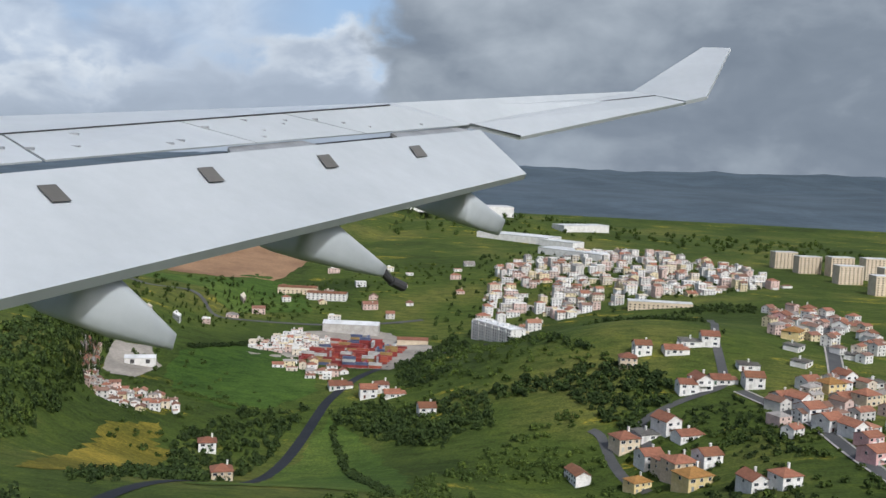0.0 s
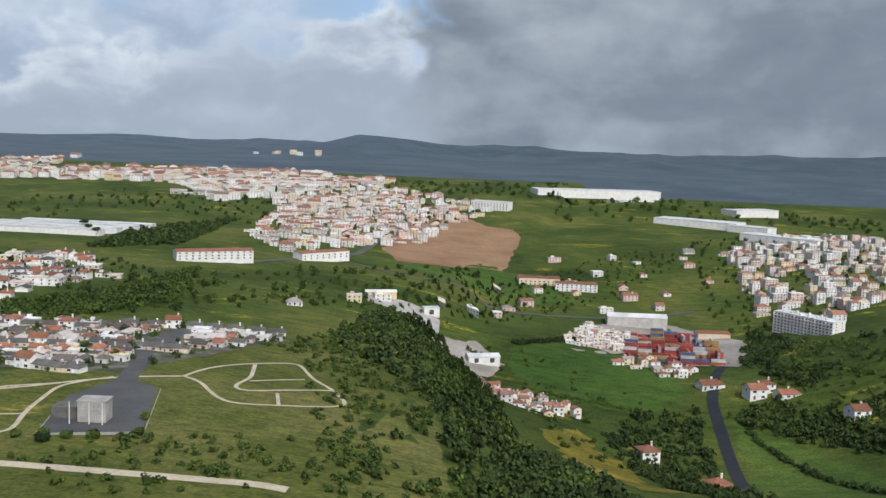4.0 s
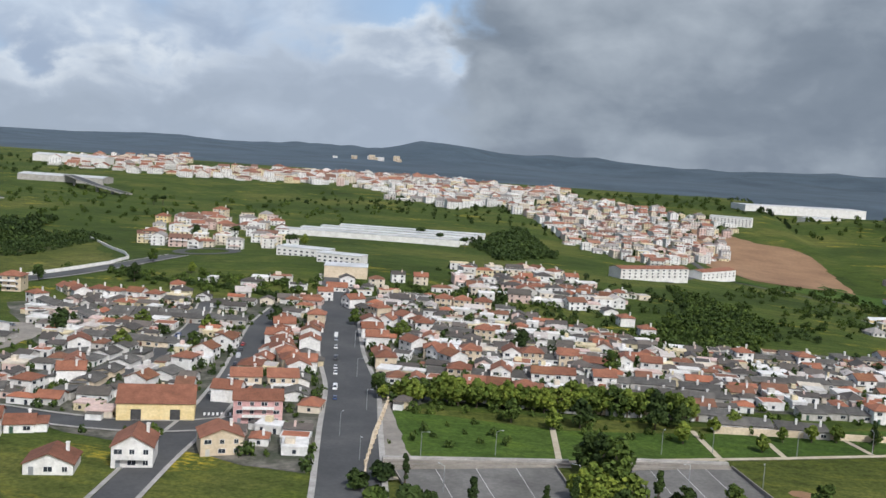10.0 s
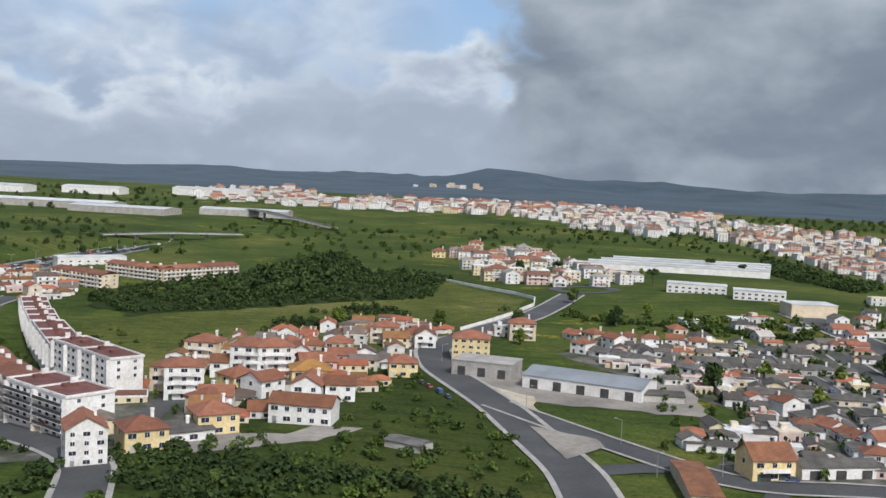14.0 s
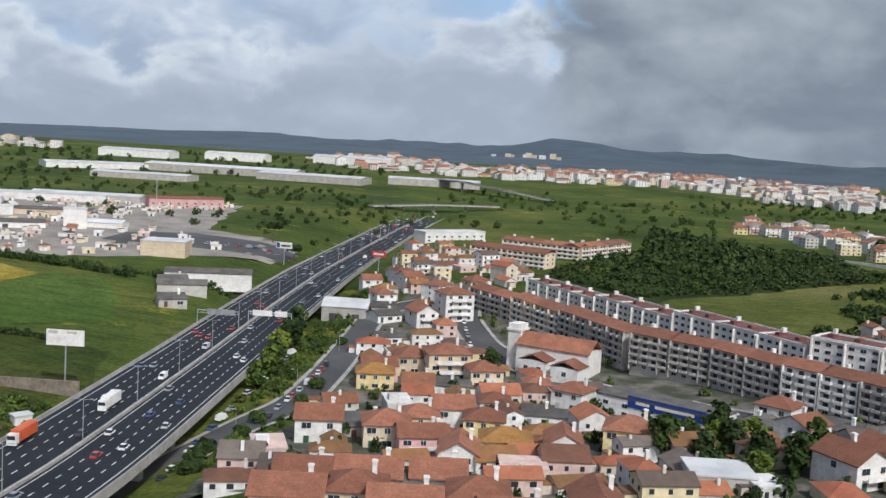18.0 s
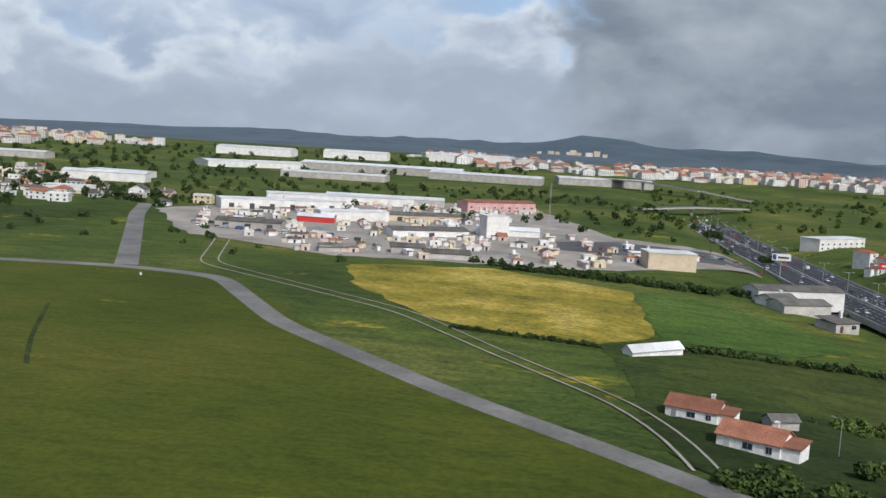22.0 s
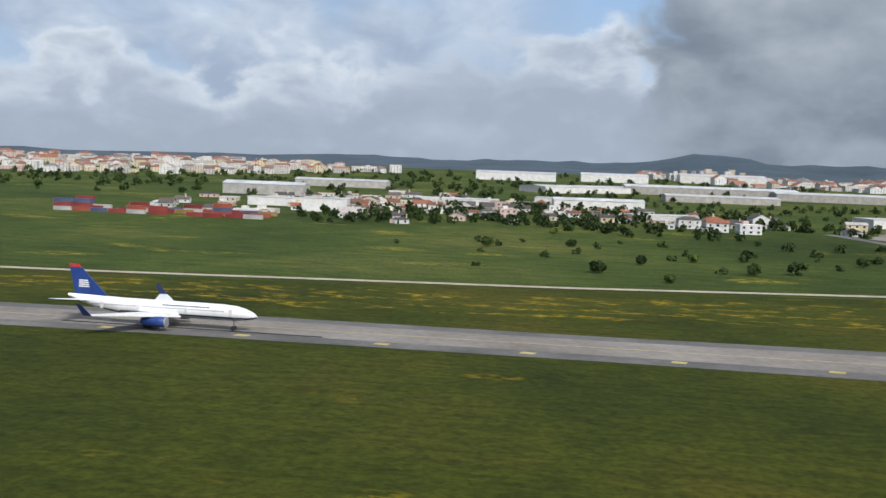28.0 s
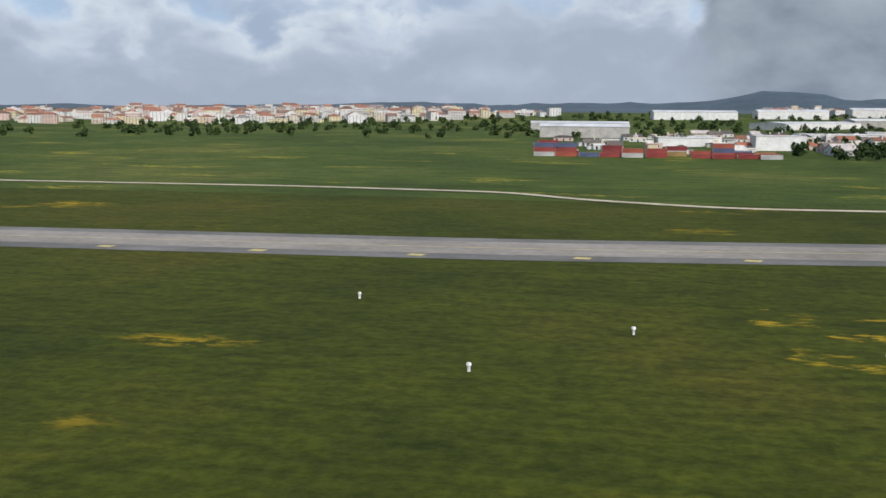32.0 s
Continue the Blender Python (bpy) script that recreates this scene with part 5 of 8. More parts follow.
growth("scrub", scattered(W_BANK, 220, veg, 1.3), 1.0, leaf_mid, "bushes on the motorway bank", 11, 1.2)
growth("scrub", scattered([(960, 320), (1010, 300), (1040, 300), (1090, 340), (1080, 420), (1030, 460), (1000, 500), (940, 470)], 120, veg, 3, 0.02), 1.5, leaf_mid, "hedges and bushes between the meadows", 12)
growth("orchard", scattered([(882, 350), (936, 436), (960, 560), (1000, 700), (1060, 790), (1113, 778), (1030, 600), (983, 480), (930, 380)], 420, veg, 5.5), 1.35, leaf_mid, "small trees dotted over the hillside", 13, 1.2)
growth("scrub", scattered([(1130, 180), (1250, 215), (1330, 300), (1280, 340), (1230, 330), (1180, 290)], 240, veg, 2.5, 0.03), 1.5, leaf_mid, "bushes on the hillside below the houses", 14)
growth("scrub", scattered([(640, 330), (700, 300), (760, 310), (820, 330), (790, 350), (720, 330)], 150, veg, 2.4), 1.6, leaf_mid, "row of bushes along a green strip", 15)
growth("town_trees", scattered([(690, 170), (780, 155), (930, 235), (945, 310), (850, 290), (800, 330), (740, 300), (690, 285)], 1000, veg, 2.2), 0.95, leaf_mid, "garden trees between the houses", 16, 1.3)
growth("town_trees", scattered([(485, 110), (560, 125), (605, 145), (640, 205), (600, 200), (505, 250), (470, 280)], 190, veg, 3), 1.0, leaf_mid, "garden trees between the houses", 17, 1.3)
growth("town_trees", scattered([(1110, 560), (1100, 850), (1195, 930), (1330, 720), (1220, 610)], 330, veg, 7), 1.6, leaf_dark, "trees between the houses of the valley town", 18, 1.3)
growth("town_trees", scattered([(560, 760), (700, 1000), (930, 930), (860, 610), (760, 680)], 330, veg, 8), 1.8, leaf_dark, "trees between the houses on the far hill", 19, 1.3)
growth("field_trees", scattered([(390, 430), (400, 760), (560, 900), (680, 760), (640, 480), (520, 470)], 170, veg, 9, 0.012), 1.9, leaf_mid, "scattered dark trees in rough grassland", 20, 1.2)
growth("field_trees", scattered([(110, 195), (230, 225), (330, 235), (250, 300), (150, 300), (90, 250)], 40, veg, 10), 1.5, leaf_dark, "lone bushes on the grass slope", 21)
growth("field_trees", scattered([(180, 380), (420, 340), (430, 520), (330, 640), (150, 560)], 190, veg, 8), 1.8, leaf_dark, "trees among the works buildings", 22, 1.2)
growth("field_trees", scattered([(-300, 380), (130, 480), (330, 900), (100, 1100), (-400, 800)], 420, veg, 12), 2.6, leaf_dark, "belts of trees in the distance", 23, 1.2)
growth("field_trees", scattered([(700, 980), (1250, 1000), (1450, 860), (1420, 1180), (700, 1180)], 300, veg, 14), 2.8, leaf_mid, "belts of trees in the distance", 24, 1.2)
growth("hedge", [(672 + i * 1.1, 318 - i * 0.28 + veg.uniform(-1, 1)) for i in range(70)], 1.3, leaf_dark, "dark hedge along the school field", 25)
growth("hedge", [(344 + i * 1.5, 258 - i * 0.2 + veg.uniform(-1.5, 1.5)) for i in range(60)], 1.3, leaf_dark, "dark hedge behind the meadow", 26)
growth("hedge", [(353 + i * .36 + veg.uniform(-.4, .4), 167.5 - i * .03 + veg.uniform(-.5, .5)) for i in range(70)], 0.6, leaf_dark, "low dark hedge below the flower meadow", 61)
growth("hedge", [(354 + i * .62 + veg.uniform(-1, 1), 252.5 - i * .1 + veg.uniform(-1.2, 1.2)) for i in range(80)], 1.1, leaf_dark, "overgrown hedge between meadow and works yard", 62)
growth("hedge", [(388 + i * 0.55, 172 + i * 0.06 + veg.uniform(-1, 1)) for i in range(70)], 0.9, leaf_dark, "dark hedge across the field", 27)
growth("scrub", scattered([(800, 120), (990, 160), (1000, 190), (940, 172), (870, 155), (805, 135)], 110, veg, 2.5, 0.04), 1.2, leaf_mid, "low bushes at the edge of the town", 28)

growth("town_trees", scattered([(700, 165), (790, 150), (800, 200), (930, 240), (945, 310), (850, 290), (800, 330), (740, 300), (690, 285)], 260, veg, 5), 1.35, leaf_dark, "dark garden trees between the houses", 51, 1.4)
growth("town_trees", scattered([(485, 110), (560, 120), (600, 140), (575, 165), (530, 175), (490, 200)], 130, veg, 4.5), 1.3, leaf_dark, "dark garden trees between the houses", 52, 1.4)
growth("town_trees", scattered([(780, 310), (860, 300), (900, 330), (870, 400), (800, 440), (760, 400)], 160, veg, 4), 1.5, leaf_dark, "dark trees on the slope above the estate", 53, 1.2)

# park and street trees, one by one
for x, y in [(834.7, 169.2), (884.7, 198.7), (897.2, 203.9), (902.1, 187.9), (904, 190)]:
    place_tree("poplar", x, y, veg)
for i in range(34):
    place_tree("lime" if i % 5 else "round", 790 + i * 1.85 + veg.uniform(-.6, .6), 198.5 + i * 0.22 + veg.uniform(-1.5, 2.5), veg, 1.55 if i % 5 else 1.2)
for x, y in [(856, 199.5), (860, 204), (868.5, 197.8), (874, 200), (878.7, 201.5), (886, 203), (864, 190), (850, 190)]:
    place_tree("lime", x, y, veg, 1.0)
place_tree("poplar", 835.8, 164.9, veg, 1.15)
for x, y in [(837.5, 166), (834, 166.5), (838.8, 164)]:
    place_tree("round", x, y, veg, 1.45)
for x, y in [(882.8, 158.8), (907.5, 170), (833.7, 153), (837, 152), (841, 151.5), (835, 157), (839, 156)]:
    place_tree("round", x, y, veg, 1.25)
for x, y in [(889.9, 165), (902.7, 166.4), (848.5, 152.5), (856.5, 155.8), (809.6, 141.6), (804.6, 141.4), (800.5, 147), (803, 152), (899, 201), (893, 158), (876, 156)]:
    place_tree("bush", x, y, veg, 1.5)
for x, y in [(545.4, 147.7), (546, 158.6), (550.7, 141.6), (550.7, 152), (506, 192), (537.7, 144), (571, 154), (555, 139.7), (549.4, 135), (541.5, 150), (543, 139), (559, 150)]:
    place_tree("round", x, y, veg, 1.15)
for x, y in [(651, 299), (663, 354), (679, 309), (688, 333), (655, 271), (688, 283), (700, 315), (685, 464), (631, 462), (732, 247), (738, 225), (723, 219), (702, 228), (629, 290), (599, 290), (756, 300), (764, 273), (745, 262), (715, 245), (780, 262), (812, 258), (835, 243)]:
    place_tree("round", x, y, veg, 1.1)
for x, y in [(818, 192), (826, 190), (831, 193), (845, 197), (850, 199), (882, 164), (849, 151), (856, 154), (870, 160), (836, 150), (840, 148), (900, 170), (893, 168), (888, 160), (912, 172)]:
    place_tree("round", x, y, veg)
for x, y in [(814, 138), (819, 140), (826, 142), (812, 145), (807, 150), (829, 144), (833, 147), (842, 150), (845, 153), (806, 140)]:
    place_tree("poplar" if int(x) % 2 else "bush", x, y, veg)
for x, y in [(943, 182), (948, 182.5), (953, 184.5), (938, 180), (960, 190), (956, 200), (945, 179)]:
    place_tree("bush", x, y, veg)
for x, y in [(146.6, 202), (160, 191), (177, 213), (167, 237), (155, 224), (131, 300), (138, 262), (118, 252), (190, 232), (205, 246), (221, 236), (180, 250)]:
    place_tree("bush", x, y, veg)
for x, y in [(545, 150), (547, 146), (541, 148), (550, 140), (556, 143), (543, 141), (552, 150)]:
    place_tree("round", x, y, veg)
for x, y in [(462, 196), (460, 206), (459, 214), (465, 186), (467, 178), (457, 222), (463, 202), (468, 168)]:
    place_tree("round", x, y, veg, 1.15)
for x, y in scattered(W_BANK, 18, veg, 4):
    place_tree("bush", x, y, veg)
for x, y in [(395, 470), (520, 640), (524, 645), (590, 600), (410, 330), (424, 312), (648, 470), (690, 430), (720, 560), (735, 540), (752, 520)]:
    place_tree("pine", x, y, veg)
for x, y in scattered(ROUGH, 22, veg, 5):
    place_tree("bush", x, y, veg)
for x, y in scattered(W_FARM, 26, veg, 5) + scattered(W_PLOT, 20, veg, 6):
    place_tree("bush", x, y, veg)


# ---- far towns ----
far_walls = palette("far_walls", [(0.725, 0.716, 0.688), (0.688, 0.670, 0.632), (0.744, 0.735, 0.716), (0.632, 0.558, 0.446), (0.614, 0.465, 0.409), (0.707, 0.698, 0.670), (0.558, 0.539, 0.502), (0.670, 0.577, 0.372)], 0.85)
far_roofs = palette("far_roofs", [(0.30, 0.13, 0.08), (0.27, 0.12, 0.075), (0.22, 0.105, 0.07), (0.33, 0.16, 0.10), (0.22, 0.20, 0.185), (0.28, 0.12, 0.075), (0.17, 0.09, 0.06), (0.30, 0.28, 0.26), (0.20, 0.12, 0.09)], 0.85)


estate_roofs = palette("estate_roofs", [(0.095, 0.084, 0.072), (0.071, 0.063, 0.056), (0.342, 0.128, 0.068), (0.133, 0.114, 0.098), (0.085, 0.075, 0.068), (0.285, 0.114, 0.064), (0.475, 0.431, 0.399), (0.114, 0.097, 0.085), (0.190, 0.088, 0.051), (0.076, 0.067, 0.060)], 0.9)
old_roofs = palette("old_roofs", [(0.276, 0.096, 0.049), (0.202, 0.084, 0.041), (0.350, 0.132, 0.068), (0.184, 0.096, 0.038), (0.147, 0.068, 0.041), (0.313, 0.104, 0.053), (0.156, 0.128, 0.109), (0.248, 0.120, 0.045), (0.110, 0.080, 0.064)], 0.9)


for (ax, ay), (bx, by) in (((490, 254), (517, 223)), ((517, 223), (560, 183)), ((560, 183), (602, 170)), ((503, 282), (542, 239)), ((542, 239), (590, 199)), ((512, 196), (528, 190)), ((527, 172), (547, 164)), ((484, 260), (512, 228)), ((512, 220), (550, 184))):
    n = int(math.dist((ax, ay), (bx, by)) / 4)
    HOUSE_AT += [(ax + (bx - ax) * i / n, ay + (by - ay) * i / n) for i in range(n + 1)]


def far_town(name, poly, n, seed, label, low=1, high=3, gap=6.5, size=(4.5, 8.0), turn=20, flat=0.35, avoid=False, roofs=None):
    """A mass of distant houses, each with walls, roof, chimney and windows; every wall and every roof is one piece."""
    rnd = random.Random(seed)
    g = Geo()
    for x, y in scattered(poly, n, rnd, gap):
        if avoid and (any(abs(x - a) < 4.4 and abs(y - b) < 4.4 for a, b in HOUSE_AT) or near_road(x, y, 2.4)):
            continue
        w, d, st = rnd.uniform(*size), rnd.uniform(*size) * 0.8, rnd.randint(low, high)
        a = radians(turn + rnd.choice((0, 0, 90)) + rnd.uniform(-8, 8))
        h, z = st * S * rnd.uniform(.9, 1.08), zland(x, y)
        loc = Geo()
        u, v, o, style = w / 2, d / 2, 0.2, rnd.random()
        if style < flat:
            loc.box(-u, -v, -2.5, u, v, h, 0)
            loc.box(-u - .1, -v - .1, h, u + .1, v + .1, h + .3, 0)
            if rnd.random() < .4:
                loc.box(-u + .15, -v + .15, h + .3, u - .15, v - .15, h + .32, 1)
            if rnd.random() < .4:
                loc.box(-u * .5, 0, h + .3, 0, v * .8, h + 1.2, 0)
        elif style < flat + (1 - flat) * .55:
            rise = d * rnd.uniform(.17, .27)
            k = len(loc.v)
            loc.v += [(-u, -v, -2.5), (u, -v, -2.5), (u, v, -2.5), (-u, v, -2.5), (-u, -v, h), (u, -v, h), (u, v, h), (-u, v, h), (-u, 0, h + rise), (u, 0, h + rise)]
            loc.f += [tuple(k + q for q in f) for f in ((0, 1, 5, 4), (2, 3, 7, 6), (1, 2, 6, 9, 5), (3, 0, 4, 8, 7))]
            loc.m += [0] * 4
            k = len(loc.v)
            e = rise * o / v
            top = [(-u - o, -v - o, h - e), (u + o, -v - o, h - e), (u + o, 0, h + rise), (-u - o, 0, h + rise), (u + o, v + o, h - e), (-u - o, v + o, h - e)]
            loc.v += [(p[0], p[1], p[2] + .04) for p in top] + [(p[0], p[1], p[2] + .16) for p in top]
            loc.f += [tuple(k + q for q in f) for f in ((6, 7, 8, 9), (9, 8, 10, 11), (3, 2, 1, 0), (5, 4, 2, 3), (0, 1, 7, 6), (4, 5, 11, 10), (1, 2, 8, 7), (2, 4, 10, 8), (3, 0, 6, 9), (5, 3, 9, 11))]
            loc.m += [1] * 10
        else:
            loc.box(-u, -v, -2.5, u, v, h, 0)
            k, rise, m = len(loc.v), min(w, d) * rnd.uniform(.2, .28), min(u, v) + o
            ru, rv = max(0.05, u + o - m), max(0.05, v + o - m)
            ridge = [(-ru, 0, h + rise), (ru, 0, h + rise)] if w >= d else [(0, -rv, h + rise), (0, rv, h + rise)]
            loc.v += [(-u - o, -v - o, h), (u + o, -v - o, h), (u + o, v + o, h), (-u - o, v + o, h)] + ridge
            fs = ((0, 1, 5, 4), (1, 2, 5), (2, 3, 4, 5), (3, 0, 4), (3, 2, 1, 0)) if w >= d else ((0, 1, 4), (1, 2, 5, 4), (2, 3, 5), (3, 0, 4, 5), (3, 2, 1, 0))
            loc.f += [tuple(k + q for q in f) for f in fs]
            loc.m += [1] * 5
        if style >= flat and rnd.random() < .6:
            cx, cy = rnd.uniform(-u, u) * .6, rnd.uniform(-v, v) * .6
            loc.box(cx - .2, cy - .2, h, cx + .2, cy + .2, h + d * .25 + rnd.uniform(.3, .7), 0)
        if low == 1 and size[0] < 4.5 and rnd.random() < .45:
            loc.box(-u - 1.6, -v * .4, -2, -u, v * .8, 1.25, 0)
            loc.box(-u - 1.7, -v * .4 - .1, 1.25, -u, v * .8 + .1, 1.36, 1)
        for s in range(st):
            nw = max(1, int(w / 2))
            for i in range(nw):
                xx, big = -u + (i + .5) * w / nw, rnd.uniform(.26, .45)
                if s == 0 and i == seed % nw:
                    loc.box(xx - .3, -v - .04, 0, xx + .3, -v, 1.05, 2)
                else:
                    loc.box(xx - big, -v - .04, s * S + .4, xx + big, -v, s * S + 1.05, 2)
            for i in range(max(1, int(d / 2.4))):
                yy = -v + (i + .5) * d / max(1, int(d / 2.4))
                loc.box(-u - .04, yy - .3, s * S + .4, -u, yy + .3, s * S + 1.05, 2)
                loc.box(u, yy - .3, s * S + .4, u + .04, yy + .3, s * S + 1.05, 2)
            if st > 2 and s and rnd.random() < .5:
                loc.box(-u * .7, -v - .6, s * S - .05, u * .7, -v, s * S + .4, 0)
        c, s = math.cos(a), math.sin(a)
        k = len(g.v)
        g.v += [(px * c - py * s + x, px * s + py * c + y, pz + z) for px, py, pz in loc.v]
        g.f += [tuple(i + k for i in f) for f in loc.f]
        g.m += loc.m
    return solo(name, g, label, "houses", far_walls, roofs or far_roofs, glass_dark, kind="stuff")


far_town("valley_town", [(1137, 575), (1165, 560), (1220, 640), (1302, 685), (1333, 720), (1309, 811), (1259, 912), (1192, 884), (1134, 795), (1112, 790), (1134, 688)], 300, 1, "dense white and terracotta houses of the valley town", 1, 4, 6.0, (4.2, 8.5), 20, 0.5)
far_town("hill_town", [(754, 850), (784, 1000), (870, 824), (890, 720), (850, 560), (822, 590), (800, 620), (770, 740)], 300, 2, "crowded white and terracotta houses on a hill", 1, 3, 6.5, (4.5, 8.0), 20, 0.5)
far_town("slope_town", [(600, 1000), (708, 1100), (816, 987), (919, 921), (900, 700), (857, 620), (822, 630), (790, 699), (724, 860), (630, 830)], 300, 3, "crowded white and terracotta houses on the far slope", 1, 4, 8.5, (5, 10), 20, 0.5)
far_town("skyline_town", [(393, 930), (470, 1150), (621, 1200), (760, 1123), (690, 800), (641, 880), (560, 980), (442, 950)], 300, 4, "distant white city blocks along the skyline", 2, 5, 10, (6, 14), 20, 0.5)
far_town("north_suburb", [(166, 1450), (342, 1087), (476, 1230), (640, 1300), (560, 1010), (388, 900), (243, 960), (160, 1100)], 230, 5, "distant suburb of white and terracotta houses", 1, 4, 13, (6, 16))
far_town("valley_hamlet", [(969, 411), (979, 432), (998, 402), (1014, 400), (1033, 404), (1045, 387), (1032, 371), (1010, 373), (984, 394)], 90, 6, "huddle of small red-roofed houses by the lane", 1, 2, 3.6, (3.0, 5.0), 20, 0.12)
far_town("yard_hamlet", [(1055, 470), (1088, 452), (1092, 475), (1062, 492)], 16, 7, "small houses below the container yard", 1, 2, 5.0, (4, 6))
far_town("yard_stores", [(1030, 500), (1058, 502), (1062, 545), (1040, 560)], 60, 17, "white stores and cabins at the container yard", 1, 2, 3.6, (2.5, 5), 10, 0.9)
far_town("scattered_farms", [(890, 350), (960, 480), (1000, 760), (1120, 800), (1110, 650), (1010, 560), (930, 380)], 36, 8, "scattered white farmhouses on green hillsides", 1, 2, 22, (5, 10))
far_town("edge_houses", [(780, 330), (830, 340), (845, 385), (800, 430), (770, 400)], 60, 9, "white houses on the slope above the estate", 1, 2, 5.5, roofs=estate_roofs)
far_town("works_sheds", [(-10, 310), (60, 320), (130, 480), (40, 560), (-40, 420)], 60, 10, "small sheds and houses beyond the airfield", 1, 1, 7, (4, 9), 10, 0.5, roofs=estate_roofs)
far_town("west_city", [(-560, 800), (-380, 640), (-200, 760), (-60, 980), (-260, 1150), (-520, 1050)], 280, 11, "distant city blocks on the skyline", 2, 5, 11, (7, 15))
far_town("ridge_new_town", [(1285, 440), (1320, 420), (1345, 500), (1340, 580), (1300, 600), (1290, 520)], 40, 12, "new pastel houses along a ridge street", 2, 3, 6.5, (5, 7), 45, 0.0)
far_town("ridge_new_town", [(1270, 300), (1330, 300), (1345, 400), (1300, 390), (1268, 340)], 36, 13, "new pastel houses along a ridge street", 2, 2, 7, (5, 7), 40, 0.0)
far_town("crossing_houses", [(575, 560), (620, 600), (690, 440), (660, 400), (620, 420)], 50, 14, "white and terracotta houses round a junction", 2, 3, 8.5, (6, 10))
far_town("far_estate", [(700, 290), (760, 300), (800, 330), (785, 372), (735, 345), (690, 320)], 30, 15, "low white houses beyond the green strip", 1, 2, 6, roofs=estate_roofs)

far_town("estate_houses", [(690, 182), (715, 172), (790, 158), (792, 185), (800, 205), (850, 212), (920, 240), (945, 308), (890, 296), (850, 286), (800, 315), (770, 325), (740, 298), (690, 282), (672, 262), (712, 208)], 900, 31, "tightly packed small white houses, sheds and terraces", 1, 1, 4.2, (3.2, 6.0), 8, 0.36, True, roofs=estate_roofs)
far_town("old_town_houses", [(484, 112), (560, 128), (604, 142), (636, 205), (634, 262), (612, 262), (602, 205), (575, 160), (535, 185), (505, 215), (488, 250), (470, 282), (464, 270), (480, 200), (486, 150)], 300, 32, "tightly packed old houses with terracotta roofs", 1, 2, 5.4, (4.2, 7.2), 20, 0.12, True, roofs=old_roofs)
far_town("plot_houses", [(585, 180), (600, 225), (625, 255), (650, 285), (612, 290), (580, 240)], 120, 33, "old houses and sheds beside the road", 1, 2, 5.2, (4, 7), 10, 0.15, True, roofs=old_roofs)
far_town("motorway_houses", [(462, 290), (480, 262), (490, 270), (500, 310), (480, 345), (455, 340)], 60, 34, "old houses and stores near the motorway", 1, 3, 5.6, (4, 8), 40, 0.2, True, roofs=old_roofs)
far_town("yard_clutter", [(240, 330), (262, 278), (305, 254), (372, 264), (415, 296), (380, 320), (345, 345), (345, 450), (275, 455)], 190, 35, "clutter of small white sheds, boats and vans in the yards", 1, 1, 4.6, (1.4, 4.6), 25, 0.75, True, roofs=estate_roofs)
far_town("airfield_edge_sheds", [(60, 300), (130, 330), (215, 330), (250, 372), (180, 400), (100, 470), (50, 400)], 60, 36, "small houses and sheds among trees", 1, 2, 8, (4, 8), 10, 0.3, True, roofs=estate_roofs)


# ---- motorway on its viaduct ----
MW = [(478, -150, -4.0), (467, 60, -4.0), (464.5, 110, -4.0), (455, 177, -4.0), (446, 237, -3.8), (438.5, 295, -3.5), (431, 380, -3.0), (425, 450, -2.6), (420, 560, -2.0), (408, 700, -0.4), (385, 860, 3.0)]


def along(path, every):
    out = []
    for a, b in zip(path[:-1], path[1:]):
        n = max(1, int(math.dist(a, b) / every))
        out += [tuple(a[k] + (b[k] - a[k]) * i / n for k in range(3)) for i in range(n)]
    out.append(path[-1])
    for _ in range(4):
        out = [out[0]] + [tuple((p[k] + 2 * q[k] + r[k]) / 4 for k in range(3)) for p, q, r in zip(out, out[1:], out[2:])] + [out[-1]]
    return out


MWL = along(MW, 6.0)


def mw_frame(i):
    a, b = MWL[max(0, i - 1)], MWL[min(len(MWL) - 1, i + 1)]
    k = math.hypot(b[0] - a[0], b[1] - a[1])
    return (b[1] - a[1]) / k, -(b[0] - a[0]) / k


def mw_bar(s0, s1, z0, z1):
    """A bar of constant section along the motorway, between two offsets across it."""
    g = Geo()
    for i, (x, y, z) in enumerate(MWL):
        nx_, ny_ = mw_frame(i)
        for s, h in ((s0, z0), (s1, z0), (s1, z1), (s0, z1)):
            g.v.append((x + nx_ * s, y + ny_ * s, z + h))
    for i in range(len(MWL) - 1):
        for j in range(4):
            a, b = 4 * i + j, 4 * i + (j + 1) % 4
            g.f.append((a, b, b + 4, a + 4))
    g.m = [0] * len(g.f)
    return g


def mw_at(y, s):
    for i in range(len(MWL) - 1):
        if MWL[i][1] <= y <= MWL[i + 1][1]:
            k = (y - MWL[i][1]) / (MWL[i + 1][1] - MWL[i][1])
            x, z = (MWL[i][c] + (MWL[i + 1][c] - MWL[i][c]) * k for c in (0, 2))
            nx_, ny_ = mw_frame(i)
            return x + nx_ * s, y + ny_ * s, z, math.degrees(math.atan2(MWL[i + 1][1] - MWL[i][1], MWL[i + 1][0] - MWL[i][0]))


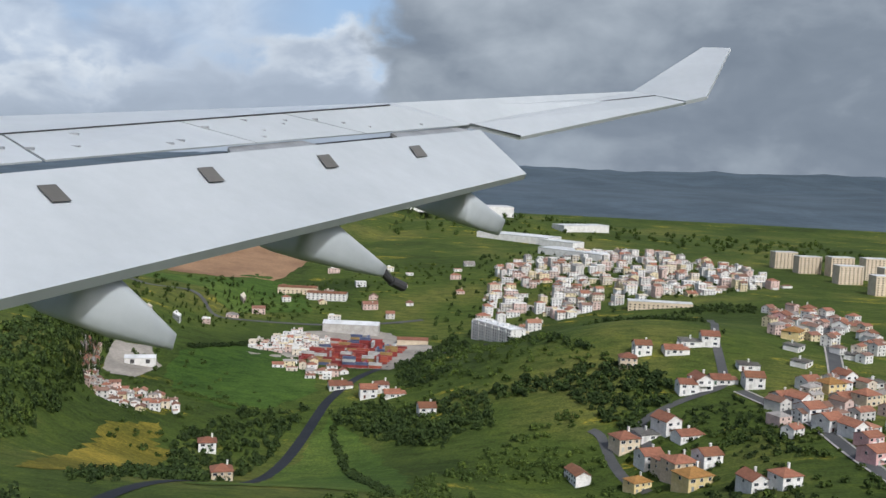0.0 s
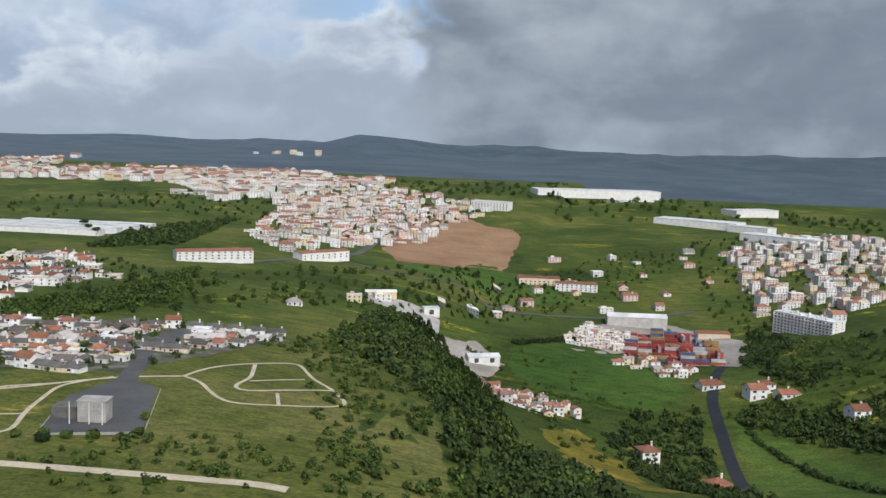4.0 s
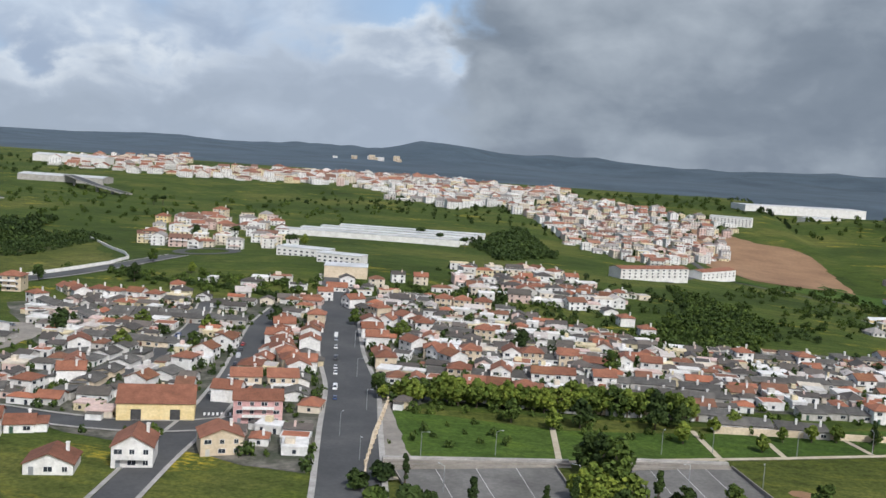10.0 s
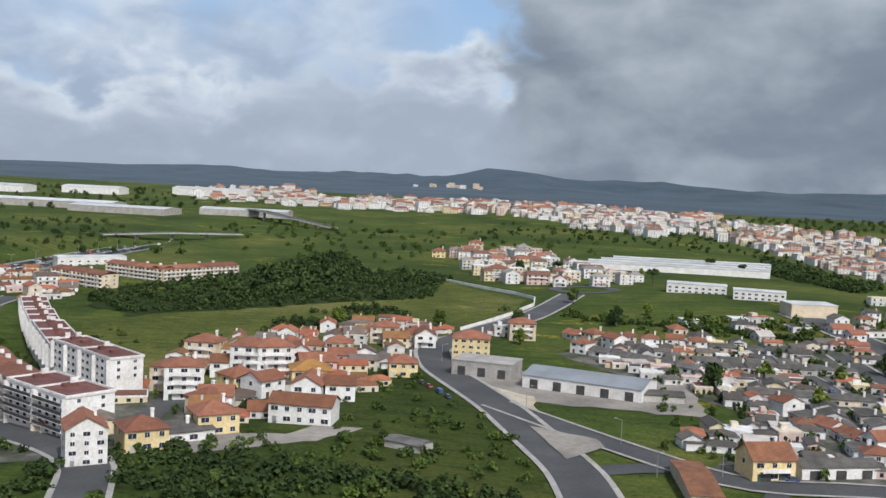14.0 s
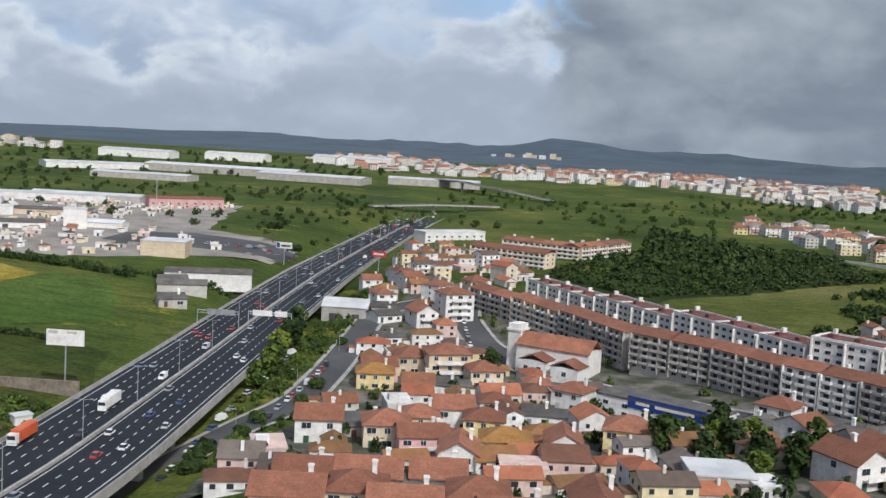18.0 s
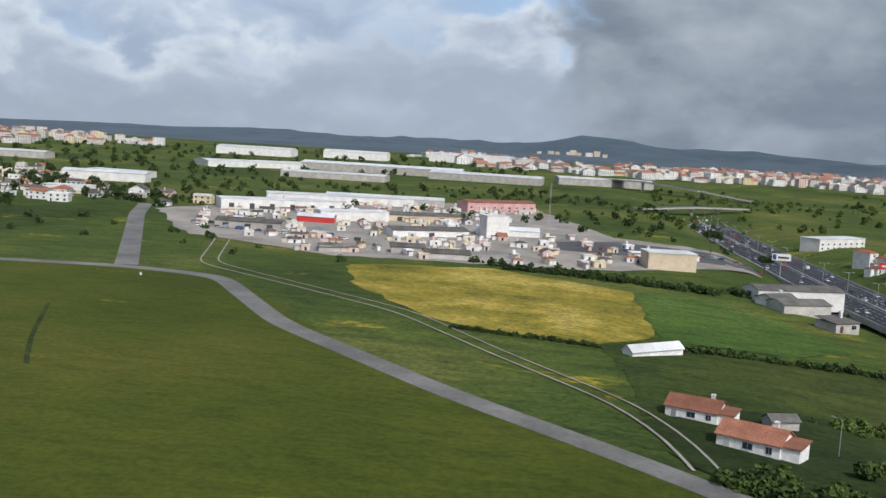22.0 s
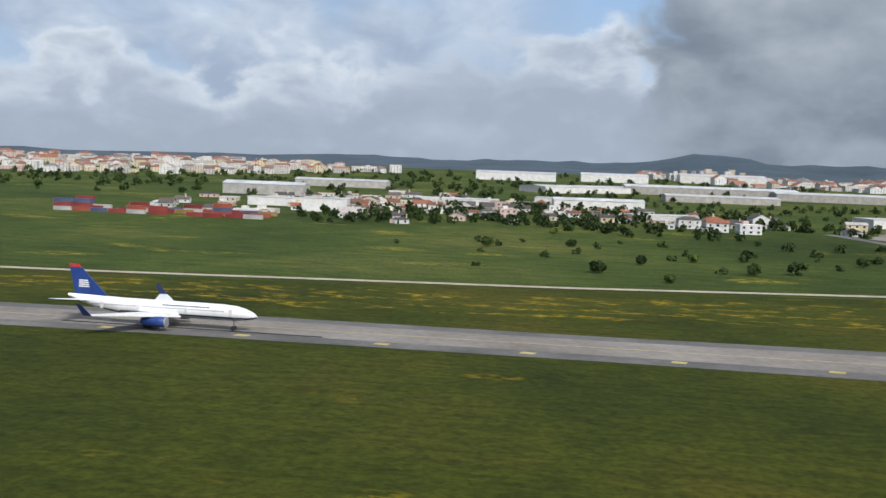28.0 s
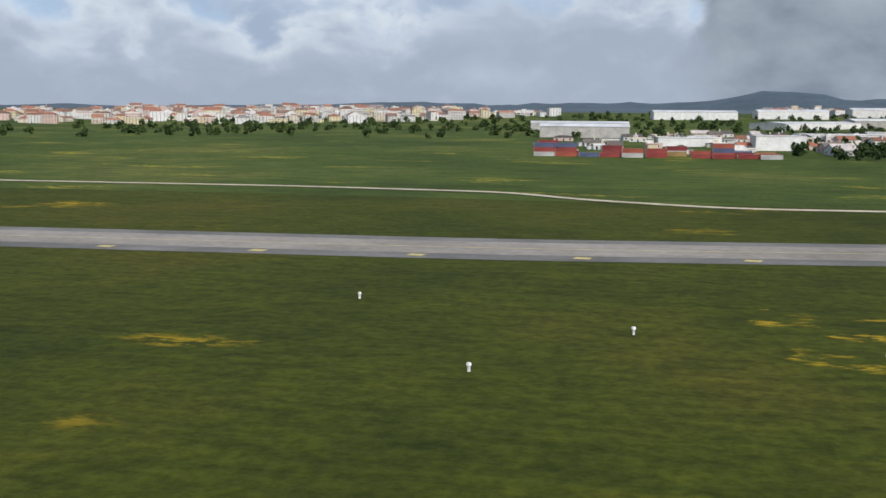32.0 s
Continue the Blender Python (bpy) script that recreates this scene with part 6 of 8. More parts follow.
motorway = tagged(new("motorway"), "eight-lane dark asphalt motorway on a concrete viaduct", "road", kind="structure")
part("deck", mw_bar(-10.2, 10.2, -0.9, -0.02), motorway, concrete)
part("carriageway", mw_bar(-9.8, 9.8, -0.015, 0.0), motorway, asphalt)
for s in (-10.2, 10.0):
    part("parapet", mw_bar(s, s + 0.2, -0.02, 0.5), motorway, concrete)
part("median_barrier", mw_bar(-0.2, 0.2, 0.0, 0.42), motorway, concrete)
for s in (-8.9, -0.75, 0.65, 8.8):
    part("edge_line", mw_bar(s, s + 0.12, 0.002, 0.012), motorway, white_line)
g = Geo()
for s in (-6.9, -4.85, -2.8, 2.75, 4.8, 6.85):
    for i in range(0, len(MWL) - 1):
        for q in (0.0, 0.5):
            (x, y, z), (x2, y2, z2) = MWL[i], MWL[i + 1]
            nx_, ny_ = mw_frame(i)
            a = [x + (x2 - x) * q, y + (y2 - y) * q, z + (z2 - z) * q + .01]
            b = [x + (x2 - x) * (q + .22), y + (y2 - y) * (q + .22), z + (z2 - z) * (q + .22) + .01]
            g.face([(a[0] + nx_ * (s + .07), a[1] + ny_ * (s + .07), a[2]), (b[0] + nx_ * (s + .07), b[1] + ny_ * (s + .07), b[2]), (b[0] + nx_ * (s - .07), b[1] + ny_ * (s - .07), b[2]), (a[0] + nx_ * (s - .07), a[1] + ny_ * (s - .07), a[2])])
part("lane_dashes", g, motorway, white_line)["kind"] = "stuff"
for y in range(-100, 290, 13):
    for s in (-7, 0, 7):
        x, yy, z, _ = mw_at(y, s)
        g = Geo()
        g.box(x - .6, yy - .6, zland(x, yy) - 1, x + .6, yy + .6, z - 0.85)
        part("pier", g, motorway, concrete)

# overpass beyond
def strip(pts, w, z0, z1):
    g = Geo()
    for a, b in zip(pts[:-1], pts[1:]):
        k = math.dist(a[:2], b[:2])
        nx_, ny_ = (b[1] - a[1]) / k * w / 2, -(b[0] - a[0]) / k * w / 2
        g.hexa([(a[0] + nx_, a[1] + ny_, a[2] + z0), (b[0] + nx_, b[1] + ny_, b[2] + z0), (b[0] - nx_, b[1] - ny_, b[2] + z0), (a[0] - nx_, a[1] - ny_, a[2] + z0)],
               [(a[0] + nx_, a[1] + ny_, a[2] + z1), (b[0] + nx_, b[1] + ny_, b[2] + z1), (b[0] - nx_, b[1] - ny_, b[2] + z1), (a[0] - nx_, a[1] - ny_, a[2] + z1)])
    return g


for pts, w in (([(392, 520, 2.4), (420, 548, 3.4), (450, 578, 2.8)], 7), ([(340, 812, 5), (365, 790, 8), (400, 745, 9), (438, 712, 6), (470, 700, 2)], 8)):
    ov = tagged(new("overpass"), "concrete road bridge over the motorway", "bridge", kind="structure")
    part("deck", strip(pts, w, -0.8, 0), ov, concrete)
    part("roadway", strip(pts, w - 1, 0.004, 0.02), ov, street)
    for x, y, z in pts[1:-1] + [tuple((a + b) / 2 for a, b in zip(pts[0], pts[1])), tuple((a + b) / 2 for a, b in zip(pts[-1], pts[-2]))]:
        g = Geo()
        g.box(x - .8, y - .8, zland(x, y) - 2, x + .8, y + .8, z - .75)
        part("pier", g, ov, concrete)


field_wall = tagged(new("field_wall"), "long pale rendered wall round a meadow", "wall", kind="structure")
line = [(593, 429), (610, 410), (626, 391), (640, 376), (649, 362), (650.5, 345), (646, 322), (640, 300), (636, 287)]
part("wall_run", strip([(x, y, zland(x, y)) for x, y in line], .35, -.6, 1.1), field_wall, wall_white)


g = Geo()
for i in range(7):
    x, y = 763.2 + i * .72, 174.4 + i * .3
    g.hexa([(x, y, zland(x, y) + .185), (x + .36, y + .15, zland(x, y) + .185), (x - .4, y + 2.0, zland(x, y) + .185), (x - .76, y + 1.85, zland(x, y) + .185)], [(x, y, zland(x, y) + .195), (x + .36, y + .15, zland(x, y) + .195), (x - .4, y + 2.0, zland(x, y) + .195), (x - .76, y + 1.85, zland(x, y) + .195)])
solo("zebra_crossing", g, "white painted pedestrian crossing", "marking", white_line, kind="structure")
park_wall = tagged(new("park_wall"), "low pale wall along the park lawn", "wall", kind="structure")
part("wall_run", strip([(x, y, zland(x, y)) for x, y in ((792.2, 200), (793.4, 190), (795.6, 174), (798.7, 158), (801, 148))], .3, -.4, .7), park_wall, wall_cream)
for i in range(15):
    x, y = 792.4 + i * .44, 198 - i * 2.85
    g = Geo()
    g.box(x - .22, y - .22, zland(x, y) - .4, x + .22, y + .22, zland(x, y) + 1.0)
    part("post", g, park_wall, wall_cream)


# ---- vehicles ----
def wheel_mesh(r, w):
    g = Geo()
    g.tube((0, -w / 2, 0), (0, w / 2, 0), r, r, 12)
    return g.mesh("wheel", rubber)


WHEEL, BIG_WHEEL = wheel_mesh(0.16, 0.11), wheel_mesh(0.27, 0.16)


def make_car(label, l, w, h, van=False, near=True):
    t = thing("car", label, "car", "cars and vans")
    g = Geo()
    a, b = l / 2, w / 2
    g.hexa([(-a, -b, .14), (a, -b, .14), (a, b, .14), (-a, b, .14)], [(-a * .97, -b * .95, h * .55), (a * .95, -b * .95, h * .5), (a * .95, b * .95, h * .5), (-a * .97, b * .95, h * .55)])
    if van:
        g.hexa([(-a * .97, -b * .95, h * .55), (a * .75, -b * .95, h * .5), (a * .75, b * .95, h * .5), (-a * .97, b * .95, h * .55)], [(-a * .95, -b * .85, h), (a * .45, -b * .85, h), (a * .45, b * .85, h), (-a * .95, b * .85, h)])
    else:
        g.box(-a * .55, -b * .78, h * .97, a * .2, b * .78, h)
    part("body", g, t, car_paint)
    g = Geo()
    if van:
        g.hexa([(a * .40, -b * .8, h * .56), (a * .77, -b * .8, h * .53), (a * .77, b * .8, h * .53), (a * .40, b * .8, h * .56)], [(a * .40, -b * .7, h * .95), (a * .48, -b * .7, h * .95), (a * .48, b * .7, h * .95), (a * .40, b * .7, h * .95)])
    else:
        g.hexa([(-a * .85, -b * .92, h * .54), (a * .5, -b * .92, h * .5), (a * .5, b * .92, h * .5), (-a * .85, b * .92, h * .54)], [(-a * .55, -b * .76, h * .965), (a * .2, -b * .76, h * .965), (a * .2, b * .76, h * .965), (-a * .55, b * .76, h * .965)])
    part("window", g, t, glass_dark)
    if near:
        for x in (-a * .62, a * .62):
            for y in (-b * .92, b * .92):
                put("wheel", WHEEL, t, x, y, .16, 0)
    else:
        g = Geo()
        for x in (-a * .62, a * .62):
            for y in (-b * .92, b * .92):
                g.tube((x, y - .05, .16), (x, y + .05, .16), .16, .16, 10)
        part("wheels", g, t, rubber)
    return t


def make_truck(label, cab, box):
    t = thing("truck", label, "truck", "lorries")
    g = Geo()
    g.hexa([(1.9, -.62, .3), (2.9, -.62, .3), (2.9, .62, .3), (1.9, .62, .3)], [(1.9, -.6, 1.75), (2.75, -.6, 1.75), (2.75, .6, 1.75), (1.9, .6, 1.75)])
    part("cab", g, t, cab)
    g = Geo()
    g.box(2.83, -.52, 1.05, 2.9, .52, 1.55)
    part("windscreen", g, t, glass_dark)
    g = Geo()
    g.box(-3.2, -.64, .55, 1.7, .64, 2.0)
    for i in range(12):
        g.box(-3.1 + i * .4, -.66, .6, -2.95 + i * .4, .66, 1.95)
    part("cargo_box", g, t, box)
    g = Geo()
    g.box(-3.2, -.4, .3, 2.6, .4, .55)
    part("chassis", g, t, dark_trim)
    for x in (-2.7, -2.1, 2.3):
        for y in (-.55, .55):
            put("wheel", BIG_WHEEL, t, x, y, .27, 0)
    return t


CARS = [make_car("small parked or driving hatchback car", 2.0, .88, .74), make_car("family saloon car in plain paint", 2.3, .9, .72), make_car("white delivery van with plain sides", 2.5, .98, 1.0, True)]
FAR_CARS = [make_car("small parked or driving hatchback car", 2.0, .88, .74, False, False), make_car("family saloon car in plain paint", 2.3, .9, .72, False, False), make_car("white delivery van with plain sides", 2.5, .98, 1.0, True, False)]
traffic = random.Random(9)
car_first = set()


def place_car(x, y, z, turn):
    stock = CARS if y < 165 else FAR_CARS
    proto = traffic.choice(stock + stock[:2])
    m = pose(x, y, z, 0, 0, turn)
    if proto.name in car_first:
        return copy_thing(proto, m)
    car_first.add(proto.name)
    proto.matrix_basis = m


for lane, flip in ((-7.9, 180), (-5.9, 180), (-3.8, 180), (-1.75, 180), (1.7, 0), (3.8, 0), (5.8, 0), (7.8, 0)):
    y = traffic.uniform(90, 125)
    while y < 620:
        if not (lane < -5 and y < 145):
            x, yy, z, a = mw_at(y, lane)
            place_car(x, yy, z + 0.01, a + flip)
        y += traffic.uniform(18, 60) if y < 380 else traffic.uniform(9, 28)
for (x, y), (wall, box, label) in zip(((455.5, 118), (457.3, 137)), ((wall_white, orange_paint, "lorry with white cab and orange-red box"), (wall_white, wall_white, "white box lorry on the motorway"))):
    t = make_truck(label, wall, box)
    _, _, z, a = mw_at(y, -6.9)
    t.matrix_basis = pose(x, y, z + .01, 0, 0, a + 180)
PARKED = [(474, 118, 464, 200, 15, 84), (477, 150, 473, 196, 10, 98), (524, 185, 556, 160, 10, -40), (529, 190, 560, 166, 8, -40), (533, 134, 546, 132, 8, 80), (533, 138, 548, 136, 7, 80),
          (604, 150, 618, 205, 7, 75), (499, 214, 488, 258, 9, 105), (783, 192, 762, 262, 8, 106), (776, 196, 758, 250, 6, 106), (762, 185, 745, 240, 7, 106), (640, 215, 650, 200, 4, -55),
          (655, 226, 690, 232, 6, 10), (250, 300, 300, 292, 16, 15), (255, 292, 310, 284, 16, 10), (375, 308, 424, 312, 14, 60), (420, 128, 428, 126, 3, 10), (704, 166, 712, 164, 3, 5), (733, 200, 728, 240, 5, 95)]
for x0, y0, x1, y1, n, turn in PARKED:
    for i in range(n):
        k = (i + traffic.uniform(.2, .8)) / n
        x, y = x0 + (x1 - x0) * k, y0 + (y1 - y0) * k
        place_car(x, y, zland(x, y) + 0.18, turn + traffic.choice((0, 180)) + traffic.uniform(-4, 4))


# ---- signs and lamps by the motorway ----
def billboard(x, y, z, top, w, h, turn, face, label, bars=()):
    t = thing("billboard", label, "billboard", "roadside billboards", pose(x, y, z, 0, 0, turn))
    g = Geo()
    g.tube((0, 0.15, -1), (0, 0.15, top - h * .5), .16, .14, 8)
    part("pole", g, t, galvanised)
    g = Geo()
    g.box(-w / 2, -.12, top - h, w / 2, .12, top)
    part("panel", g, t, face)
    for x0, x1, zz, hh, mat in bars:
        g = Geo()
        g.box(x0 * w, -.14, top - h + zz * h, x1 * w, -.121, top - h + (zz + hh) * h)
        part("lettering", g, t, mat)


billboard(441.7, 150.8, -5.5, 9.4, 6.2, 2.6, 10, wall_white, "pale weathered billboard on a tall steel pole", ((-.45, -.2, .75, .2, wall_grey), (.05, .3, .78, .15, wall_grey)))
billboard(426, 297, -1.5, 6.0, 5.0, 1.9, 0, wall_white, "white and blue billboard on a steel pole", ((-.48, -.28, .1, .8, blue_paint), (-.2, .4, .3, .3, dark_trim)))
billboard(455, 300, -1.5, 5.2, 4.6, 1.7, -10, red_paint, "red billboard with white bars on a steel pole", ((-.35, .35, .35, .3, wall_white),))
for y, s0, s1 in ((204, -9.9, -1), (206, 0.6, 9.9)):
    t = thing("sign_gantry", "steel gantry with white direction signs", "sign", "motorway gantries")
    xa, ya, za, a = mw_at(y, s0)
    xb, yb, zb, _ = mw_at(y, s1)
    g = Geo()
    for x, yy, z in ((xa, ya, za), (xb, yb, zb)):
        g.tube((x, yy, z), (x, yy, z + 3.4), .12, .1, 8)
    part("post", g, t, galvanised)
    g = Geo()
    g.tube((xa, ya, za + 3.3), (xb, yb, zb + 3.3), .12, .12, 6)
    g.tube((xa, ya, za + 2.8), (xb, yb, zb + 2.8), .08, .08, 6)
    part("beam", g, t, galvanised)
    for k0, k1 in (((.1, .55), (.62, .9)) if s0 > 0 else ((.25, .9),)):
        g = Geo()
        p0, p1 = Vector((xa, ya, za)).lerp(Vector((xb, yb, zb)), k0), Vector((xa, ya, za)).lerp(Vector((xb, yb, zb)), k1)
        g.hexa([(p0.x, p0.y - .2, p0.z + 2.5), (p1.x, p1.y - .2, p1.z + 2.5), (p1.x, p1.y - .1, p1.z + 2.5), (p0.x, p0.y - .1, p0.z + 2.5)], [(p0.x, p0.y - .2, p0.z + 3.7), (p1.x, p1.y - .2, p1.z + 3.7), (p1.x, p1.y - .1, p1.z + 3.7), (p0.x, p0.y - .1, p0.z + 3.7)])
        part("sign_panel", g, t, wall_white if s0 > 0 else galvanised)


def make_lamp(label, h, arms):
    t = thing("street_lamp", label, "street lamp", "street lamps")
    g = Geo()
    g.tube((0, 0, -.3), (0, 0, h), .07, .045, 6)
    part("pole", g, t, galvanised)
    for s in arms:
        g = Geo()
        g.tube((0, 0, h), (s * 1.0, 0, h + .15), .035, .03, 5)
        g.box(min(s * .9, s * 1.4), -.1, h + .1, max(s * .9, s * 1.4), .1, h + .2)
        part("lamp_head", g, t, galvanised)
    return t


TALL, SINGLE = make_lamp("tall double-armed motorway lamp", 5.5, (-1, 1)), make_lamp("grey single-armed street lamp", 4.2, (1,))
for i, y in enumerate(range(100, 520, 20)):
    x, yy, z, a = mw_at(y, 0)
    m = pose(x, yy, z + .4, 0, 0, a - 90)
    if i == 0:
        TALL.matrix_basis = m
    else:
        copy_thing(TALL, m)
spots = [(806, 166), (818, 171), (846, 182), (855, 186), (813, 150), (833, 158), (850, 165), (862, 170), (797, 160), (790, 190), (781, 215), (772, 245), (790, 172), (700, 163), (684, 178), (476, 140), (475, 170), (472, 205), (690, 160), (665, 200), (640, 240), (870, 190), (884, 196), (405, 118), (414, 121)]
for i, (x, y) in enumerate(spots):
    m = pose(x, y, zland(x, y), 0, 0, 37 * i)
    if i == 0:
        SINGLE.matrix_basis = m
    else:
        copy_thing(SINGLE, m)

# ---- apartment blocks ----
BAY = 1.9
bg = Geo()
bg.box(-.85, -.75, -.08, .85, .0, .02)
bg.box(-.85, -.75, .02, .85, -.69, .44)
bg.box(-.85, -.69, .02, -.79, 0, .44)
bg.box(.79, -.69, .02, .85, 0, .44)
BALCONY = bg.mesh("balcony", wall_grey)
WHITE_BALCONY = bg.mesh("balcony", wall_white)
lg = Geo()
lg.box(-.55, -.03, .02, .42, .02, .98)
LOGGIA = lg.mesh("balcony_window", glass_dark)


def apartment_block(x, y, turn, length, depth, storeys, wall, roof, label, z=None, pitched=True, balconies=True, back=True, galleries=False):
    t = thing("apartment_block", label, "apartment block", "rows of apartment blocks")
    z = min(zland(x, y), zland(x + math.cos(radians(turn)) * length, y + math.sin(radians(turn)) * length)) if z is None else z
    t.matrix_basis = pose(x, y, z, 0, 0, turn)
    h = storeys * S
    g = Geo()
    g.box(0, 0, -3, length, depth, h)
    n = max(1, int(length / BAY))
    part("wall", g, t, wall)
    for i in range(0, n + 1, n if galleries else 3):
        xx = min(length - .12, max(.1, i * length / n))
        g = Geo()
        g.box(xx - .1, -.78, 0, xx + .12, -.004, h)
        part("party_fin", g, t, wall)
    g = Geo()
    if pitched:
        g.gable(0, 0, length, depth, h, 1.0, .35, .14)
    else:
        g.box(-.1, -.1, h, length + .1, depth + .1, h + .18)
        for k in range(int(length / 5)):
            g.box(1.5 + k * 5, depth * .4, h + .18, 2.6 + k * 5, depth * .7, h + .8)
    part("roof", g, t, roof)
    if not pitched:
        g = Geo()
        for a in ((-.2, -.2, length + .2, 0), (-.2, depth, length + .2, depth + .2), (-.2, 0, 0, depth), (length, 0, length + .2, depth)):
            g.box(a[0], a[1], h, a[2], a[3], h + .5)
        part("parapet", g, t, wall)
    for k in range(max(1, int(length / 7))):
        g = Geo()
        g.box(2 + k * 7, depth * .55, h + .3, 2.5 + k * 7, depth * .7, h + 1.7)
        part("chimney", g, t, wall_white)
    for s in range(storeys):
        if s > 1 and galleries:
            g = Geo()
            g.box(.2, -.95, s * S - .08, length - .2, -.004, s * S + .08)
            deck = part("gallery", g, t, wall)
            g = Geo()
            g.box(.2, -.95, s * S + .08, length - .2, -.88, s * S + .62)
            part("railing", g, deck, dark_trim, label="dark continuous balcony railing")
        for i in range(n):
            xx = (i + .5) * length / n
            if s > 1 and galleries:
                put("window", WIDE_WINDOW, t, xx, 0, s * S + .35, 0)
            elif s and balconies:
                put("balcony", BALCONY if wall is wall_grey else WHITE_BALCONY, t, xx, 0, s * S, 0)
                put("balcony_window", LOGGIA, t, xx, 0, s * S, 0)
            else:
                put("shopfront" if s == 0 else "window", WIDE_WINDOW, t, xx, 0, s * S + .4, 0)
        if back and s:
            for i in range(2):
                put("window", WINDOW, t, 0, depth * (i + .5) / 2, s * S + .45, -90)
                put("window", WINDOW, t, length, depth * (i + .5) / 2, s * S + .45, 90)
    return t


def terrace(pts, cuts, depth, storeys, wall, roof, label, zs, **kw):
    for (a, b), n in zip(zip(pts[:-1], pts[1:]), cuts):
        turn = math.degrees(math.atan2(b[1] - a[1], b[0] - a[0]))
        ln = math.dist(a, b) / n
        for i in range(n):
            k = i / n
            apartment_block(a[0] + (b[0] - a[0]) * k, a[1] + (b[1] - a[1]) * k, turn, ln - .25, depth, storeys, wall, roof, label, zs, **kw)


maroon_roof = surface("dark_red_roof_felt", [(0.3, (0.11, 0.042, 0.036)), (0.7, (0.20, 0.085, 0.07))], 0.5, 0.9, fine=8, fine_amount=0.35, vary=0.2)
GREY_ROW = "grey five-storey block with rows of balconies and orange tile roof"
WHITE_ROW = "pale-fronted five-storey block with balconies and orange tile roof"
for (a, b), n, wall, label, z in ((((490, 261), (503, 246)), 2, wall_grey, GREY_ROW, -6.3), (((503, 246), (516, 228)), 2, wall_cream, WHITE_ROW, -5.6), (((516, 228), (531, 206.5)), 2, wall_grey, GREY_ROW, -5.0),
                                  (((532, 204), (547, 194.5)), 2, wall_grey, GREY_ROW, -4.4), (((547, 194), (558, 182.5)), 2, wall_grey, GREY_ROW, -4.2), (((558, 182), (569, 173)), 2, wall_white, WHITE_ROW, -3.8), (((569, 172.6), (577.6, 163.5)), 1, wall_grey, GREY_ROW, -3.5)):
    terrace([a, b], (n,), 6.5, 5, wall, tile_orange, label, z)
terrace([(578, 160.6), (595, 151.4)], (2,), 9, 6, wall_white, maroon_roof, "modern white block with long dark balconies and flat dark red roof", -3.0, pitched=False, balconies=False, galleries=True)
for (a, b), n, z in ((((503, 278), (522, 251)), 3, -4.1), (((522.5, 250.5), (540, 226.5)), 3, -3.1), (((540.5, 226), (564, 197)), 3, -1.7), (((564.5, 196.5), (586, 181.5)), 2, 0.3)):
    terrace([a, b], (n,), 7, 4, wall_white, maroon_roof, "long white block with dark red flat roof", z, pitched=False, balconies=False)
terrace([(477, 336), (503, 325)], (2,), 7, 4, wall_cream, tile_orange, "cream apartment block with orange tile roof", -1.5)
terrace([(484, 362), (512, 352), (528, 385)], (2, 2), 7, 4, wall_cream, tile_orange, "cream apartment block with orange tile roof", -1.2)


# ---- works, warehouses and other large buildings ----
def shed(x, y, turn, w, d, h, wall, roof, label, doors=0, rise=0.9, flat=False, windows=0, category="warehouse"):
    """A long low hall, its front along local x at y = 0."""
    t = thing("warehouse", label, category, "works buildings", pose(x, y, zland(x, y), 0, 0, turn))
    g = Geo()
    g.box(0, 0, -2, w, d, h)
    if not flat:
        for xx in (0, w - .12):
            g.face([(xx, 0, h), (xx, d, h), (xx, d / 2, h + rise)])
            g.face([(xx + .12, d, h), (xx + .12, 0, h), (xx + .12, d / 2, h + rise)])
    part("wall", g, t, wall)
    g = Geo()
    if flat:
        g.box(-.15, -.15, h, w + .15, d + .15, h + .25)
    else:
        g.gable(0, 0, w, d, h, rise, .2, .1)
    part("roof", g, t, roof)
    for i in range(doors):
        g = Geo()
        xx = (i + .5) * w / doors
        g.box(xx - .9, -.05, 0, xx + .9, .02, min(h * .75, 2.2))
        part("loading_door", g, t, dark_trim)
    rows_n = max(1, int(h / S))
    if y > 480 and windows:
        g = Geo()
        for s in range(rows_n):
            for i in range(windows):
                xx = (i + .5) * w / windows
                g.box(xx - .5, -.06, s * S + .5, xx + .5, .02, s * S + 1.15)
        part("window_band", g, t, glass_dark)["kind"] = "stuff"
        windows = 0
    for s in range(rows_n):
        for i in range(windows):
            put("window", WIDE_WINDOW, t, (i + .5) * w / windows, 0, s * S + .5, 0)
    return t


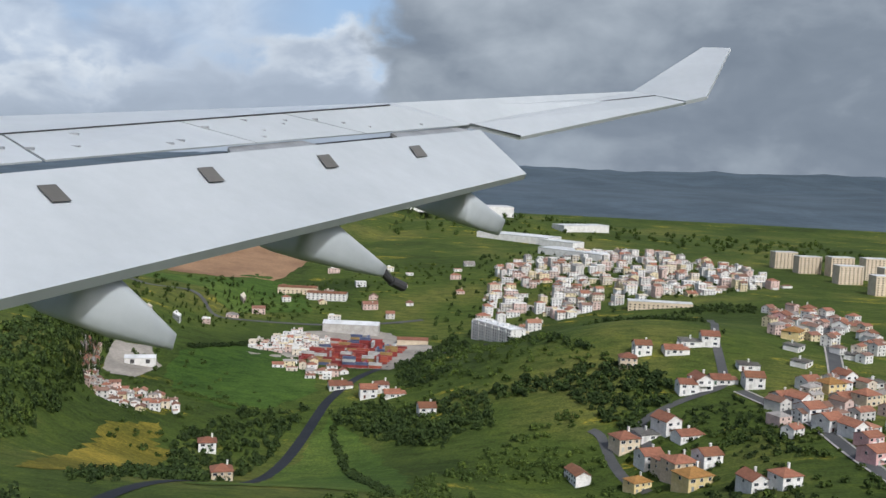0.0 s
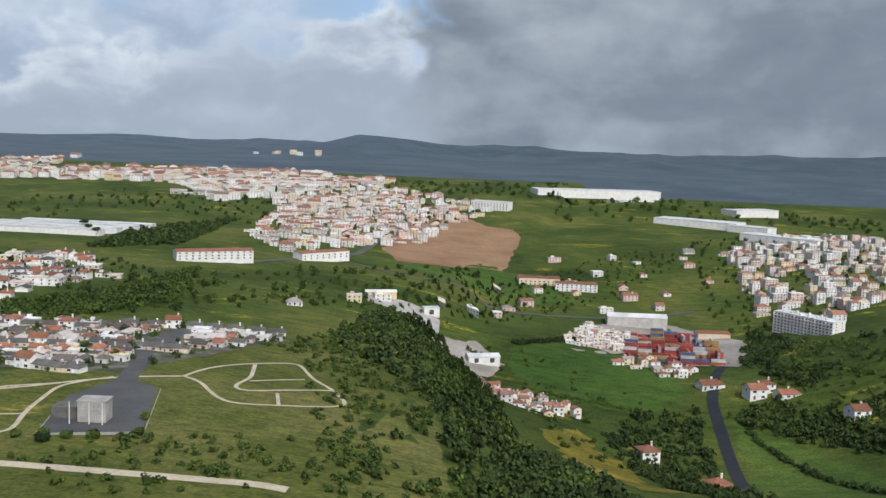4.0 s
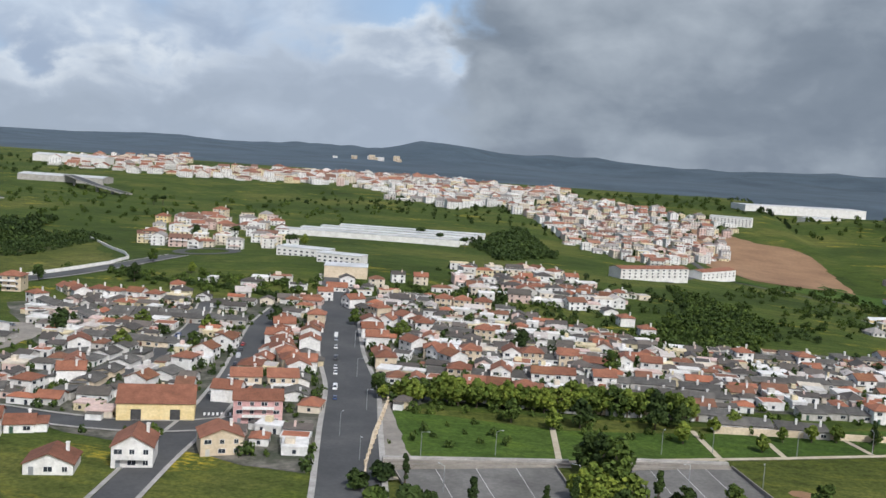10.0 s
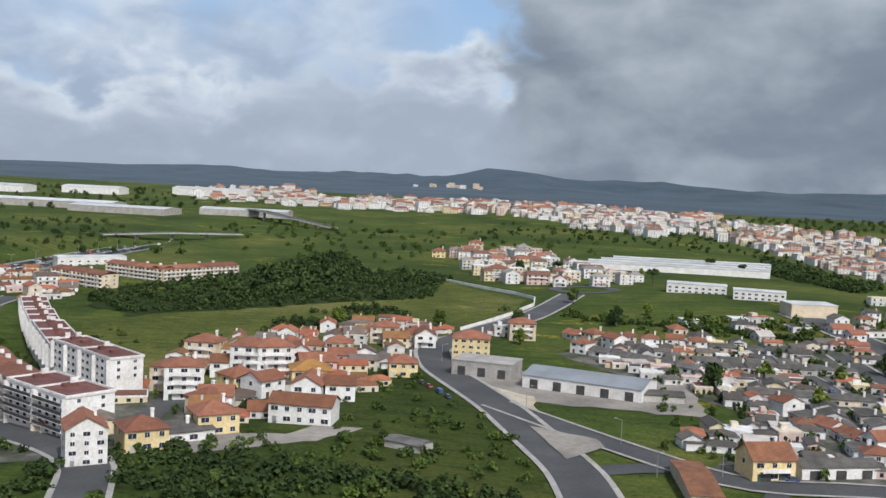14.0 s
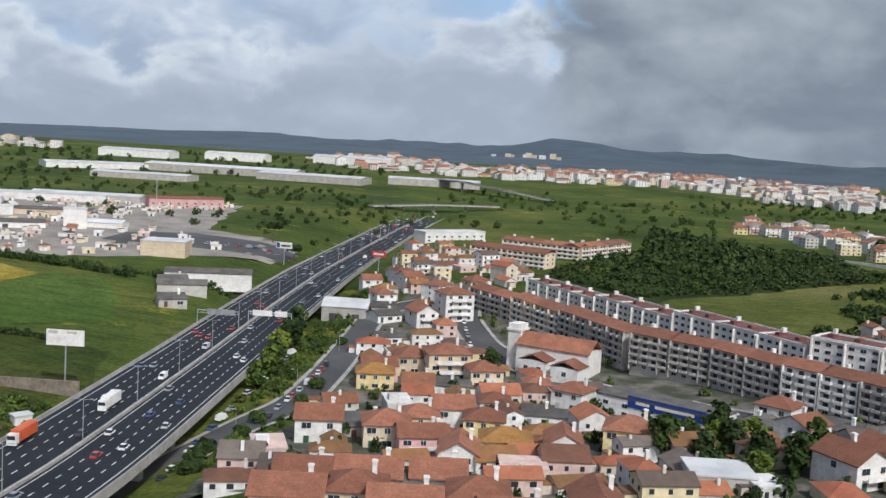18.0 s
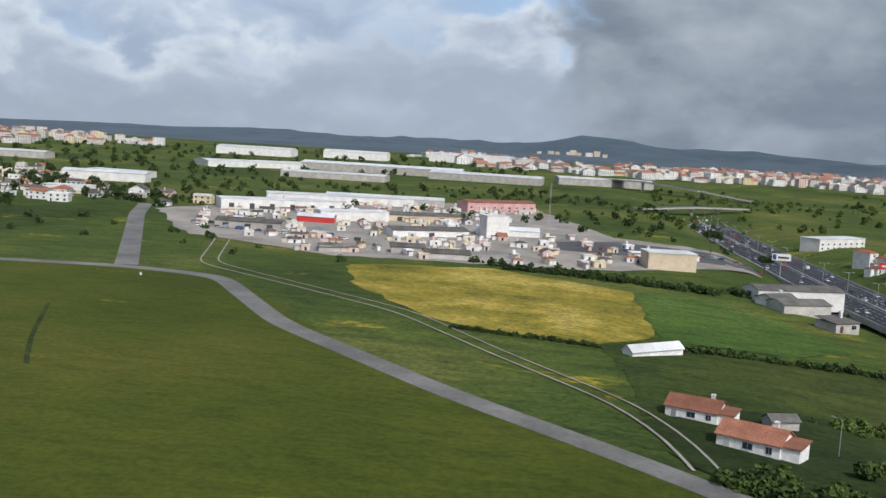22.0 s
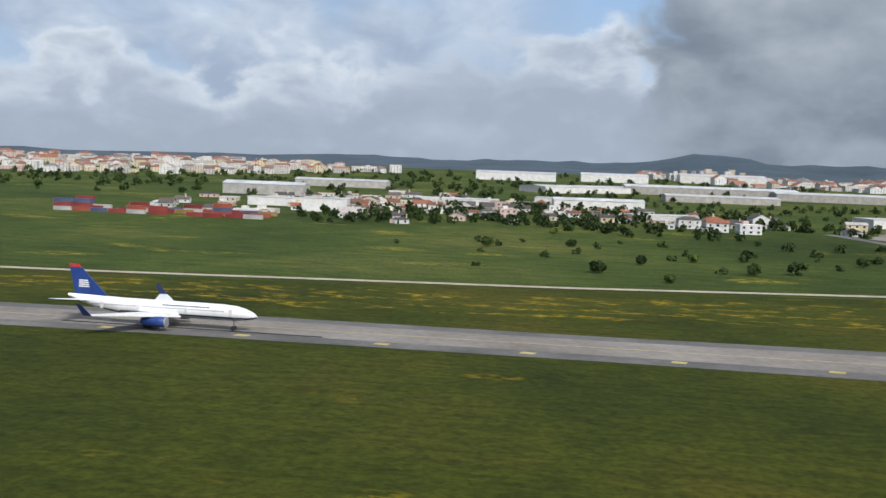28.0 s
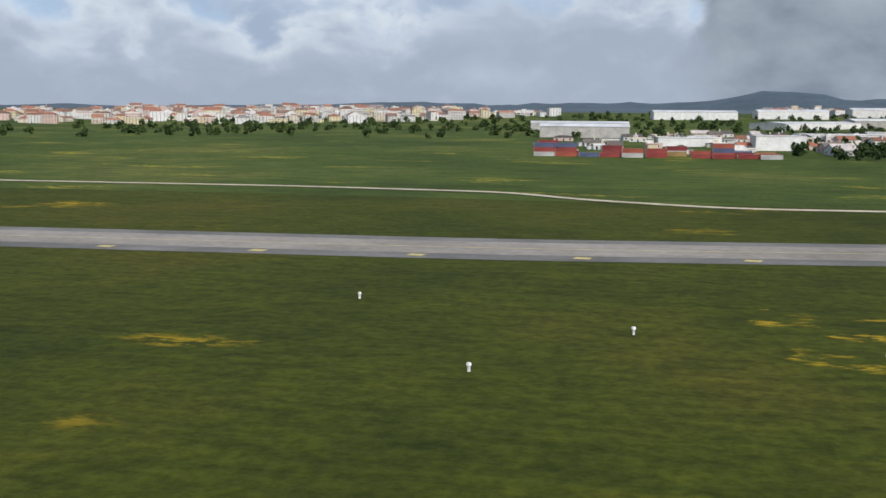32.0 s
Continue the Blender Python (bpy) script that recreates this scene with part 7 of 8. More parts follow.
WORKS = [
    (242, 348, 30, 44, 12, 3.6, wall_white, metal_roof, "white warehouse with a row of dark loading doors", 6),
    (241, 400, 20, 60, 14, 3.2, wall_white, metal_roof, "long white warehouse with pale metal roof", 0),
    (284, 329, 32, 24, 9, 3.4, wall_white, metal_roof, "white two-storey works building", 0),
    (278, 322, 5, 12, 6, 2.0, red_paint, metal_roof, "low dark red painted works building", 0),
    (262, 292, 5, 20, 7, 2.2, wall_grey, fibre_roof, "grey-green open-fronted shed with sheet roof", 3),
    (315, 299, 33, 25, 9, 2.2, wall_white, fibre_roof, "white shed with grey sheet roof", 1),
    (337, 322, 10, 20, 8, 2.0, wall_white, metal_roof, "low white shed with metal roof", 0),
    (300, 345, 25, 30, 8, 2.2, wall_cream, fibre_roof, "low cream-coloured works building", 2),
    (260, 420, 12, 50, 12, 3.0, wall_grey, metal_roof, "long grey metal-roofed warehouse", 0),
    (322, 264, 15, 9, 5, 1.8, wall_grey, fibre_roof, "weathered wooden shed with sheet roof", 1),
    (332, 258, 15, 12, 6, 1.6, wall_grey, fibre_roof, "weathered wooden shed with sheet roof", 0),
    (305, 255, 20, 6, 4, 1.4, wall_grey, fibre_roof, "weathered wooden shed with sheet roof", 0),
    (389, 277, 12, 13, 9, 4.4, wall_cream, metal_roof, "cream flat-roofed works building with big windows", 0),
    (413, 244, 20, 22, 8, 2.6, wall_white, fibre_roof, "low white hall with dark roof by the motorway", 0),
    (417, 232, 25, 12, 7, 1.8, wall_grey, fibre_roof, "ruined grey shed with broken roof", 0),
    (383, 161, 42, 11, 2.4, .75, wall_white, metal_roof, "long low white caravan-like shed", 0),
]
for x, y, turn, w, d, h, wall, roof, label, doors in WORKS:
    shed(x, y, turn, w, d, h, wall, roof, label, doors, flat=roof is metal_roof and h > 3)
shed(321, 415, 38, 33, 9, 4.2, wall_pink, tile_orange, "pale pink two-storey building with orange tile roof", 0, windows=9, category="building")
t = shed(341, 315, 30, 7.5, 6, 6.8, wall_white, metal_roof, "tall white square tower building", 0, flat=True, category="building")
shed(733, 342, 14, 15, 10, 4.2, wall_cream, metal_roof, "pale windowless sports hall with ribbed walls", 0, flat=True, category="building")
shed(695, 398, -4, 22, 9, 3.6, wall_white, metal_roof, "white two-storey school building", 0, flat=True, windows=9, category="school")
shed(718, 380, -4, 18, 8, 3.4, wall_white, metal_roof, "white two-storey school building", 0, flat=True, windows=8, category="school")
for i in range(4):
    shed(652 + i * 6, 520 + i * 17, 6, 96 - i * 4, 8, 3.0, wall_white, metal_roof, "very long white low building in stepped rows", 0, flat=True, category="building")
shed(662, 218, -14, 26, 13, 2.8, wall_white, slate_sheet, "white factory with blue-grey sheet roof", 5, rise=1.2, category="factory")
shed(645, 226, -8, 14, 9, 3.4, concrete, concrete, "unfinished bare concrete shell building", 3, flat=True, category="building")
shed(750.5, 165.6, 22.4, 13.6, 9.5, 3.3, wall_yellow, tile_orange, "large pale yellow hall with rust-red tile roof", 2, rise=2.3, category="hall")
shed(696, 134.6, 8, 8.4, 9, 1.8, wall_white, fibre_roof, "low white shed with a dark sheet roof beside the lane", 1, rise=.9)
shed(694.5, 146.5, 8, 4.6, 18, 1.7, wall_cream, tile_brown, "long low outbuilding with a brown tile roof", 0, rise=.7)
shed(833, 457, 38, 38, 9, 4.4, wall_white, tile_orange, "long white institutional building with orange roof", 0, windows=12, category="building")
shed(990, 664, 12, 24, 9, 4.2, wall_cream, tile_brown, "long cream building with brown roof", 0, windows=9, category="building")
shed(1015, 653, 10, 24, 9, 4.4, wall_white, tile_brown, "long white building with brown roof", 0, windows=9, category="building")
shed(872, 526, 55, 32, 9, 3.8, wall_white, tile_orange, "white farm building with orange roof", 0, windows=8, category="building")
shed(896, 882, -10, 34, 12, 7, wall_white, metal_roof, "white stepped office building", 0, flat=True, windows=12, category="building")
shed(937, 1018, 22, 128, 30, 6, wall_white, metal_roof, "huge white warehouse on the ridge", 0, flat=True)
shed(1082, 990, -22, 70, 24, 4.5, wall_white, metal_roof, "long white warehouse on the ridge", 0, flat=True)
shed(1146, 950, -30, 34, 16, 5, wall_white, metal_roof, "white warehouse block on the ridge", 0, flat=True)
shed(1164, 1050, 40, 50, 20, 6, wall_white, metal_roof, "white warehouse on the ridge", 0, flat=True)
shed(1150, 882, -32, 60, 20, 5, wall_white, metal_roof, "long low white warehouse", 0, flat=True)
shed(1043, 1250, 45, 50, 20, 6, wall_white, metal_roof, "white warehouse on the skyline", 0, flat=True)
shed(1224, 614, 6, 35, 8, 5.5, wall_cream, metal_roof, "long pale apartment slab", 0, flat=True, windows=14, category="building")
apartment_block(1138, 570, -45, 34, 9, 10, wall_white, metal_roof, "white ten-storey slab with pale blue end wall", -27, pitched=False)
for i, (x, y) in enumerate([(1352, 820), (1372, 812), (1392, 800), (1368, 760), (1392, 745), (1405, 720), (1378, 700), (1412, 690), (1420, 770), (1340, 850)]):
    shed(x, y, 20, 17, 9, 12 + (i % 3) * 1.4, wall_cream, metal_roof, "tall beige apartment tower", 0, flat=True, windows=6, category="apartment tower")
tv = random.Random(4)
for i in range(9):
    shed(238 + i * 15 + tv.uniform(-6, 6), 1960 + tv.uniform(0, 90), tv.uniform(-15, 15), tv.uniform(6, 13), 9, tv.uniform(6, 12), wall_cream if i % 3 else wall_white, metal_roof, "distant plain white tower block", 0, flat=True, windows=3, category="tower block")
# hangars and sheds beyond the end of the airfield
for x, y, turn, w, d, h, label in [(98, 690, 42, 110, 30, 7, "huge white hangar"), (107, 505, -4, 34, 10, 5, "white industrial hall"), (174, 620, 5, 66, 22, 6, "pale industrial hall"),
                                   (150, 740, 5, 120, 30, 9, "huge pale hangar"), (250, 720, 0, 80, 30, 8, "huge pale hangar"), (340, 760, 10, 70, 26, 8, "pale arched hangar"),
                                   (20, 900, 5, 70, 26, 11, "white hall on the skyline"), (110, 940, 5, 60, 24, 11, "white hall on the skyline"), (200, 1000, 5, 80, 24, 12, "white hall on the skyline"),
                                   (154, 372, 20, 26, 8, 2.4, "low white house"), (40, 345, 8, 16, 8, 4.6, "white two-storey office"), (10, 372, 5, 22, 8, 3.0, "white workshop"), (66, 420, 12, 34, 10, 3.6, "white workshop"), (-40, 470, 3, 40, 12, 5, "grey workshop hall"), (120, 455, 10, 40, 10, 4, "white workshop"), (-60, 640, 5, 60, 16, 7, "pale hall")]:
    h = h * (.6 if y > 480 else 1)
    shed(x, y, turn, w, d, h, wall_white if "white" in label else wall_grey, metal_roof, label + " with a pale metal roof", 0, rise=h * .25, flat=w < 40)
shed(712.2, 166, 22, 13.5, 5, 2.0, wall_white, fibre_roof, "low white row of garages with dark roof", 3, rise=.8, category="garage")
shed(684, 213, 6, 12, 6, 1.5, wall_grey, fibre_roof, "low grey shed with dark sheet roof", 0, rise=.5)
shed(646, 162, -20, 7, 4, 1.3, wall_grey, fibre_roof, "collapsing shack with sheet roof among scrub", 0, rise=.4)
# church
t = thing("church", "white village church with orange tile roof and bell tower", "church", "", pose(509.5, 203.5, -6.6, 0, 0, -19) @ Matrix.Scale(1.4, 4))
g = Geo()
g.box(0, 0, -1, 11, 5, 3.6)
g.box(2, -3, -1, 6, 0, 2.2)
g.box(7, -3.5, -1, 11, 0, 2.0)
part("wall", g, t, wall_white)
g = Geo()
g.box(-2, 1, -1, 0, 3.4, 6.2)
g.box(-2.2, .8, 5.2, .2, 3.6, 5.5)
part("bell_tower", g, t, wall_white)
g = Geo()
g.gable(0, 0, 11, 5, 3.6, 1.5, .2)
part("roof", g, t, tile_orange)
g = Geo()
g.gable(2, -3, 6, 0, 2.2, .8, .15, .1, "y")
g.gable(7, -3.5, 11, 0, 2.0, .8, .15, .1, "y")
part("chapel_roof", g, t, tile_orange)
for x in (3, 5, 9):
    put("window", WINDOW, t, x, -3 if x < 6 else -3.5, .8, 0)
# low outbuildings round the old farm beside the motorway
for x, y, turn, w, d, h, wall, roof, label, doors, flat in (
        (433, 112, 12, 5.2, 3.2, 1.3, concrete, concrete, "low flat-roofed concrete outbuilding with open front", 1, True),
        (421.5, 133, 8, 2.2, 2.4, 1.9, wall_cream, tile_orange, "narrow outbuilding with a red tile roof", 0, False),
        (430, 132.5, 6, 4.8, 2.6, 1.0, wall_white, metal_roof, "low white metal-roofed farm shed", 0, True),
        (425.5, 124.5, 10, 3.0, 2.4, 1.1, wall_grey, fibre_roof, "ruined grey outbuilding with sheet roof", 0, False),
        (429.6, 126.5, 10, 4.6, 1.8, 0.9, old_stone, fibre_roof, "ruined low stone outbuilding with sheet roof", 0, False),
        (445.2, 132, 55, 2.6, 1.8, 1.4, wall_white, metal_roof, "small white tipped cabin beside the motorway", 0, True),
        (417, 125, 12, 4.6, 2.8, 1.1, wall_grey, fibre_roof, "ruined grey outbuilding with sheet roof", 0, False),
        (399, 126.5, 20, 3.6, 2.4, 1.0, wall_grey, fibre_roof, "low grey outbuilding with sheet roof", 0, False)):
    shed(x, y, turn, w, d, h, wall, roof, label, doors, rise=.6, flat=flat, category="outbuilding")
growth("scrub", scattered([(398, 130), (412, 139), (446, 143), (447, 128), (436, 128), (424, 119), (434, 110), (446, 112), (450, 98), (424, 98), (405, 115)], 240, veg, 1.2, 0.05), 1.0, leaf_mid, "overgrown bushes round the farm outbuildings", 63)
# shop with a blue sign band
t = shed(527, 174, -28, 22, 7, 3.4, wall_white, fibre_roof, "white commercial building with a blue sign band", 0, flat=True, windows=6, category="shop")
g = Geo()
g.box(6, -.12, 2.2, 20, -.02, 4.2)
band = part("sign_band", g, t, blue_paint)
for a, b in ((7.5, 10), (11, 18)):
    g = Geo()
    g.box(a, -.14, 2.9, b, -.122, 3.5)
    part("lettering", g, band, wall_white)
shed(458, 236, 8, 11, 9, 3.8, concrete, metal_roof, "old concrete store with rounded roof", 2, rise=1.6)
shed(452, 380, 45, 28, 8, 4, wall_white, metal_roof, "white flat-roofed houses in a staggered row", 0, flat=True, windows=8, category="building")
shed(541, 128, 10, 8, 7, 2.4, wall_grey, metal_roof, "modern grey flat-roofed building", 0, flat=True, windows=3, category="building")
shed(499, 108, 12, 16, 9, 2.2, wall_grey, fibre_roof, "open-sided shed with rusty grey roof", 0, rise=1.0)
for x, y, k in ((497, 104, "p"), (503.5, 108, "o"), (510, 104, "p"), (517, 110, "o"), (503, 115, "p"), (511, 117, "o"), (496, 112, "o"), (522, 103, "p"), (530, 110, "o")):
    place_house(k, x, y, 12, 1.3)

# ---- container yards ----
def make_container(label="steel shipping container in worn paint"):
    t = thing("shipping_container", label, "container", "stacked shipping containers")
    g = Geo()
    edge = []
    for i in range(22):
        x = -3.02 + i * .275
        edge += [(x, .56), (x + .05, .6), (x + .17, .6), (x + .22, .56)]
    ring = [(x, -y) for x, y in edge] + edge[::-1]
    n = len(ring)
    g.v = [(x, y, z) for z in (0.0, 1.29) for x, y in ring]
    g.f = [(i, (i + 1) % n, n + (i + 1) % n, n + i) for i in range(n)] + [tuple(range(n - 1, -1, -1)), tuple(range(n, 2 * n))]
    g.m = [0] * len(g.f)
    part("body", g, t, box_paint)
    g = Geo()
    g.box(-3.09, -.55, .1, -3.025, .55, 1.22)
    part("door", g, t, galvanised)
    return t


BOX = make_container()
stacks = random.Random(21)
first_box = True


def place_box(x, y, z, turn):
    global first_box
    if first_box:
        BOX.matrix_basis = pose(x, y, z, 0, 0, turn)
        first_box = False
    else:
        copy_thing(BOX, pose(x, y, z, 0, 0, turn))


for i in range(7):
    for j in range(11):
        x, y = 1063 + i * 6.6 + stacks.uniform(-.3, .3), 490 - i * 1.2 + j * 6.2 + stacks.uniform(-.5, .5)
        hi = stacks.choice((1, 2, 3, 4, 4)) if i > 1 else stacks.choice((0, 1, 1, 2))
        turn = stacks.choice((8, 8, 8, 98)) + stacks.uniform(-.8, .8)
        for k in range(hi):
            place_box(x, y, zland(x, y) + .2 + k * 1.31, turn)
for i in range(11):
    for j in range(3):
        x, y = -24 + i * 6.3 + stacks.uniform(-.4, .4), 300 + j * 7 + stacks.uniform(-1, 1)
        for k in range(stacks.choice((0, 1, 1, 2, 3)) if i < 9 else 1):
            place_box(x, y, zland(x, y) + .05 + k * 1.31, 5 + stacks.uniform(-3, 3))
shed(1050, 572, 10, 30, 9, 4.5, wall_grey, metal_roof, "long grey-blue store with sheet roof", 0, rise=1.4)
shed(1098, 555, 15, 16, 8, 3.0, wall_cream, tile_orange, "cream store with orange roof", 0)
shed(994, 440, 25, 13, 6, 2.4, wall_white, metal_roof, "white workshop with pale sheet roof", 2)
shed(934, 440, 24, 14, 3, 1.2, wall_yellow, metal_roof, "long low yellow store beside the lorry yard", 0)
shed(962, 450, 24, 7, 5, 2.8, wall_white, metal_roof, "white lorry workshop with flat roof", 1, flat=True)

# ---- substation and park ----
patch("substation_yard", [(931, 210), (933, 228), (936.4, 230), (946, 224.6), (960.2, 190.6), (941, 183)], street, "grey asphalt yard round the pumping station", "yard", .17, 6)
t = thing("pumping_station", "grey panelled utility building with dark annex", "building", "", pose(944, 193, zland(944, 193) + .1, 0, 0, 12))
g = Geo()
g.box(0, 0, 0, 6, 4.5, 4.4)
part("wall", g, t, wall_grey)
g = Geo()
g.box(-.2, -.2, 4.4, 6.2, 4.7, 4.7)
part("roof", g, t, concrete)
for i in range(3):
    for j in range(3):
        g = Geo()
        g.box(.2 + i * 1.9, -.06, .2 + j * 1.4, 1.95 + i * 1.9, .02, 1.45 + j * 1.4)
        part("panel", g, t, concrete)
g = Geo()
g.box(-6.5, 2, 0, -.2, 6.5, 2.6)
part("annex", g, t, fibre_roof)
for x in (-1.2, 3, 5.8):
    g = Geo()
    g.tube((x, -1.5, -.2), (x, -1.5, 4.8), .12, .09, 8)
    part("mast", g, t, wall_white)
for a, b in (((941, 182.6), (960.8, 190.4)), ((960.8, 190.4), (946.6, 225)), ((941, 182.6), (930.4, 210.2))):
    k = math.dist(a, b)
    solo("wall", (lambda gg: (gg.box(0, -.08, -.5, k, .08, .45), gg)[1])(Geo()), "low pale perimeter wall", "wall", concrete, kind="structure", at=pose(a[0], a[1], zland(*a), 0, 0, math.degrees(math.atan2(b[1] - a[1], b[0] - a[0]))))
for pts in ([(803.5, 157.5), (828.5, 168), (835.4, 146), (812.9, 136.6)], [(839.3, 170.5), (857.8, 178.5), (865, 157), (846, 148)]):
    patch("sports_court", pts, shoulder, "worn grey asphalt sports court", "court", .17, 6)
    for a, b in zip(pts, pts[1:] + pts[:1]):
        k = math.dist(a, b)
        solo("court_wall", (lambda gg: (gg.box(0, -.1, -.5, k, .1, .5), gg)[1])(Geo()), "low stained concrete court wall", "wall", yard, kind="structure", at=pose(a[0], a[1], zland(*a) + .1, 0, 0, math.degrees(math.atan2(b[1] - a[1], b[0] - a[0]))))
    c = [sum(p[i] for p in pts) / 4 for i in (0, 1)]
    for k0, k1 in ((.25, .25), (.5, .5), (.75, .75)):
        a = (pts[0][0] + (pts[1][0] - pts[0][0]) * k0, pts[0][1] + (pts[1][1] - pts[0][1]) * k0)
        b = (pts[3][0] + (pts[2][0] - pts[3][0]) * k1, pts[3][1] + (pts[2][1] - pts[3][1]) * k1)
        ribbon("court_line", [a, b], .07, white_line, "white court marking line", "marking", .2)
for x0, y0, ln, turn in ((800.6, 161.1, 31.5, 19), (836.9, 174, 21, 16)):
    t = thing("terrace_steps", "stained concrete spectator steps behind the court", "steps", "court steps", pose(x0, y0, zland(x0, y0), 0, 0, turn))
    for i in range(3):
        g = Geo()
        g.box(0, -2.4 + i * .8, -.6, ln, -1.6 + i * .8, .35 + i * .35)
        part("step", g, t, concrete if i == 2 else yard)
solo("park_wall", (lambda gg: (gg.box(0, -.15, -.5, 36, .15, 1.5), gg)[1])(Geo()), "long ochre park boundary wall", "wall", wall_cream, kind="structure", at=pose(856, 199, zland(856, 199), 0, 0, 11))
for x, y, r in ((872, 163, 3), (868, 169, 2.2), (880, 168, 2.5)):
    patch("playground", [(x + r * math.cos(a), y + r * .8 * math.sin(a)) for a in [i * .785 for i in range(8)]], bare_soil, "round red-brown playground bed", "playground", .16, 4)
t = thing("play_frame", "red and yellow playground climbing frame", "playground", "", pose(872, 163, zland(872, 163) + .16, 0, 0, 20))
g = Geo()
for x in (-1, 1):
    for y in (-.5, .5):
        g.tube((x, y, 0), (x * .6, y, 1.4), .06, .06, 6)
part("frame", g, t, red_paint)
g = Geo()
g.hexa([(1, -.3, .9), (2.6, -.3, .1), (2.6, .3, .1), (1, .3, .9)], [(1, -.3, 1.0), (2.6, -.3, .2), (2.6, .3, .2), (1, .3, 1.0)])
part("slide", g, t, yellow_line)
for x0, y0, x1, y1 in ((829, 171, 826, 191), (857, 180, 852, 199), (868, 187, 864, 203), (884, 196, 880, 205)):
    ribbon("park_path", [(x0, y0), (x1, y1)], 1.1, sand_path, "pale gravel park path", "path", .165)
solo("farm_wall", (lambda gg: (gg.box(0, -.2, -1.5, 46, .2, 1.3), gg)[1])(Geo()), "old stained masonry boundary wall", "wall", old_stone, kind="structure", at=pose(400, 142, zland(425, 145) - .3, 0, 0, 8.5))
patch("earth_heap", [(930, 168), (934, 171), (939, 172), (938, 168), (933, 167)], sand_path, "low heap of pale earth", "ground", .5, 2, .4)

# radio mast
t = thing("radio_mast", "tall slender lattice radio mast", "mast", "", pose(358, 348, zland(358, 348)))
g = Geo()
for a in (0, 2.09, 4.19):
    g.tube((.4 * math.cos(a), .4 * math.sin(a), -.5), (.15 * math.cos(a), .15 * math.sin(a), 17), .06, .05, 5)
for i in range(17):
    g.tube((.38, 0, i), (-.2, .3, i + 1), .03, .03, 4)
part("lattice", g, t, galvanised)

# ---- airfield furniture ----
for i, (x, y, big) in enumerate([(253.6, 101.6, 1), (256.2, 98.2, 0), (254.6, 139.2, 1), (262.6, 135.6, 0), (286.4, 192.2, 0), (305.4, 81.7, 1)]):
    t = thing("runway_marker", "black guidance sign box on white posts in airfield grass" if big else "small white airfield marker post", "marker", "airfield markers", pose(x, y, zland(x, y) + .08, 0, 0, 20 + 9 * i))
    g = Geo()
    if big:
        g.box(-.75, -.14, .22, .75, .14, .72)
    else:
        g.box(-.16, -.14, .15, .16, .14, .6)
    part("box", g, t, dark_trim if big else wall_white)
    for q in (-.55, .55) if big else (0,):
        g = Geo()
        g.tube((q, 0, -.2), (q, 0, .22), .06, .06, 6)
        part("leg", g, t, wall_white if big else galvanised)
for x, y in [(-20, 75), (0.5, 66.5), (-8.5, 55), (15, 62)]:
    t = thing("light_fitting", "small white airfield light fitting", "light fitting", "airfield lights", pose(x, y, zland(x, y) + .08))
    g = Geo()
    g.tube((0, 0, -.1), (0, 0, .35), .1, .08, 8)
    part("stem", g, t, wall_white)
    g = Geo()
    g.tube((0, 0, .35), (0, 0, .5), .16, .12, 8)
    part("lens", g, t, frame_white)
patch("drain_pit", [(48.5, 73), (53.5, 73.5), (54, 76), (49.5, 75.8)], scrub_ground, "dark bare drainage pit in the grass", "ground", .14, 3, .3)
ribbon("drain_line", [(49, 76), (40, 88), (35, 99)], .8, scrub_ground, "dark filled trench in the grass", "ground", .13)
for i in range(26):
    x = -70 + i * 16.2
    m = float(np.interp(x, [-100, -12, 22, 57, 100, 150, 200, 241], [102, 105, 109, 113.5, 116, 117.5, 119, 121])) - 6.6
    g = Geo()
    g.face([(x, m, 0), (x + 1.6, m - .2, 0), (x + 1.9, m + 1.0, 0), (x + .3, m + 1.2, 0)])
    if x < 225:
        solo("taxi_mark", g, "faded yellow taxiway edge mark", "marking", yellow_line, kind="structure", at=pose(0, 0, zland(x, 105) + .17))
for x0, y0, x1, y1 in ((275.6, 78.4, 279.1, 80.2), (292.8, 82.2, 298, 85.2), (276.3, 112.9, 278.3, 114.2), (284.6, 98, 286.5, 99.1), (263.1, 101.9, 265.4, 103.4), (252.8, 110.8, 254.2, 112.9)):
    ribbon("taxi_mark", [(x0, y0), (x1, y1)], .28, yellow_line, "faded yellow bar across the taxiway shoulder", "marking", .2)
ribbon("concrete_joint", [(286, 81.9), (290, 86.8)], .16, shoulder, "dark joint across the taxiway slabs", "marking", .19)
ribbon("drain_line", [(287.6, 156), (292, 147), (295.6, 139), (301, 128), (307.9, 115.8)], .7, scrub_ground, "dark filled trench in the grass", "ground", .13)
for dx in (0, 1.6):
    ribbon("tyre_mark", [(43.6 + dx, 105), (41.4 + dx, 117)], .5, asphalt, "dark tyre mark across the taxiway", "marking", .19)
ribbon("crack_seal", [(86, 111.8), (118, 112.2)], .6, asphalt, "dark sealed strip along the taxiway", "marking", .19)

# ---- parked airliner ----
t = thing("airliner", "white twin-engine airliner with blue tail on the taxiway", "aeroplane", "", pose(86.2, 112.8, zland(98, 112.8) + .17))
R = .94
prof = [(0, .15, 1.0), (1.5, .42, .75), (4, .75, .35), (7, .94, .04), (19.5, .94, 0), (21.2, .86, -.05), (22.4, .66, -.14), (23.3, .38, -.25), (23.75, .08, -.32)]


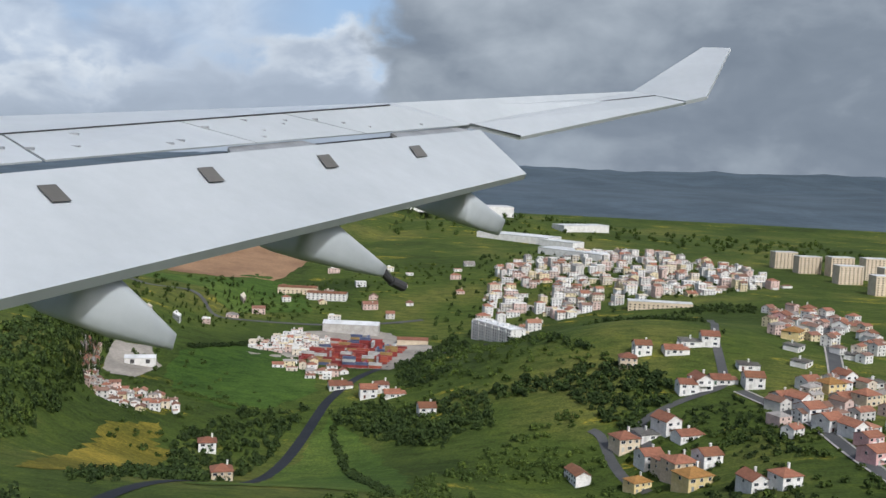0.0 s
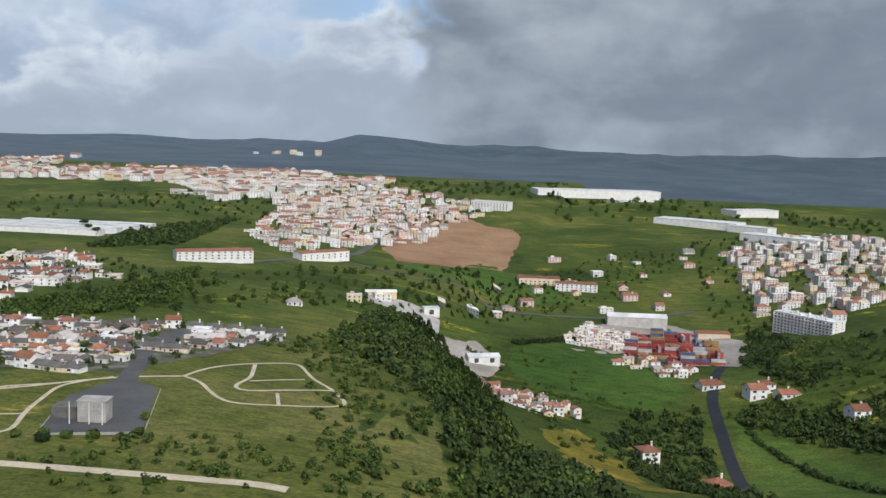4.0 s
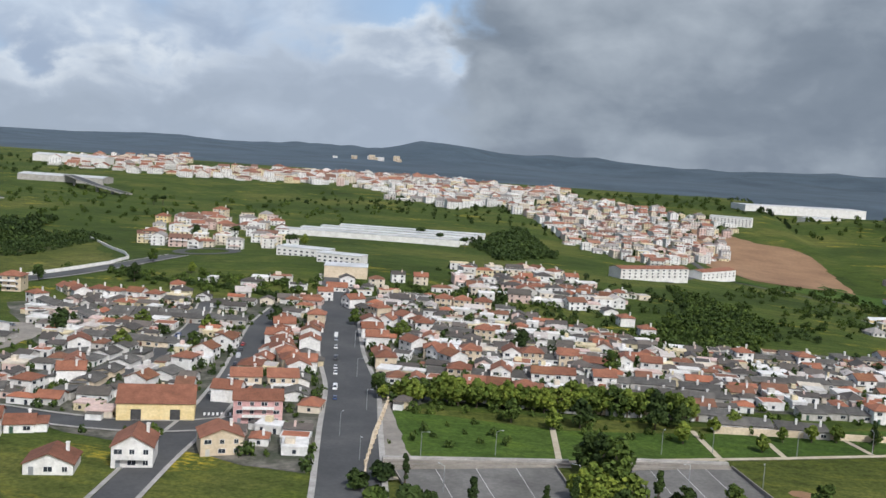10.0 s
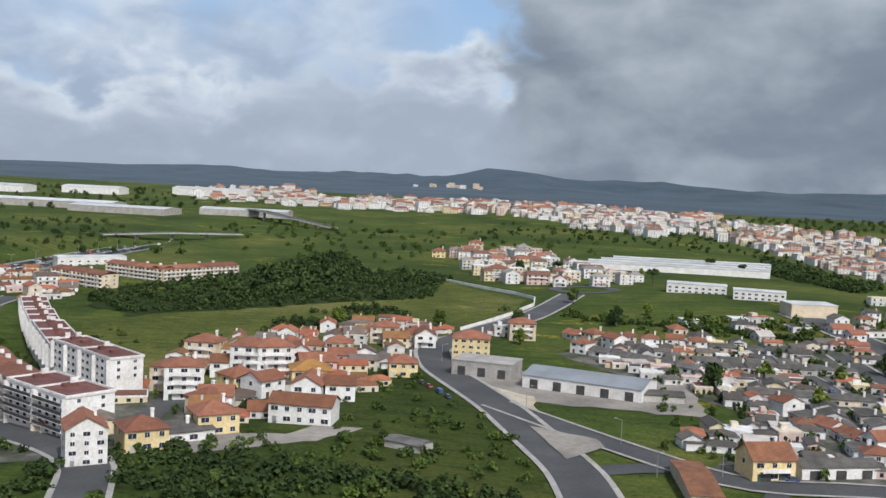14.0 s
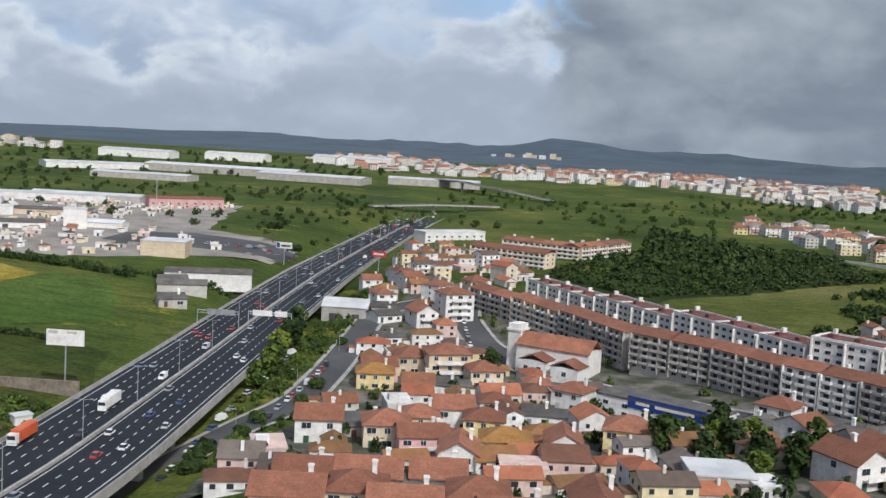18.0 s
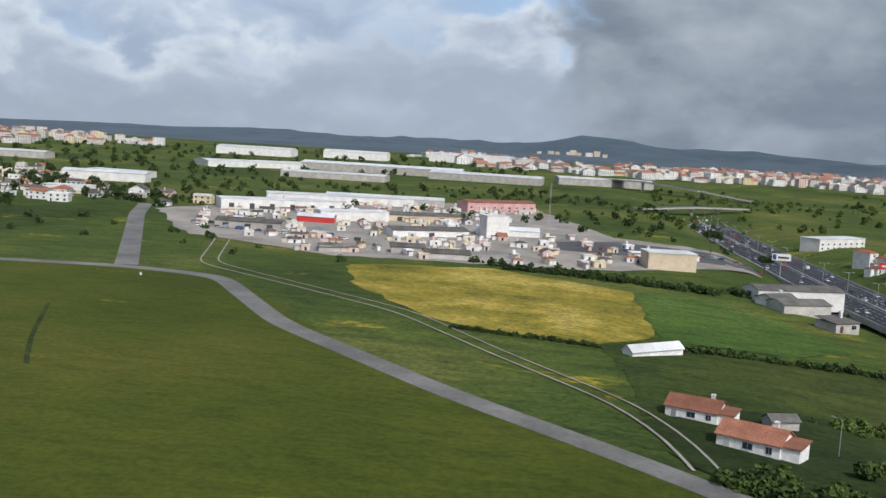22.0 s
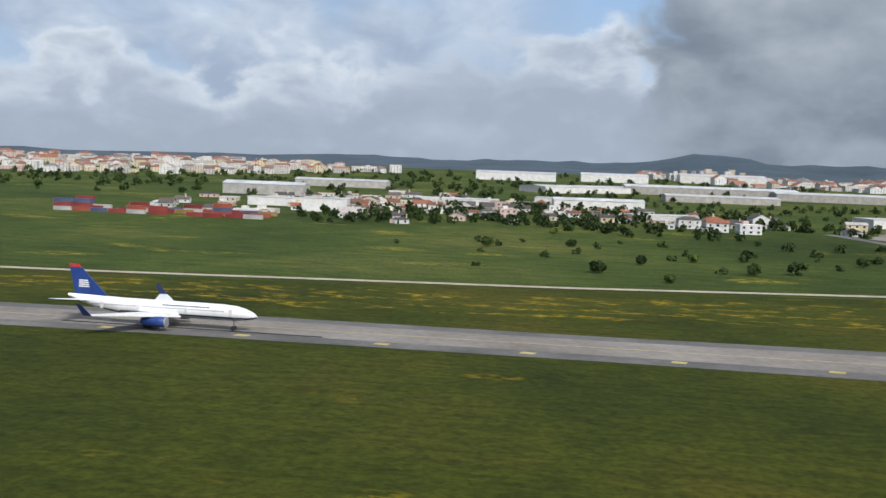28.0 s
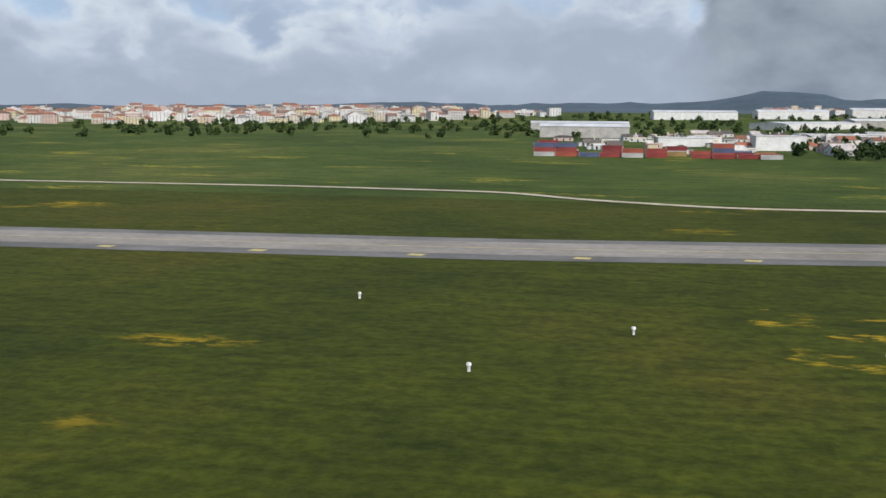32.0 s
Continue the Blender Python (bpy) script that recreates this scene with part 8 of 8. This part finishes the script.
def tube_body(prof, n, cz, side=None):
    g = Geo()
    for x, r, dz in prof:
        for i in range(n):
            a = 6.2832 * i / n
            g.v.append((x, r * math.cos(a), cz + dz + r * math.sin(a)))
    for k in range(len(prof) - 1):
        for i in range(n):
            j = (i + 1) % n
            g.f.append((k * n + i, (k + 1) * n + i, (k + 1) * n + j, k * n + j))
    g.f += [tuple(range(n - 1, -1, -1)), tuple(range((len(prof) - 1) * n, len(prof) * n))]
    if side is None:
        g.m = [0] * len(g.f)
    else:
        g.m = []
        for f in g.f:
            z = sum(g.v[i][2] for i in f) / len(f) - cz
            g.m.append(1 if -.62 < z < -.38 else (2 if z <= -.62 else 0))
    return g


CZ = 2.05
fus = part("fuselage", tube_body(prof, 28, CZ, True), t, plane_white, navy_paint, galvanised)
fus.data.shade_smooth()
g = Geo()
for i in range(56):
    x = 3.6 + i * .295
    if 9.0 < x < 9.5 or 14.9 < x < 15.4:
        continue
    z0 = CZ + .22
    yy = math.sqrt(R * R - .22 ** 2)
    for s in (-1, 1):
        g.box(x, s * yy - .015, z0 - .06, x + .12, s * yy + .015, z0 + .07)
part("cabin_windows", g, t, dark_trim)["kind"] = "stuff"
g = Geo()
for s in (-1, 1):
    g.hexa([(22.4, s * .58, CZ + .1), (23.05, s * .36, CZ + .02), (23.1, s * .2, CZ + .1), (22.5, s * .4, CZ + .1)], [(22.35, s * .5, CZ + .32), (22.85, s * .3, CZ + .26), (22.9, s * .15, CZ + .26), (22.4, s * .3, CZ + .32)])
part("cockpit_window", g, t, dark_trim)
for x in (4.6, 9.2, 15.1, 20.6):
    g = Geo()
    g.box(x, -.955, CZ - .3, x + .42, -.935, CZ + .5)
    part("cabin_door", g, t, frame_white)
for x0, x1 in ((12.4, 13.0), (13.25, 18.2)):
    g = Geo()
    k = x0
    while k < x1:
        g.box(k, -.83, CZ + .48, k + .3, -.79, CZ + .62)
        k += .42
    part("lettering", g, t, navy_paint)


def wing_solid(root_le, root_te, tip_le, tip_te, thick_root, thick_tip):
    g = Geo()
    (a, b, c, d) = root_le, root_te, tip_te, tip_le
    off = (thick_root, thick_root * .5, thick_tip * .5, thick_tip)
    g.hexa([(p[0], p[1], p[2] - o / 2) for p, o in zip((a, b, c, d), off)], [(p[0], p[1], p[2] + o / 2) for p, o in zip((a, b, c, d), off)])
    return g


for s in (-1, 1):
    wg = part("wing", wing_solid((14.6, s * .6, CZ - .55), (9.6, s * .6, CZ - .6), (8.2, s * 9.4, CZ + .25), (7.2, s * 9.4, CZ + .25), .55, .12), t, plane_white)
    g = Geo()
    g.hexa([(7.2, s * 9.4, CZ + .2), (8.2, s * 9.4, CZ + .2), (8.2, s * 9.5, CZ + .2), (7.2, s * 9.5, CZ + .2)], [(6.5, s * 9.75, CZ + 1.5), (7.0, s * 9.75, CZ + 1.5), (7.0, s * 9.8, CZ + 1.5), (6.5, s * 9.8, CZ + 1.5)])
    part("winglet", g, wg, navy_paint)
    part("tailplane", wing_solid((3.2, s * .3, CZ + .55), (1.2, s * .3, CZ + .5), (.5, s * 3.8, CZ + .95), (-.3, s * 3.8, CZ + .95), .22, .08), t, plane_white)
    e = tube_body([(11.0, .35, 0), (11.5, .5, 0), (13.0, .62, 0), (14.0, .6, 0), (14.05, .5, 0)], 18, 1.0)
    e.v = [(x, y + s * 3.3, z) for x, y, z in e.v]
    en = part("engine", e, t, blue_paint)
    en.data.shade_smooth()
    g = Geo()
    g.tube((13.98, s * 3.3, 1.0), (14.12, s * 3.3, 1.0), .61, .57, 18)
    part("engine_lip", g, en, galvanised)
    g = Geo()
    g.box(11.4, s * 3.3 - .08, 1.4, 13.2, s * 3.3 + .08, 1.75)
    part("pylon", g, t, plane_white)
g = Geo()
g.hexa([(1.0, -.12, CZ + .8), (5.2, -.12, CZ + .9), (5.2, .12, CZ + .9), (1.0, .12, CZ + .8)], [(.2, -.05, CZ + 4.3), (1.7, -.05, CZ + 4.3), (1.7, .05, CZ + 4.3), (.2, .05, CZ + 4.3)])
tf = part("tail_fin", g, t, blue_paint)
g = Geo()
g.hexa([(.2, -.05, CZ + 4.3), (1.7, -.05, CZ + 4.3), (1.7, .05, CZ + 4.3), (.2, .05, CZ + 4.3)], [(.08, -.04, CZ + 4.7), (1.35, -.04, CZ + 4.7), (1.35, .04, CZ + 4.7), (.08, .04, CZ + 4.7)])
part("fin_tip", g, tf, red_paint)
g = Geo()
for i in range(4):
    g.box(1.4, -.125, CZ + 2.0 + i * .24, 2.75 - i * .06, -.1, CZ + 2.14 + i * .24)
part("tail_emblem", g, tf, plane_white)
for x, y, n in ((20.9, 0, 1), (11.2, 1.9, 2), (11.2, -1.9, 2)):
    g = Geo()
    g.tube((x, y, .3), (x, y, 1.5), .09, .11, 8)
    part("gear_leg", g, t, galvanised)
    for k in range(n):
        for q in (-.22, .22):
            put("wheel", BIG_WHEEL, t, x + (k - (n - 1) / 2) * .6, y + q, .28, 0)


# ---- wing of a low-flying airliner over the valley ----
EYE0 = pose(1216.02, 0.00, 72.34, 84.43, -2.45, 12.64)
wing_paint = surface("wing_grey_white", [(0.3, (0.36, 0.385, 0.40)), (0.7, (0.42, 0.445, 0.46))], 0.6, 0.42, fine=7, fine_amount=0.07, vary=0.0, bump=0)
airliner_wing = thing("airliner_wing", "grey-white airliner wing with flaps lowered and an upswept winglet", "aeroplane wing", "", EYE0)


def plank(a, b, c, d, thick):
    """A panel between four corners, given depth below it."""
    n = (Vector(b) - Vector(a)).cross(Vector(d) - Vector(a)).normalized() * thick
    if n.y < 0:
        n = -n
    g = Geo()
    g.hexa([tuple(Vector(p) - n) for p in (a, b, c, d)], [a, b, c, d])
    return g


def between(p, q, k):
    return tuple(u + (v - u) * k for u, v in zip(p, q))


LE_ROOT, LE_MID, LE_TIP = (-3.751, 0.882, -7.028), (-0.537, 1.654, -11.655), (3.139, 2.591, -16.945)
SPAR_ROOT, SPAR_MID = (-3.14, 0.606, -5.882), (-0.564, 1.525, -10.955)
HINGE_ROOT, HINGE_OUT = (-2.79, 0.387, -5.226), (0.309, 1.477, -12.248)
FL_ROOT, FL_OUT = (-2.748, 0.327, -5.148), (0.448, 1.433, -12.391)
FT_ROOT, FT_OUT = (-2.252, -0.31, -4.219), (0.921, 0.827, -11.351)
AIL_ROOT, AIL_IN, AIL_TIP, AIL_OUT = (0.316, 1.703, -13.116), (0.938, 1.352, -12.4), (3.809, 2.308, -16.2), (3.379, 2.436, -16.4)
part("wing_box", plank(SPAR_ROOT, SPAR_MID, LE_MID, LE_ROOT, .10), airliner_wing, wing_paint)
part("outer_wing", plank(between(HINGE_OUT, AIL_ROOT, .05), AIL_OUT, LE_TIP, LE_MID, .08), airliner_wing, wing_paint)
part("wing_skin", plank(between(HINGE_OUT, SPAR_MID, .01), between(HINGE_OUT, AIL_ROOT, .05), LE_MID, SPAR_MID, .08), airliner_wing, wing_paint)
for k0, k1 in ((0, .13), (.134, .42), (.424, .66), (.664, 1.0)):
    part("spoiler", plank(between(HINGE_ROOT, HINGE_OUT, k0), between(HINGE_ROOT, HINGE_OUT, k1), between(SPAR_ROOT, SPAR_MID, k1), between(SPAR_ROOT, SPAR_MID, k0), .012), airliner_wing, wing_paint)
part("aileron", plank(between(HINGE_OUT, AIL_ROOT, .1), AIL_IN, AIL_TIP, AIL_OUT, .05), airliner_wing, wing_paint)
flap_ob = part("flap", plank(FT_ROOT, FT_OUT, FL_OUT, FL_ROOT, .07), airliner_wing, wing_paint)
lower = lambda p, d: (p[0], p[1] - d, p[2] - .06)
# dark sheet sunk in the cove, standing in for the shade of the gap
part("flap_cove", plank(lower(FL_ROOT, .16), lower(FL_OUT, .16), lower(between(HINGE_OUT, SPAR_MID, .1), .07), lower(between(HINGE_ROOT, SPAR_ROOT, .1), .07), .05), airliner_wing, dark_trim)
for k0, k1 in ((.36, .52), (.72, .96)):
    part("cove_shutter", plank(between(FL_ROOT, FL_OUT, k0), between(FL_ROOT, FL_OUT, k1), lower(between(HINGE_ROOT, HINGE_OUT, k1 - .01), .01), lower(between(HINGE_ROOT, HINGE_OUT, k0 + .01), .01), .03), airliner_wing, galvanised)
g = Geo()
W = (3.13, 2.599, -17.0), (4.653, 3.619, -18.5), (5.077, 3.551, -18.2), (4.139, 2.398, -16.207), (3.804, 2.323, -16.181)
g.face(W)
away = (Vector(W[1]) - Vector(W[0])).cross(Vector(W[2]) - Vector(W[0])).normalized() * .06
away = away if away.dot(Vector(W[0])) > 0 else -away
back = [tuple(Vector(p) + away) for p in W]
g.face(back[::-1])
for i in range(5):
    j = (i + 1) % 5
    g.face([W[j], W[i], back[i], back[j]])
part("winglet", g, airliner_wing, wing_paint)
for a, b, c, e in (((-2.292, .360, -5.818), (-2.23, .374, -5.941), (-2.109, .276, -5.857), (-2.173, .264, -5.738)), ((-1.705, .564, -7.152), (-1.633, .584, -7.302), (-1.518, .476, -7.179), (-1.592, .459, -7.034)),
                   ((-1.053, .784, -8.613), (-.971, .809, -8.792), (-.869, .689, -8.615), (-.951, .666, -8.444)), ((-.335, 1.017, -10.201), (-.239, 1.051, -10.419), (-.151, .922, -10.192), (-.247, .892, -9.985))):
    part("flap_patch", plank(a, b, c, e, .004), flap_ob, shoulder)
for a, b in ((AIL_ROOT, AIL_OUT), (SPAR_ROOT, SPAR_MID), (between(HINGE_OUT, AIL_ROOT, .1), AIL_IN)):
    g = Geo()
    g.tube((a[0], a[1] + .004, a[2] + .01), (b[0], b[1] + .004, b[2] + .01), .005, .008, 5)
    part("panel_joint", g, airliner_wing, dark_trim)
rv = random.Random(9)
for _ in range(16):
    k, q = rv.uniform(.1, .95), rv.uniform(.1, .9)
    p = between(between(HINGE_ROOT, HINGE_OUT, k), between(SPAR_ROOT, SPAR_MID, k), q)
    g = Geo()
    g.box(p[0] - .03, p[1] - .004, p[2] - .015, p[0] + .03, p[1] + .012, p[2] + .015)
    part("access_cover", g, airliner_wing, galvanised)


def canoe(stations, label):
    """A flap-track fairing: an oval pod through upper and lower edge points, front to tail."""
    g = Geo()
    n = 14
    rows_in = [(Vector(u), Vector(v)) for u, v in stations]
    fine = []
    for (u0, v0), (u1, v1) in zip(rows_in, rows_in[1:]):
        fine += [(u0.lerp(u1, k / 3), v0.lerp(v1, k / 3)) for k in range(3)]
    fine.append(rows_in[-1])
    for u, v in fine:
        c, h = (u + v) / 2, (u - v) / 2
        w = Vector((.25, 0, 1)).normalized() * max(.03, h.length * .62)
        for j in range(n):
            a = 6.2832 * j / n
            ca, sa = math.cos(a), math.sin(a)
            g.v.append(tuple(c + h * math.copysign(abs(ca) ** .75, ca) + w * math.copysign(abs(sa) ** .75, sa)))
    for i in range(len(fine) - 1):
        for j in range(n):
            a, b = i * n + j, i * n + (j + 1) % n
            g.f.append((a, b, b + n, a + n))
    g.f += [tuple(range(n - 1, -1, -1)), tuple(range((len(fine) - 1) * n, len(fine) * n))]
    g.m = [0] * len(g.f)
    ob = part("flap_track_fairing", g, airliner_wing, wing_paint, label=label)
    ob.data.shade_smooth()


POD = "grey-white pointed flap-track fairing"
canoe((((-2.447, -.252, -5.905), (-2.447, -.272, -5.905)), ((-2.176, -.194, -5.72), (-2.238, -.351, -5.72)), ((-1.912, -.118, -5.504), (-1.958, -.41, -5.504)), ((-1.779, -.138, -5.608), (-1.825, -.482, -5.608)), ((-1.637, -.31, -5.722), (-1.706, -.524, -5.722)), ((-1.527, -.489, -5.915), (-1.553, -.58, -5.915))), POD)
canoe((((-1.635, .102, -8.474), (-1.635, .079, -8.474)), ((-1.302, .164, -8.083), (-1.347, -.018, -8.083)), ((-1.007, .257, -7.686), (-1.049, -.084, -7.686)), ((-.845, .226, -7.789), (-.871, -.128, -7.789)), ((-.634, .031, -8.034), (-.687, -.181, -8.034)), ((-.457, -.137, -8.332), (-.489, -.228, -8.332))), POD)
canoe((((-.409, .523, -10.964), (-.409, .487, -10.964)), ((-.11, .554, -10.531), (-.15, .364, -10.531)), ((.202, .651, -10.238), (.135, .258, -10.238)), ((.247, .583, -10.225), (.213, .235, -10.225)), ((.446, .44, -10.435), (.377, .183, -10.435)), ((.644, .313, -10.78), (.573, .142, -10.78))), POD)
g = Geo()
g.tube((-.484, -.187, -8.327), (-.423, -.258, -8.398), .04, .03, 10)
g.tube((-.423, -.258, -8.398), (-.326, -.312, -8.508), .042, .042, 10)
part("fuel_jettison_pipe", g, airliner_wing, rubber, label="black fuel jettison pipe")

# ---- the valley and all that stands in it take their final place ----
def shifted(me):
    n = len(me.vertices)
    co = np.empty(n * 3)
    me.vertices.foreach_get("co", co)
    co = co.reshape(-1, 3)
    co += settle(co[:, 0], co[:, 1]).T
    me.vertices.foreach_set("co", co.ravel())
    me.update()


moved = set()
for ob in list(scene.objects):
    if ob.parent or ob.type not in ("MESH", "EMPTY") or ob in (airliner_wing, backdrop):
        continue
    at = ob.matrix_basis.translation
    if abs(at.x) + abs(at.y) > 1.0:
        ob.matrix_basis = Matrix.Translation(settle(np.array([at.x]), np.array([at.y]))[:, 0]) @ ob.matrix_basis
        continue
    for piece in [ob] + list(ob.children_recursive):
        if piece.type == "MESH" and piece.data.name not in moved and piece.data.vertices and max(c[0] for c in piece.bound_box) > 940:
            moved.add(piece.data.name)
            shifted(piece.data)
